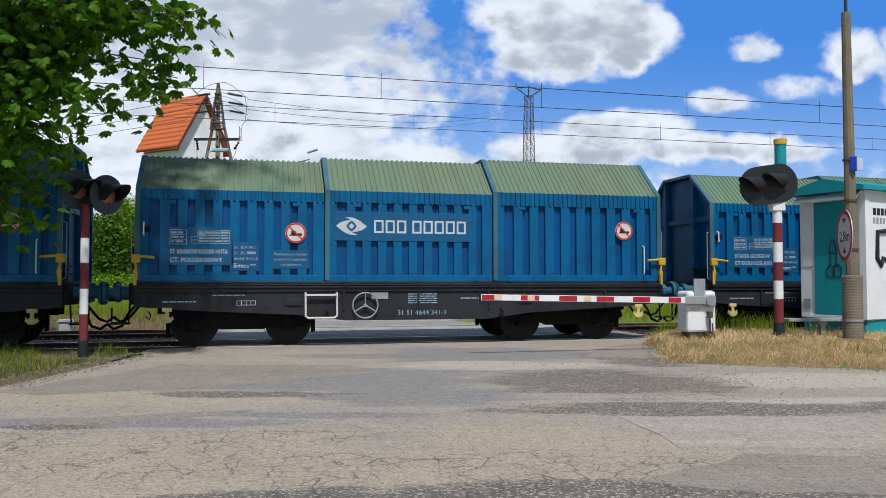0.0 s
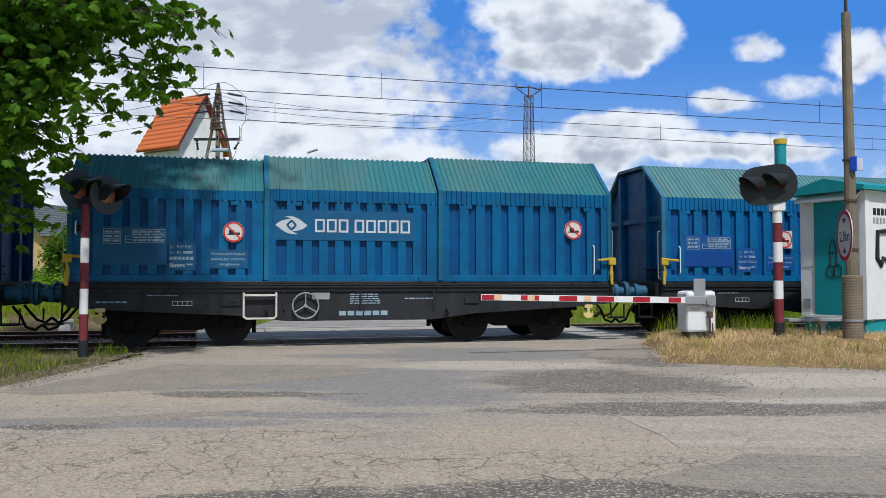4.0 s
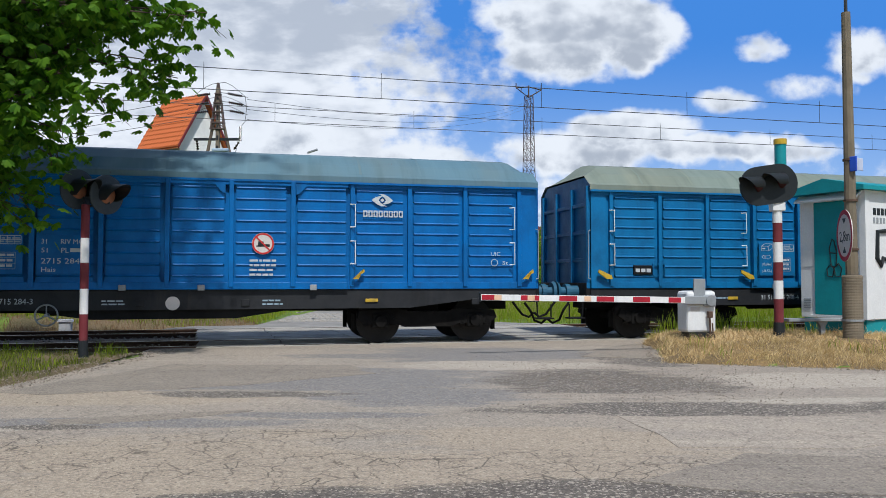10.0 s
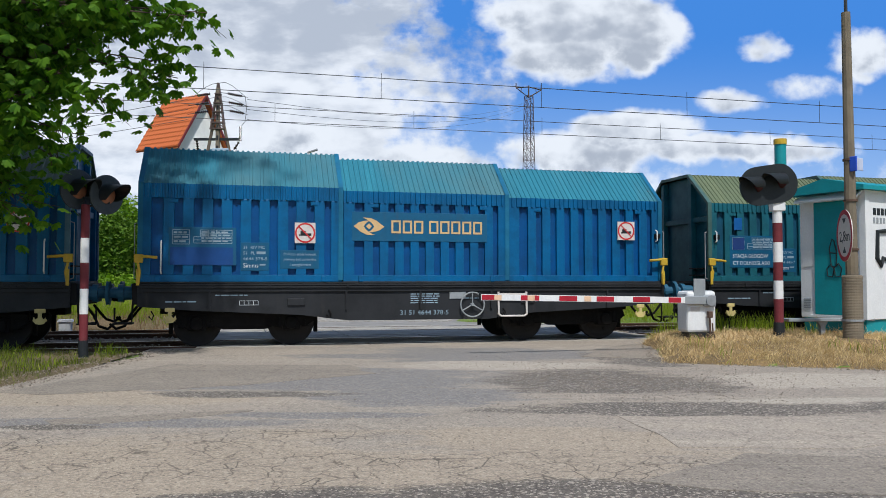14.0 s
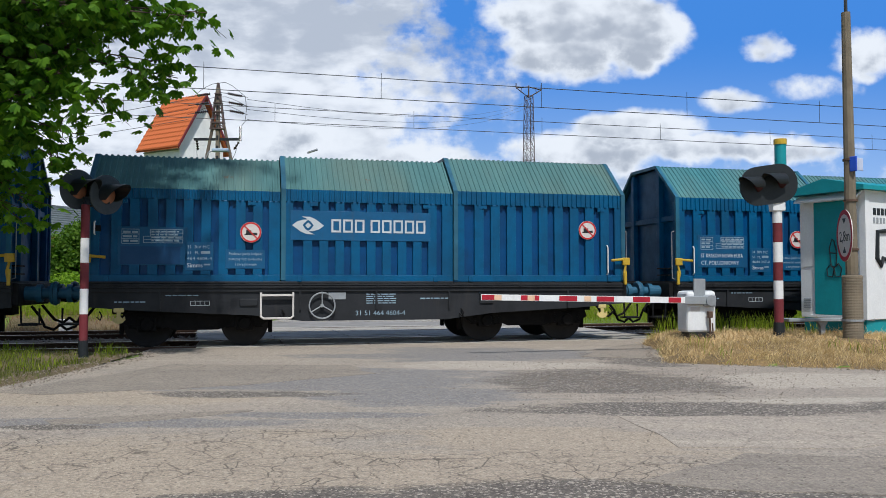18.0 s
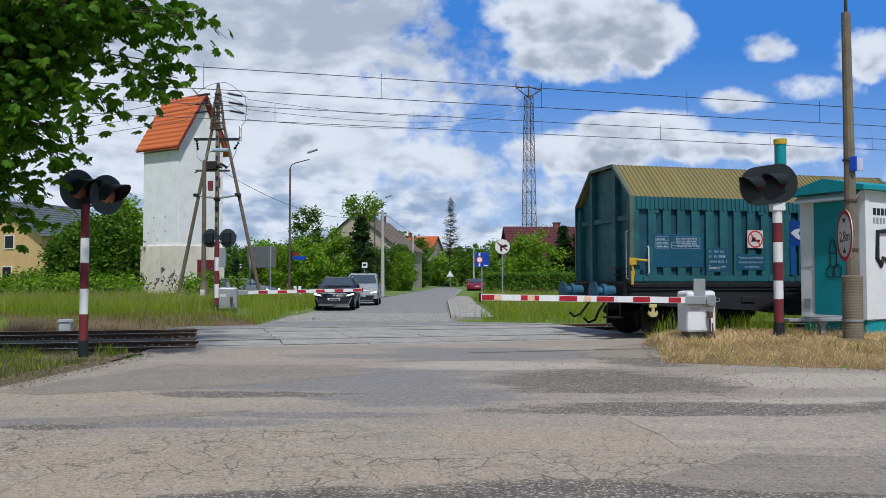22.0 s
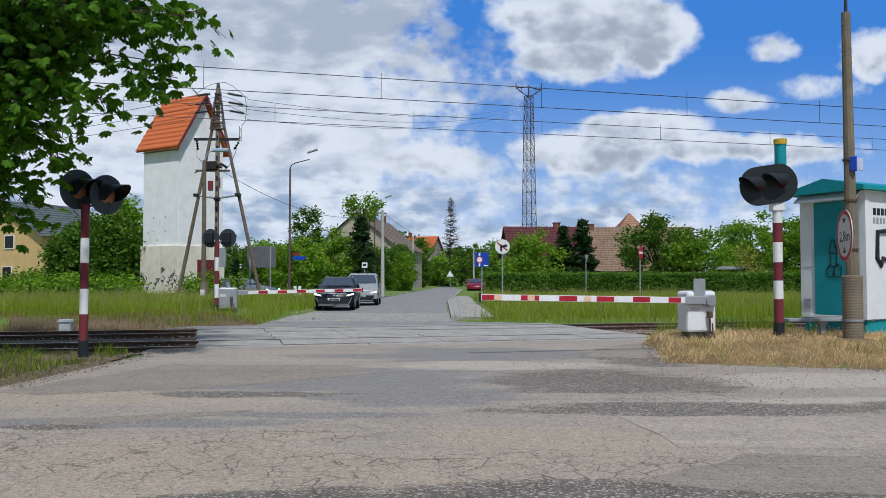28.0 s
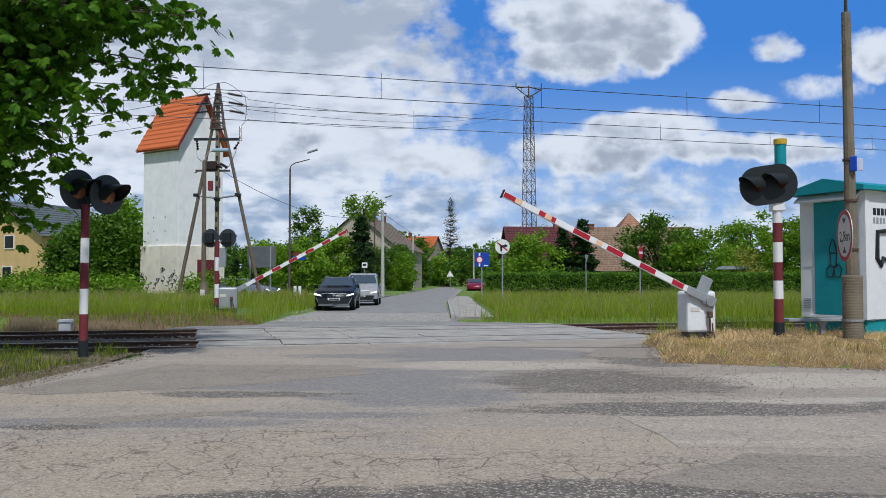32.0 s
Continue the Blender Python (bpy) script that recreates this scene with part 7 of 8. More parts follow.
ts = road_sign("no_turn_sign", 2.76, 37.0, 2.85, "round white no-turn sign with a red bar on a grey pole", MAT_BRIGHT, MAT_GREY, "disc", 0.68)
part("slash", box(B(), -0.3, 0.3, -0.02, -0.015, -0.03, 0.03, m=Matrix.Translation((0, 0, 2.85)) @ Matrix.Rotation(radians(38), 4, "Y")), MAT_RED, ts)
bm = box(B(), -0.10, -0.02, -0.025, -0.02, 2.63, 2.88, m=None)
box(bm, -0.1, 0.14, -0.025, -0.02, 2.84, 2.92)
prism(bm, [(0.1, 2.8), (0.26, 2.89), (0.1, 2.98)], -0.025, -0.02)
part("arrow", bm, MAT_DARK, ts)
road_sign("give_way_sign", 8.64, 48.0, 2.65, "grey back of a give-way sign on a pole", MAT_GREY, MAT_GREY, "down", 0.55, 55)
ne = road_sign("no_entry_sign", 9.92, 40.0, 2.67, "red no-entry sign turned aside on a grey pole", MAT_RED, MAT_GREY, "disc", 0.62, 55)
part("bar", box(B(), -0.22, 0.22, -0.02, -0.015, 2.61, 2.73), MAT_BRIGHT, ne)
dsn = thing("direction_sign", Matrix.Translation((-8.2, 36.0, 0)), "grey back of a large sign on two posts", "road sign")
part("panel", box(B(), -0.65, 0.65, -0.02, 0.0, 1.86, 2.82, 0.006), MAT_SIGNBACK, dsn)
for x in (-0.5, 0.42):
    part("post", rod(B(), (x, -0.05, 0), (x, -0.05, 2.84), 0.035), MAT_GREY, dsn)
stn = thing("street_name_sign", Matrix.Translation((-8.85, 46.95, 2.6)), "small blue street name plates on a lamp pole", "sign")
part("plate", box(B(), 0.0, 0.75, -0.02, 0.0, -0.12, 0.10), MAT_SIGNBLUE, stn)
part("plate", box(B(), 0.0, 0.4, -0.02, 0.0, 0.14, 0.34), MAT_MAROON, stn)
ps = road_sign("plate_sign", -5.9, 60.0, 2.42, "small white square sign on a grey pole", MAT_BRIGHT, MAT_GREY, 1.0, 0.42)
part("pictogram", box(B(), -0.13, 0.13, -0.02, -0.013, 2.36, 2.52), MAT_DARK, ps)
road_sign("warning_sign", 0.9, 100.0, 2.0, "distant triangular road sign", MAT_BRIGHT, MAT_GREY, "triangle", 0.9)
for x in (-7.2, -6.98):
    w = thing("bollard", Matrix.Translation((x * 1.0, 41.0 + x * 0.3, 0)), "white roadside marker post", "post", "marker posts")
    part("post_body", box(B(), -0.07, 0.07, -0.05, 0.05, 0, 1.0, 0.02), MAT_WHITE, w)


# ---- cars ----
def car(x, y, turn, body, label, L=4.4, W=1.79, H=1.45, hatch=False, van=False, front=True):
    w = thing("car", Matrix.Translation((x, y, 0)) @ Matrix.Rotation(radians(turn), 4, "Z"), label, "car", "cars")
    # local: the front faces -y
    zb = 0.2
    if van:
        side = [(0, 0.35), (0.0, 0.72), (0.25, 0.95), (1.0, 1.08), (1.75, 1.58), (2.4, 1.66), (3.6, 1.62), (4.1, 1.1), (L, 1.0), (L, 0.35)]
    else:
        side = [(0, 0.35), (0.0, 0.66), (0.3, 0.86), (1.25, 0.98), (2.05, 1.40), (2.6, H), (3.3, 1.40), (4.05, 0.98), (L, 0.92), (L, 0.35)]
    bm = B()
    rows = []
    for f_, ins in ((-1, 0.0), (-0.92, 0.0), (0.92, 0.0), (1, 0.0)):
        row = []
        for a, b in side:
            tuck = 0.0 if b < 1.0 else 0.16 * (b - 1.0) / (H - 1.0)
            pull = 0.03 if abs(f_) == 1 and 0.4 < b else 0.0
            row.append((f_ * (W / 2 - tuck), a + (0.08 if abs(f_) == 1 and a == 0 else 0.0), b - pull))
        rows.append(row)
    vs = sheet(bm, rows)
    bm.faces.new(vs[0])
    bm.faces.new(vs[-1][::-1])
    bmesh.ops.recalc_face_normals(bm, faces=bm.faces[:])
    bmesh.ops.bevel(bm, geom=bm.edges[:], offset=0.03, segments=2, affect="EDGES")
    bd = part("body", bm, MAT_CAR, w, color=body, smoothed=True)
    part("underbody", box(B(), -W / 2 + 0.08, W / 2 - 0.08, 0.15, L - 0.15, 0.18, 0.4, 0.03), MAT_TYRE, w)
    # windscreen and side windows, just proud of the skin
    i0, i1 = (3, 4)
    (a0, b0), (a1, b1) = side[i0], side[i1]
    ww0, ww1 = W / 2 - 0.1, W / 2 - 0.24
    bm = B()
    o = -0.018
    def lerp_(t):
        return a0 + (a1 - a0) * t, b0 + (b1 - b0) * t
    (p0, q0), (p1, q1) = lerp_(0.12), lerp_(0.93)
    sheet(bm, [[(-ww0, p0 + o, q0 - o), (0, p0 + o - 0.04, q0 - o), (ww0, p0 + o, q0 - o)], [(-ww1, p1 + o, q1 - o), (0, p1 + o - 0.04, q1 - o), (ww1, p1 + o, q1 - o)]])
    part("windscreen", bm, MAT_SCREEN, w)
    bm = B()
    (a0, b0), (a1, b1) = side[-3], side[-4]
    sheet(bm, [[(-ww0, a0 - 0.02 + 0.04, b0 + 0.1), (ww0, a0 + 0.02, b0 + 0.1)], [(-ww1, a1 + 0.1, b1 - 0.03), (ww1, a1 + 0.1, b1 - 0.03)]])
    part("rear_window", bm, MAT_GLASS, w)
    for s in (-1, 1):
        part("roof_rail", tube(B(), [(s * (W / 2 - 0.22), 2.2, H - 0.06), (s * (W / 2 - 0.24), 2.6, H + 0.015), (s * (W / 2 - 0.24), 3.2, H - 0.015)], 0.014, 5), MAT_GREY, w)
        bm = B()
        xa, xb = s * (W / 2 + 0.004), s * (W / 2 - 0.13)
        y0, y1, y2, y3 = (1.35, 3.95, 3.35, 2.0) if van else (1.5, 3.85, 3.3, 2.15)
        zt_ = 1.52 if van else 1.34
        f = [bm.verts.new(p) for p in ((xa, y0, 1.02), (xa, y1, 1.02), (xb, y2, zt_), (xb, y3, zt_))]
        bm.faces.new(f)
        part("side_window", bm, MAT_GLASS, w)
        part("mirror", box(B(), min(s * (W / 2 + 0.02), s * (W / 2 + 0.2)), max(s * (W / 2 + 0.02), s * (W / 2 + 0.15)), 1.45, 1.55, 0.95, 1.1, 0.03), MAT_CAR, w, color=body)
        for yy in (0.85, L - 0.85):
            wh = part("wheel", rod(B(), (-0.1, 0, 0), (0.1, 0, 0), 0.32, n=28), MAT_TYRE, w, at=(s * (W / 2 - 0.09), yy, 0.32))
            part("rim", rod(B(), (s * 0.1, 0, 0), (s * 0.112, 0, 0), 0.21, n=20), MAT_GREY, wh)
        hl = B()
        prism(hl, [(s * 0.52, 0.62), (s * 0.84, 0.68), (s * 0.82, 0.75), (s * 0.56, 0.67)] if s > 0 else [(-0.52, 0.62), (-0.56, 0.67), (-0.82, 0.75), (-0.84, 0.68)], -0.02, 0.12)
        part("headlight" if front else "tail_light", hl, MAT_HEAD if front else MAT_RED, w, at=None if front else Matrix.Translation((0, L, 0.2)) @ Matrix.Rotation(math.pi, 4, "Z"))
    if front:
        part("grille", prism(B(), [(-0.72, 0.52), (-0.6, 0.30), (0.6, 0.30), (0.72, 0.52)], -0.02, 0.06), MAT_DARK, w)
        bm = B()
        tube(bm, [(-0.76, -0.03, 0.56), (-0.62, -0.035, 0.28), (0.62, -0.035, 0.28), (0.76, -0.03, 0.56)], 0.014, 5)
        part("grille_trim", bm, MAT_GREY, w)
        part("bonnet_line", tube(B(), [(-0.62, 0.02, 0.70), (-0.3, -0.012, 0.735), (0.3, -0.012, 0.735), (0.62, 0.02, 0.70)], 0.012, 5), MAT_GREY, w)
        part("badge", rod(B(), (0, -0.03, 0.66), (0, -0.015, 0.66), 0.05, n=14), MAT_GREY, w)
        part("bumper_lip", box(B(), -0.66, 0.66, -0.03, 0.05, 0.22, 0.26, 0.01), MAT_GREY, w)
        part("wiper", tube(B(), [(-0.5, 1.30, 1.06), (0.1, 1.34, 1.09), (0.5, 1.31, 1.06)], 0.012, 5), MAT_DARK, w)
        part("number_plate", box(B(), -0.26, 0.26, -0.04, -0.025, 0.44, 0.54, 0.004), MAT_BRIGHT, w)
        part("plate_bars", box(B(), -0.2, 0.22, -0.043, -0.039, 0.46, 0.52), MAT_SIGNALGREY, w)
    else:
        part("number_plate", box(B(), -0.26, 0.26, L + 0.02, L + 0.03, 0.62, 0.72, 0.004), MAT_BRIGHT, w)
    return w


MAT_CAR = paint("car_lacquer", (1, 1, 1), 0.25, own=True, vary=0.05, dirt_amount=0.0, bump=0.0, gloss=0.25)
MAT_HEAD = Nodes("headlight_lit")
MAT_HEAD.bsdf.inputs["Emission Color"].default_value = rgb(1.0, 0.95, 0.9)
MAT_HEAD.bsdf.inputs["Emission Strength"].default_value = 1.6
MAT_HEAD = MAT_HEAD.done(rgb(0.8, 0.8, 0.8), 0.2)
car(-4.62, 33.8, 2.0, (0.006, 0.008, 0.012), "black hatchback car waiting with its headlights on", W=1.64)
car(-4.2, 40.5, 2.0, (0.27, 0.28, 0.28), "silver estate car waiting behind the black one", van=True, H=1.66, W=1.75, L=4.3)
car(3.5, 84.0, 0.0, (0.16, 0.012, 0.025), "dark red car parked by the road", front=False)
car(-10.7, 50.5, 75.0, (0.12, 0.15, 0.19), "grey-blue parked car half hidden by grass", H=1.38)


# ---- houses ----
MAT_WEED_RED = leafy("red_weed", (0.24, 0.12, 0.07), (0.36, 0.27, 0.14), 0.2, (1.15, 1.0, 0.7))
MAT_YELLOWWALL = paint("yellow_render", (0.62, 0.42, 0.19), 0.9, vary=0.1, dirt_amount=0.2)
MAT_TILE_GREY = paint("grey_tile", (0.10, 0.12, 0.12), 0.7, vary=0.25)
MAT_TILE_RED = paint("maroon_tile", (0.10, 0.025, 0.028), 0.6, vary=0.25)
MAT_TILE_TAN = paint("tan_tile", (0.24, 0.16, 0.105), 0.85, vary=0.3, dirt=(0.17, 0.12, 0.08))
MAT_TILE_BROWN = paint("brown_tile", (0.21, 0.16, 0.12), 0.9, vary=0.3)
MAT_BRICK = paint("chimney_brick", (0.22, 0.09, 0.06), 0.9, vary=0.3)
MAT_WALL_OLD = paint("old_render", (0.42, 0.36, 0.28), 0.9, vary=0.2)


def bm_closed(rings):
    bm = B()
    sheet(bm, rings)
    bmesh.ops.remove_doubles(bm, verts=bm.verts[:], dist=0.0005)
    bmesh.ops.recalc_face_normals(bm, faces=bm.faces[:])
    return bm


def house(x, y, turn, W, D, eave, ridge, wall, roof, label, rows=12, cols=0, over=0.4, chimneys=(), windows=(), hip=False):
    """A pitched house: ridge along its own x. Tile courses are real steps on the slope towards the road."""
    w = thing("house", Matrix.Translation((x, y, 0)) @ Matrix.Rotation(radians(turn), 4, "Z"), label, "house", "village houses")
    part("wall", box(B(), 0, W, 0, D, -0.2, eave), wall, w)
    if hip:
        rings = []
        for k in range(rows):
            for t, dz in ((k / rows, 0.06), ((k + 1) / rows, 0.0)):
                h, z = (W / 2 + over) * (1 - t), eave + (ridge - eave) * t + dz
                rings.append([(W / 2 + a * h, D / 2 + b * h, z) for a, b in ((-1, -1), (1, -1), (1, 1), (-1, 1), (-1, -1))])
        part("roof_slope", bm_closed(rings), roof, w)
    else:
        part("gable", prism(B(), [(0, eave), (D, eave), (D / 2, ridge - 0.1)], 0, W, "x"), wall, w)
    for s in (() if hip else (0, 1)):
        y0 = -over if not s else D + over
        y1 = D / 2
        zo = eave - (ridge - eave) * over / (D / 2)
        bm = B()
        courses = []
        for k in range(rows):
            a, b = k / rows, (k + 1) / rows
            ya, yb = y0 + (y1 - y0) * a, y0 + (y1 - y0) * b
            za, zb = zo + (ridge - zo) * a, zo + (ridge - zo) * b
            n = cols or 1
            xs = [-over + (W + 2 * over) * i / (n * 2) for i in range(n * 2 + 1)]
            r0 = [(v, ya, za + 0.07 + (0.05 if cols and i % 2 else 0)) for i, v in enumerate(xs)]
            r1 = [(v, yb, zb + 0.02 + (0.05 if cols and i % 2 else 0)) for i, v in enumerate(xs)]
            courses += [r0, r1]
        sheet(bm, courses)
        bmesh.ops.recalc_face_normals(bm, faces=bm.faces[:])
        part("roof_slope", bm, roof, w)
    for cx, cz in chimneys:
        ch = part("chimney", box(B(), cx - 0.3, cx + 0.3, D / 2 - 0.3, D / 2 + 0.3, ridge - 0.8, ridge + cz, 0.02), MAT_BRICK, w)
        part("chimney_cap", box(B(), cx - 0.36, cx + 0.36, D / 2 - 0.36, D / 2 + 0.36, ridge + cz, ridge + cz + 0.1), MAT_BRICK, ch)
    for face_, u, v, ww, hh in windows:
        if face_ == "h":      # on the gable wall at the near end of x
            fr = part("window", box(B(), -0.05, 0, u, u + ww, v, v + hh), MAT_WHITE, w)
            part("pane", box(B(), -0.06, -0.05, u + 0.08, u + ww - 0.08, v + 0.08, v + hh - 0.08), MAT_GLASS, fr)
        elif face_ == "g":      # on the gable wall at the far end of x
            fr = part("window", box(B(), W, W + 0.05, u, u + ww, v, v + hh), MAT_WHITE, w)
            part("pane", box(B(), W + 0.05, W + 0.06, u + 0.08, u + ww - 0.08, v + 0.08, v + hh - 0.08), MAT_GLASS, fr)
        else:
            fr = part("window", box(B(), u, u + ww, -0.05, 0, v, v + hh), MAT_WHITE, w)
            part("pane", box(B(), u + 0.08, u + ww - 0.08, -0.06, -0.05, v + 0.08, v + hh - 0.08), MAT_GLASS, fr)
    return w


house(-27.7, 55.0, 62, 6.0, 9, 4.5, 7.0, MAT_YELLOWWALL, MAT_TILE_GREY, "yellow house with a dark grey tiled roof", 14, 0, windows=(("h", 3.0, 3.5, 1.1, 1.0), ("h", 3.2, 1.3, 1.1, 1.0), ("f", 2.0, 2.9, 1.2, 1.0)))
house(6.5, 74, 3, 7.1, 8, 3.6, 6.5, MAT_WALL_OLD, MAT_TILE_RED, "house with a maroon metal tile roof behind bushes", 12, 26, chimneys=((4.9, 0.35),))
house(13.4, 72, -4, 9.5, 8, 2.4, 6.3, MAT_WALL_OLD, MAT_TILE_TAN, "low house with a weathered tan tiled roof", 20, 30, chimneys=((0.4, 0.25),))
house(18.75, 86, 4, 4.0, 4.0, 5.6, 8.75, MAT_WALL_OLD, paint("faded_red_tile", (0.36, 0.19, 0.12), 0.85, vary=0.3), "far house with a steep hipped reddish roof", 12, 12, hip=True)
house(-5.95, 99.3, 82, 20, 10, 5.6, 9.8, MAT_WALL_OLD, MAT_TILE_BROWN, "large old house with a steep brown roof", 18, 0, chimneys=((5.0, 0.6), (16.0, 0.7)))
house(-10.2, 168, -18, 8, 8, 7.6, 10.6, MAT_WALL_OLD, MAT_TILE, "far house with a red tiled roof", 10, 0, chimneys=((2, 0.7),))


# ---- plants ----
def leaf_cards(rs, centres, spread, count, size, flat=0.6):
    """Small folded leaves strewn round a set of clump centres."""
    c = centres[rs.randint(0, len(centres), count)]
    p = c + rs.normal(0, 1, (count, 3)) * np.asarray(spread)
    a = rs.normal(0, 1, (count, 3))
    a[:, 2] *= flat
    a /= np.linalg.norm(a, axis=1)[:, None]
    b = rs.normal(0, 1, (count, 3))
    b -= a * (a * b).sum(1)[:, None]
    b /= np.linalg.norm(b, axis=1)[:, None]
    s = size * rs.uniform(0.6, 1.3, (count, 1))
    v = np.stack([p - a * s, p + b * s * 0.55, p + a * s, p - b * s * 0.55], 1).reshape(-1, 3)
    i = np.arange(count)[:, None] * 4
    return v, (i + np.array([[0, 1, 2, 3]]))


def fast_mesh(name, v, f, material, parent=None, label=""):
    me = bpy.data.meshes.new(name)
    k = f.shape[1]
    me.vertices.add(len(v))
    me.vertices.foreach_set("co", np.asarray(v, dtype=np.float32).ravel())
    me.loops.add(f.size)
    me.loops.foreach_set("vertex_index", f.astype(np.int32).ravel())
    me.polygons.add(len(f))
    me.polygons.foreach_set("loop_start", np.arange(0, f.size, k, dtype=np.int32))
    me.update(calc_edges=True)
    me.validate()
    me.materials.append(material)
    ob = new(name, me)
    ob.parent = parent
    if label:
        ob["label"] = label
    return ob


def crown_centres(rs, rx, ry, rz, z0, n, shell=0.55):
    """Clump centres in an uneven ellipsoid, more of them near its skin."""
    d = rs.normal(0, 1, (n, 3))
    d /= np.linalg.norm(d, axis=1)[:, None]
    r = (shell + (1 - shell) * rs.uniform(0, 1, (n, 1)) ** 0.5) * rs.uniform(0.75, 1.12, (n, 1))
    return d * r * np.array([rx, ry, rz]) + np.array([0, 0, z0])


def tree(name, x, y, h, rx, rz, mat, label, seed, leaves=5000, size=0.12, trunk=0.18, clumps=70, spread=0.28, ry=None, base=0.0, category="tree", low=0.0):
    rs = np.random.RandomState(seed)
    w = thing(name, Matrix.Translation((x, y, base)), label, category)
    z0 = h - rz
    cs = crown_centres(rs, rx, ry or rx, rz, z0, clumps)
    cs = cs[cs[:, 2] > low + 0.1]
    bm = B()
    rod(bm, (0, 0, -0.2), (0.05, 0, max(0.4, z0)), trunk, trunk * 0.6, 10)
    r = random.Random(seed)
    for k in range(9):
        c = cs[r.randrange(len(cs))]
        mid = Vector((c[0] * 0.4, c[1] * 0.4, max(0.3, z0 * 0.6 + c[2] * 0.25)))
        rod(bm, (0.03, 0, max(0.3, z0 * (0.45 + 0.05 * k))), mid, trunk * 0.4, trunk * 0.25, 6, cap=False)
        rod(bm, mid, c, trunk * 0.25, trunk * 0.06, 6, cap=False)
    part("trunk", bm, MAT_BARK, w)
    v, f = leaf_cards(rs, cs, (spread, spread, spread * 0.8), leaves, size)
    fast_mesh("crown", v, f, mat, w)
    return w


def conifer(x, y, h, r, mat, label, seed, leaves=5000, bare=False):
    rs = np.random.RandomState(seed)
    w = thing("conifer_tree", Matrix.Translation((x, y, 0)), label, "tree")
    bm = rod(B(), (0, 0, -0.2), (0, 0, h), 0.16, 0.02, 8)
    cs = []
    levels = 44 if bare else 24
    for k in range(levels):
        z = h * (0.12 + 0.86 * (k + rs.rand() - 0.5) / levels)
        rr = r * (1 - k / levels) ** 0.8 * (0.6 + 0.6 * rs.rand())
        for j in range(6 if bare else 7):
            a = rs.uniform(0, 6.28)
            tip = Vector((rr * math.cos(a), rr * math.sin(a), z - rr * 0.15 + (rs.uniform(0.1, 0.7) * rr if bare else 0)))
            rod(bm, (0, 0, z), tip, 0.06 if bare else 0.03, 0.02 if bare else 0.008, 5, cap=False)
            for t in (0.35, 0.6, 0.8, 1.0):
                cs.append((tip.x * t, tip.y * t, z + (tip.z - z) * t))
    part("trunk", bm, MAT_BARK, w)
    v, f = leaf_cards(rs, np.array(cs), (0.11, 0.11, 0.08) if not bare else (0.3, 0.3, 0.25), leaves, 0.11)
    fast_mesh("crown", v, f, mat, w)
    return w


# trees and bushes across the track
tree("bush", -19.9, 44, 4.6, 1.75, 2.5, MAT_LEAF, "large dense green bush beside the tower", 11, 15000, 0.12, clumps=130, spread=0.3, category="bush")
tree("bush", -18.4, 46, 6.0, 1.2, 3.4, MAT_LEAF_LIGHT, "tall bright green bush beside the tower", 12, 12000, 0.13, clumps=110, spread=0.35, category="bush")
tree("bush", -17.1, 42, 4.9, 1.3, 2.7, MAT_LEAF, "leafy green bush beside the tower", 13, 9000, 0.12, clumps=80, spread=0.35, category="bush")
tree("deciduous_tree", -11.9, 70, 7.9, 1.3, 2.6, MAT_LEAF, "slim birch with drooping foliage", 15, 5000, 0.12, clumps=50, spread=0.25)
tree("bush", -10.5, 58, 4.3, 2.4, 2.2, MAT_LEAF_LIGHT, "bright green roadside bush", 16, 8000, 0.12, clumps=70, category="bush")
tree("bush", -13.0, 62, 4.2, 2.6, 2.1, MAT_LEAF_LIGHT, "bright green bush behind the signs", 17, 8000, 0.12, clumps=70, category="bush")
tree("deciduous_tree", -8.6, 62, 5.2, 2.2, 2.4, MAT_LEAF_LIGHT, "light green tree by the road", 18, 8000, 0.12, clumps=70)
tree("bush", -15.5, 60, 4.0, 2.2, 2.0, MAT_LEAF, "rounded green garden hedge bush", 19, 6000, 0.12, clumps=60, category="bush")
tree("deciduous_tree", -7.0, 70, 8.8, 1.5, 1.2, MAT_LEAF_LIGHT, "tree with a thin bright crown", 20, 1700, 0.13, clumps=30)
conifer(-6.4, 62, 6.6, 1.9, MAT_LEAF_DARK, "dark green spruce by the road", 21, 9000)
conifer(1.6, 162, 18.3, 3.3, MAT_NEEDLE_DEAD, "tall half-bare spruce by the bend", 22, 3000, True)
conifer(-14.6, 56, 2.8, 0.5, MAT_LEAF_DARK, "small dark green garden conifer", 23, 1500)
tree("bush", -5.2, 91, 5.3, 2.3, 2.8, MAT_LEAF, "green garden bush by the road", 24, 12000, 0.13, clumps=100, category="bush")
tree("bush", -4.3, 86, 4.4, 1.1, 2.3, MAT_LEAF_LIGHT, "small green bush by the road", 25, 8000, 0.12, clumps=70, category="bush")
tree("bush", -7.6, 86, 4.6, 1.8, 2.4, MAT_LEAF, "green bush in front of the old house", 45, 9000, 0.13, clumps=70, category="bush")
tree("bush", -3.3, 122, 5.0, 1.3, 2.6, MAT_LEAF, "green bush beside the old house", 47, 8000, 0.14, clumps=70, category="bush")
tree("bush", -4.6, 136, 6.0, 2.2, 3.1, MAT_LEAF_BROWN, "bronze-leafed bush beside the old house", 48, 9000, 0.16, clumps=70, category="bush")
tree("bush", -1.5, 153, 6.2, 2.9, 3.2, MAT_LEAF_LIGHT, "round green bush at the bend", 46, 8000, 0.16, clumps=70, category="bush")
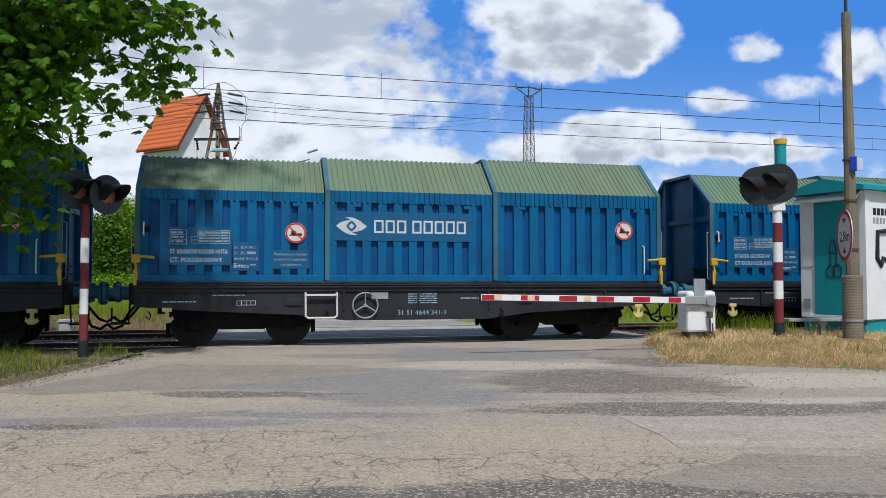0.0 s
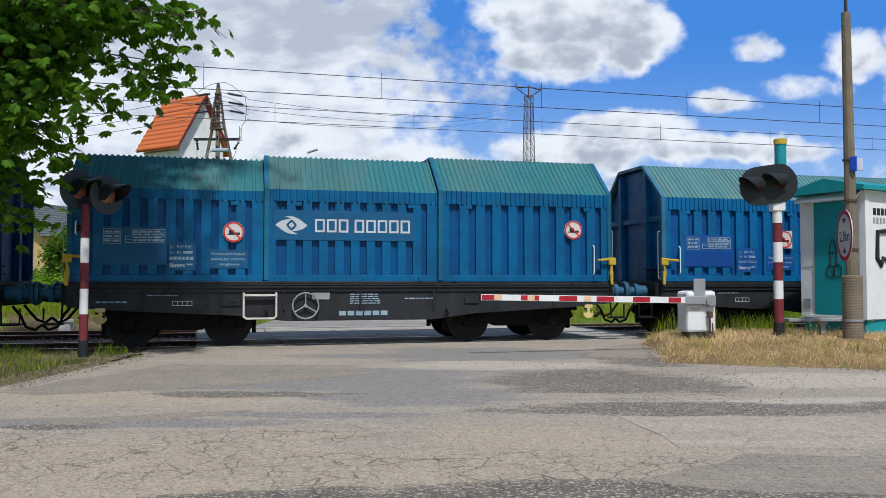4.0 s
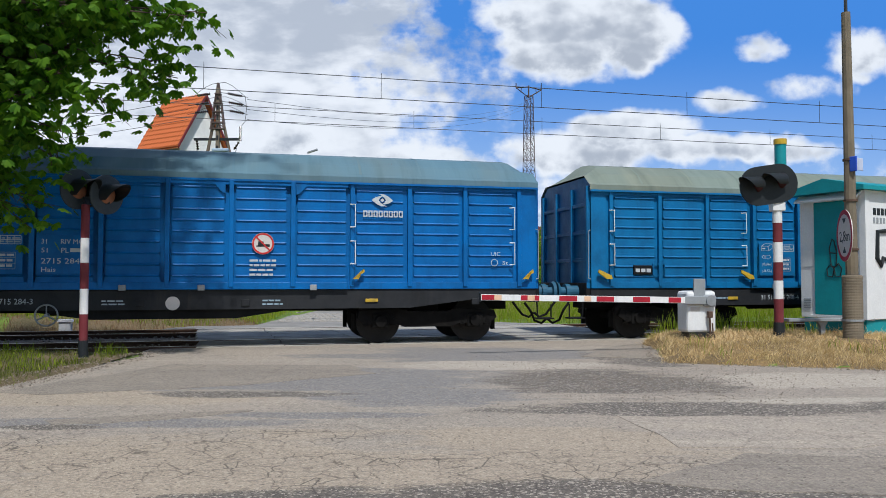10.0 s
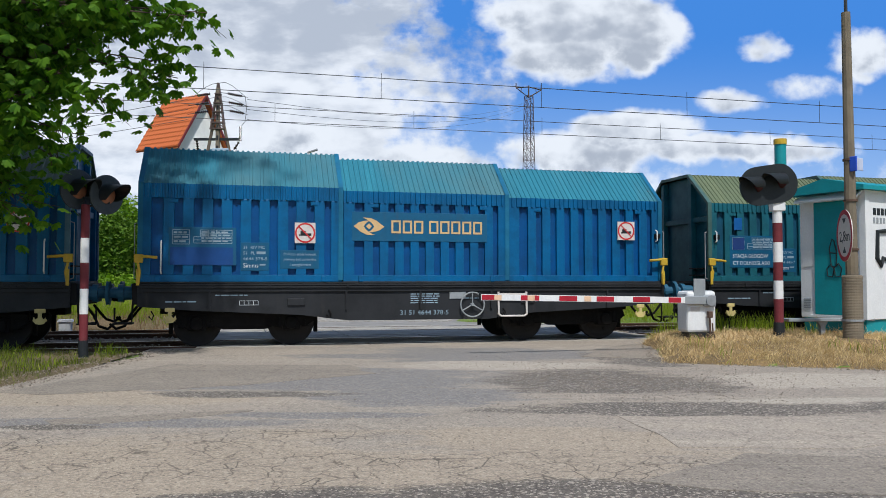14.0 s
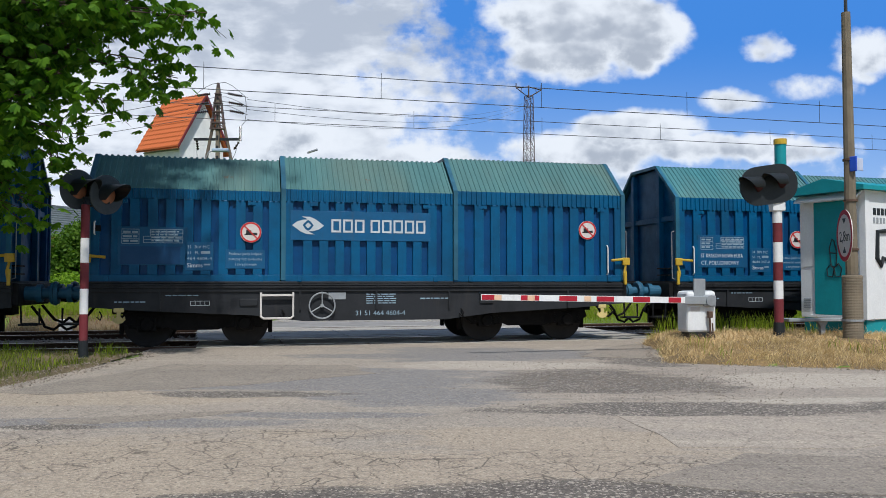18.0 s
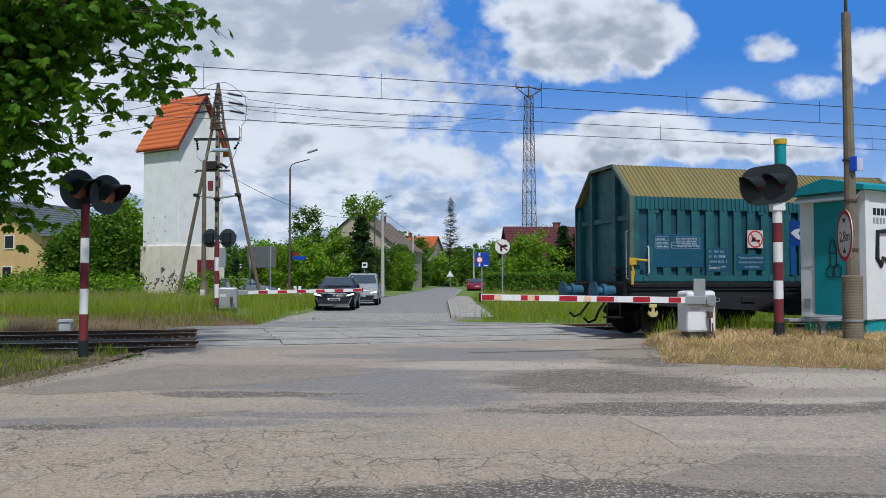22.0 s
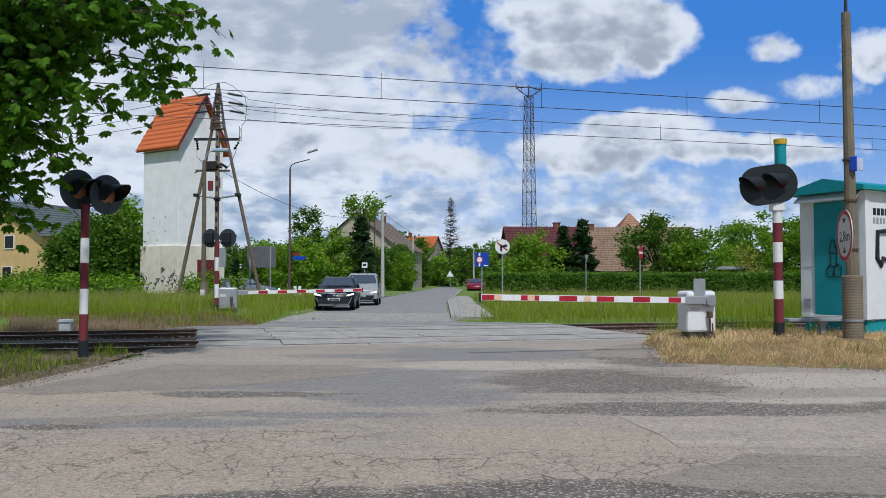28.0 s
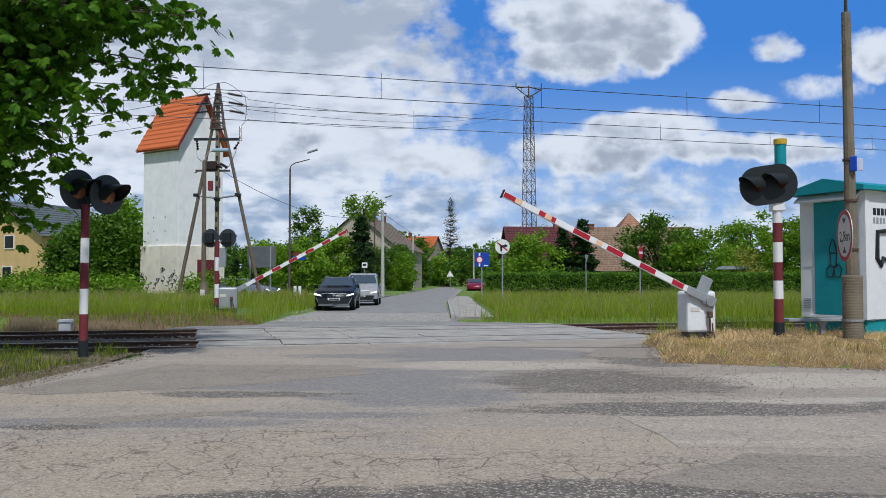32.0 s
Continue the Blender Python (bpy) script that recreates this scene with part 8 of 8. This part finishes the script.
tree("deciduous_tree", 2.4, 166, 8.2, 3.6, 4.0, MAT_LEAF_BROWN, "brownish leafed tree at the bend", 26, 14000, 0.2, clumps=110)
tree("deciduous_tree", 7.6, 172, 8.4, 4.0, 4.2, MAT_LEAF_LIGHT, "light green trees at the bend", 27, 13000, 0.22, clumps=110)
tree("bush", 7.3, 62, 4.9, 3.0, 2.8, MAT_LEAF_LIGHT, "large bright green bush behind the hedge", 28, 14000, 0.12, clumps=120, category="bush")
tree("bush", 6.4, 66, 3.8, 2.2, 2.2, MAT_LEAF, "green bush behind the hedge", 29, 7000, 0.12, clumps=60, category="bush")
conifer(10.5, 60, 6.0, 1.7, MAT_LEAF_DARK, "dark green thuja behind the hedge", 30, 14000)
conifer(9.2, 61, 5.6, 1.3, MAT_LEAF_DARK, "dark green thuja behind the hedge", 31, 10000)
tree("deciduous_tree", 15.6, 58, 5.9, 2.8, 2.4, MAT_LEAF, "spreading apple tree behind the hedge", 32, 10000, 0.12, clumps=90)
tree("deciduous_tree", 18.2, 56, 4.7, 2.3, 2.4, MAT_LEAF_LIGHT, "bright green garden tree behind the hedge", 33, 9000, 0.12, clumps=80)
tree("deciduous_tree", 24.0, 62, 6.1, 2.8, 3.0, MAT_LEAF_LIGHT, "round bright green tree behind the hedge", 34, 10000, 0.13, clumps=80)
tree("deciduous_tree", 27.5, 60, 6.0, 2.6, 3.0, MAT_LEAF_LIGHT, "bright green tree behind the hedge", 35, 10000, 0.13, clumps=80)
tree("bush", 20.0, 52.6, 3.1, 1.0, 1.2, leafy("yellow_bloom", (0.4, 0.36, 0.06), (0.14, 0.2, 0.04), 0.3), "yellow flowering bush behind the hedge", 36, 3000, 0.09, clumps=30, category="bush")
tree("bush", 32.0, 58, 5.4, 3.2, 3.0, MAT_LEAF, "green bush behind the hedge", 37, 8000, 0.13, clumps=70, category="bush")
tree("deciduous_tree", 29.0, 45.0, 8.6, 2.2, 2.6, MAT_LEAF, "green tree behind the cabin", 38, 6000, 0.14, clumps=60)
for k in range(26):
    a = -62 + k * 5.1
    tree("deciduous_tree", a + (k * 7 % 5) - 2, 135 + (k * 13 % 23), 6.5 + (k * 5 % 4), 4.2, 3.4, MAT_LEAF if k % 3 else MAT_LEAF_LIGHT, "distant green tree on the skyline", 60 + k, 1500, 0.32, clumps=40, spread=0.6)

# hedge
rs = np.random.RandomState(5)
hd = thing("hedge", Matrix.Identity(4), "long trimmed green hedge", "hedge")
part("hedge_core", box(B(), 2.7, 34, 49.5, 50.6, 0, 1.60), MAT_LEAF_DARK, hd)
n = 30000
pz = rs.uniform(0.1, 1.72, n)
cs = np.stack([rs.uniform(2.5, 34, n), 49.4 + rs.normal(0, 0.06, n), pz], 1)
top = np.stack([rs.uniform(2.5, 34, 9000), rs.uniform(49.4, 50.7, 9000), 1.68 + rs.normal(0, 0.05, 9000)], 1)
v, f = leaf_cards(rs, np.concatenate([cs, top]), (0.04, 0.04, 0.04), 42000, 0.07)
fast_mesh("hedge_leaves", v, f, MAT_HEDGE, hd)
gt = thing("boat_cover", Matrix.Translation((18.9, 52.5, 2.0)), "pale blue-grey tarpaulin roof behind the hedge", "cover")
part("sheet_top", prism(B(), [(-0.8, 0), (1.0, 0), (0.9, 0.16), (-0.5, 0.2)], -0.6, 0.6), MAT_GREY, gt)


def blades(rs, px, py, pz, hgt, width, lean):
    n = len(px)
    a = rs.uniform(0, 6.283, n)
    dx, dy = np.cos(a) * width, np.sin(a) * width
    la = rs.uniform(0, 6.283, n)
    lx, ly = np.cos(la) * hgt * lean * rs.uniform(0.2, 1, n), np.sin(la) * hgt * lean * rs.uniform(0.2, 1, n)
    b0 = np.stack([px - dx, py - dy, pz - 0.02], 1)
    b1 = np.stack([px + dx, py + dy, pz - 0.02], 1)
    m0 = np.stack([px - dx * 0.7 + lx * 0.35, py - dy * 0.7 + ly * 0.35, pz + hgt * 0.6], 1)
    m1 = np.stack([px + dx * 0.7 + lx * 0.35, py + dy * 0.7 + ly * 0.35, pz + hgt * 0.6], 1)
    t = np.stack([px + lx, py + ly, pz + hgt], 1)
    v = np.stack([b0, b1, m1, m0, t], 1).reshape(-1, 3)
    i = np.arange(n)[:, None] * 5
    f = np.concatenate([i + np.array([[0, 1, 2]]), i + np.array([[0, 2, 3]]), i + np.array([[3, 2, 4]])])
    return v, f


def meadow(name, n, x0, x1, y0, y1, lo, hi, width, mat, label, seed, keep, lean=0.7, tuft=0.5):
    rs = np.random.RandomState(seed)
    xs, ys = rs.uniform(x0, x1, n), rs.uniform(y0, y1, n)
    ok = np.array([keep(a, b) for a, b in zip(xs, ys)])
    xs, ys = xs[ok], ys[ok]
    zs = np.array([ground_z(a, b) for a, b in zip(xs, ys)])
    clump = np.array([0.6 + (0.8 if tuft < 1 else 1.5) * abs(noise.noise((a * tuft, b * tuft, 7))) for a, b in zip(xs, ys)])
    hg = rs.uniform(lo, hi, len(xs)) * clump
    v, f = blades(rs, xs, ys, zs, hg, width * rs.uniform(0.6, 1.3, len(xs)), lean)
    return tagged(fast_mesh(name, v, f, mat), label, "grass", kind="stuff")


def far_field(x, y):
    return rail_n(x, y) > FAR_N + (2.1 if x > 0 else 1.75 + (0.55 + 1.3 * noise.noise((x * 0.6, y * 0.6, 9))) * smooth(-12.5, -9.5, x)) and road_gap(x, y) > 0.05 and not (0.0 < x < 1.9 and y > 25.5) and not (abs(x + 6.9) < 0.8 and 24 < y < 26.2)


def dry_bank(x, y):
    for fx, fy, fr in ((4.78, 15.0, 0.42), (4.7, 14.6, 0.35), (6.22, 14.75, 0.2), (6.15, 14.45, 0.3), (7.18, 13.9, 0.3), (7.05, 13.6, 0.3)):
        if (x - fx) ** 2 + (y - fy) ** 2 < fr * fr:
            return False
    return x > 3.3 and 11.0 < y < 18 and rail_n(x, y) < -1.9 and road_gap(x, y) > -0.1 - 0.18 * noise.noise((x * 1.7, y * 1.7, 4))


def left_verge(x, y):
    return x < -4.6 and 9.0 < y < 17 and rail_n(x, y) < -1.55 and road_gap(x, y) > -0.05


meadow("meadow_grass", 170000, 1.2, 26, 23, 50, 0.2, 0.75, 0.006, MAT_GRASS, "tall green meadow grass beyond the track", 1, far_field)
meadow("meadow_grass_left", 130000, -26, -5.4, 22, 44, 0.15, 0.65, 0.006, MAT_GRASS, "tall green grass beside the tower", 2, far_field)
meadow("seed_grass", 30000, -24, 26, 23, 49, 0.5, 1.0, 0.004, MAT_GRASS_SEED, "pale seed heads in the meadow", 3, far_field)
meadow("dry_grass", 80000, 3.3, 15, 11.0, 18, 0.05, 0.15, 0.005, MAT_GRASS_DRY, "dry straw-coloured mown grass on the bank", 4, lambda x, y: dry_bank(x, y) and noise.noise((x * 2.6, y * 2.6, 21)) > -0.34, 2.0, 2.4)
meadow("green_tufts", 3200, 3.8, 14, 11.6, 18, 0.15, 0.5, 0.006, MAT_GRASS, "green tufts in the dry grass", 5, lambda x, y: dry_bank(x, y) and noise.noise((x * 1.3, y * 1.3, 2)) > 0.26, 0.9)
meadow("tall_straw", 1800, 3.6, 14, 11.8, 18, 0.1, 0.3, 0.004, MAT_GRASS_DRY, "loose taller straw stalks on the bank", 14, dry_bank, 1.0)
meadow("verge_grass", 22000, -13, -4.7, 9.2, 16.5, 0.04, 0.2, 0.006, MAT_GRASS_OLIVE, "sparse olive verge grass by the signal post", 6, lambda x, y: left_verge(x, y) and road_gap(x, y) > 0.2 and noise.noise((x * 0.9, y * 0.9, 6)) > -0.2 - 0.3 * smooth(-7.0, -9.0, x) and (x + 5.8) ** 2 + (y - 12.7) ** 2 > 0.12, 0.8)
meadow("verge_green", 12000, -13, -4.7, 9.2, 16.5, 0.05, 0.24, 0.007, MAT_GRASS, "green clumps of verge grass by the signal post", 16, lambda x, y: left_verge(x, y) and road_gap(x, y) > 0.25 and noise.noise((x * 1.2, y * 1.2, 16)) > 0.02 - 0.5 * smooth(-7.2, -8.6, x) and (x + 5.8) ** 2 + (y - 12.7) ** 2 > 0.2, 0.8, 1.6)
meadow("verge_straw", 6000, -13, -4.7, 9.2, 16.5, 0.04, 0.14, 0.005, MAT_GRASS_OLIVE, "dry stalks in the verge", 7, left_verge, 2.6)
meadow("tall_weeds", 900, 4.3, 7.2, 16.1, 17.4, 0.3, 0.7, 0.007, MAT_GRASS, "tall green weeds behind the barrier", 8, lambda x, y: rail_n(x, y) < -1.9, 0.5)
meadow("track_weeds", 26000, -13, -4.5, 17, 26, 0.08, 0.3, 0.006, MAT_WEED_RED, "reddish dry weeds along the track", 9, lambda x, y: road_gap(x, y) > 0.1 and FAR_N + 1.5 < rail_n(x, y) < FAR_N + 3.6 and noise.noise((x * 1.1, y * 1.1, 8)) > -0.15 - 0.5 * smooth(-11, -8, x))
for k in range(30):
    a = -14.6 - (k * 0.43) if k < 24 else -11.8 + (k - 24) * 0.35
    d = 36.5 + (k * 7 % 5) * 0.5
    tree("nettle_bush", a, d, 1.35 + 0.1 * (k % 4), 0.9, 0.75, MAT_LEAF_LIGHT, "low bright green nettles and brambles", 120 + k, 900, 0.09, 0.03, 16, 0.2, category="bush")

# poppies in the grass
for x, y in ((-11.4, 30.0), (-11.0, 29.8), (-12.6, 33.0)):
    w = thing("poppy", Matrix.Translation((x, y, 0.05)), "single red poppy in the grass", "flower", "poppies")
    part("stem", rod(B(), (0, 0, 0), (0, 0, 0.6), 0.008, n=5), MAT_LEAF, w)
    part("bloom", rod(B(), (0, 0, 0.58), (0, 0, 0.64), 0.03, 0.07, 10), MAT_SIGNRED, w)


meadow("rail_weeds", 5000, -20, 20, 13, 24, 0.05, 0.22, 0.006, MAT_GRASS, "green weeds growing between the rails", 10, lambda x, y: not -5.6 < (TRI @ Vector((x, y, 0))).x < 5 and -2.4 < rail_n(x, y) < 2.8 and noise.noise((x * 0.8, y * 0.8, 5)) > 0.05)


# ---- the chestnut at the roadside: its lower boughs hang into view ----
def chestnut():
    rs = np.random.RandomState(77)
    root = Vector((-10.6, 11.6, -0.05))
    w = thing("chestnut_tree", Matrix.Translation(root), "large chestnut tree with hanging leafy boughs", "tree")
    bm = B()
    rod(bm, (0, 0, -0.2), (0.1, 0.1, 3.9), 0.42, 0.32, 16)
    rod(bm, (0.1, 0.1, 3.3), (0.3, 0.2, 11.5), 0.30, 0.05, 12)
    pos = []
    r = random.Random(6)

    def bough(a, mid, b, count, spread, r0):
        for p, q, ra, rb_ in ((a, mid, r0, r0 * 0.55), (mid, b, r0 * 0.55, 0.006)):
            rod(bm, p, q, ra, rb_, 7, cap=False)
        for _ in range(count):
            t = 1 - rs.uniform(0, 1) ** 1.3 * 0.62
            c = a.lerp(mid, t * 2) if t < 0.5 else mid.lerp(b, t * 2 - 1)
            tip = c + Vector((rs.normal(0, spread), rs.normal(0, spread * 1.6), rs.normal(-0.05, spread * 0.8)))
            rod(bm, c, tip, 0.009, 0.003, 4, cap=False)
            for _ in range(5):
                pos.append(tip + Vector(rs.normal(0, 1, 3)) * 0.16)

    # boughs over the road edge, by the place of their tips
    for x, y, z, k in BOUGHS:
        b = Vector((x, y, z)) - root
        a = Vector((0.2, 0.1, 4.2 + 0.5 * r.random()))
        bough(a, a.lerp(b, 0.55) + Vector((0, 0, 0.55)), b, int(k * (1.35 if x > -5.4 else 1.8)), 0.19, 0.05)
    # the rest of the crown, above and behind
    for k in range(112):
        a, z = k * 2.39996, 4.6 + 8.4 * (k / 112.0)
        ln = (4.7 if z < 10 else 3.8) * r.uniform(0.5, 1.0)
        tip = Vector((math.cos(a) * ln + 3.5 * smooth(5.2, 7.4, z), math.sin(a) * ln * (0.8 if math.sin(a) < 0 else 0.42), z + 0.6 + r.uniform(0.2, 1.2)))
        base = Vector((0.2, 0.1, max(3.4, z - 1.5)))
        bough(base, base.lerp(tip, 0.5) + Vector((0, 0, 0.3)), tip, 32, 0.42, 0.06)
    part("trunk", bm, MAT_BARK, w, "grey-brown trunk and boughs")
    # seven-fingered drooping leaves
    V, F = [], []
    for p in pos:
        yaw = rs.uniform(0, 6.28)
        u = Vector((math.cos(yaw), math.sin(yaw), -rs.uniform(0.2, 1.3))).normalized()
        v = u.cross(Vector((rs.normal(0, 0.45), rs.normal(0, 0.45), 1.0))).normalized()
        sz = rs.uniform(0.10, 0.165)
        for j, k in zip((-3, -2, -1, 0, 1, 2, 3), (0.55, 0.8, 0.95, 1.0, 0.95, 0.8, 0.55)):
            a = j * 0.56
            ln = sz * k
            d = u * math.cos(a) + v * math.sin(a) + Vector((0, 0, -0.22 - 0.05 * abs(j)))
            s = (v * math.cos(a) - u * math.sin(a)) * ln * 0.22
            b = len(V)
            V += [p, p + d * ln * 0.62 + s, p + d * ln * 0.90 + s * 0.62, p + d * ln * 1.02, p + d * ln * 0.90 - s * 0.62, p + d * ln * 0.62 - s]
            F.append((b, b + 1, b + 2, b + 3, b + 4, b + 5))
    fast_mesh("leaves", np.array([tuple(q) for q in V]), np.array(F), MAT_LEAF_NEAR, w, "dark green fingered leaves")
    return w


# tips of the visible boughs, with the twigs that each carries
BOUGHS = [(-3.59, 11.97, 5.36, 24), (-3.79, 11.70, 5.22, 22), (-4.06, 12.10, 4.39, 22), (-4.39, 11.97, 4.62, 22), (-4.06, 12.50, 5.56, 24), (-4.66, 11.57, 5.42, 24), (-5.12, 11.97, 4.04, 24), (-5.25, 12.37, 5.22, 28), (-5.65, 11.97, 3.49, 22), (-5.65, 11.70, 4.36, 30), (-5.88, 12.10, 3.16, 22), (-5.99, 11.57, 3.96, 34), (-5.85, 11.97, 5.02, 34),
          (-6.32, 11.97, 2.52, 20), (-6.25, 11.70, 3.29, 32), (-6.32, 12.24, 4.36, 38), (-6.58, 11.97, 2.90, 32), (-6.65, 11.44, 3.69, 38), (-6.78, 12.37, 4.89, 36), (-6.85, 11.97, 3.29, 34), (-4.92, 12.77, 5.82, 26), (-5.72, 13.03, 5.82, 34), (-6.52, 13.03, 4.76, 38), (-6.58, 11.84, 2.43, 22), (-6.12, 11.84, 4.76, 34), (-6.78, 12.10, 4.23, 36)]
chestnut()


# ---- what moves ----
def motions():
    """The train rolls through, the two booms rise at the end, the clouds drift."""
    for w, row in zip(wagons, TRAIN):
        walk(w, [(t, TR @ Matrix.Translation((row[0] + SPEED * t, 0, 0))) for t in (0.0, 8.0, 16.0, 24.0, 32.0)])
    turn, steps = -SPEED / 0.46, 640
    for proto in protos.values():
        sets = [o for o in proto.children_recursive if o.name.startswith("wheelset")]
        for o in sets:
            base = o.matrix_basis.translation.copy()
            walk(o, [(32.0 * k / steps, Matrix.Translation(base) @ Matrix.Rotation(-turn * 32.0 * k / steps, 4, "Y")) for k in range(steps + 1)])
        for w in wagons:
            if w is proto:
                continue
            mine = [o for o in w.children_recursive if o.name.startswith("wheelset")]
            if mine and mine[0].data is sets[0].data:
                for o, src in zip(mine, sets):
                    o.rotation_mode = "QUATERNION"
                    o.animation_data_create()
                    o.animation_data.action = src.animation_data.action
                    o.animation_data.action_slot = src.animation_data.action_slot
    lift = ((0.0, 0), (8.0, 0), (16.0, 0), (24.0, 0), (28.3, 0), (28.7, 0.3), (29.0, 1.0), (29.5, 3.3), (30.0, 6.7), (30.5, 10.8), (31.0, 15.0), (31.5, 19.5), (32.0, 23.9))
    walk(boom_near, [(t, BOOM_NEAR @ Matrix.Rotation(radians(a), 4, "Y")) for t, a in lift])
    walk(boom_far, [(t, BOOM_FAR @ Matrix.Rotation(radians(-a * 1.17), 4, "Y")) for t, a in lift])
    walk(backdrop, [(t, Matrix.Translation((42 * (t - 16) / 32.0, 1500, 0))) for t in (0.0, 16.0, 32.0)])


motions()
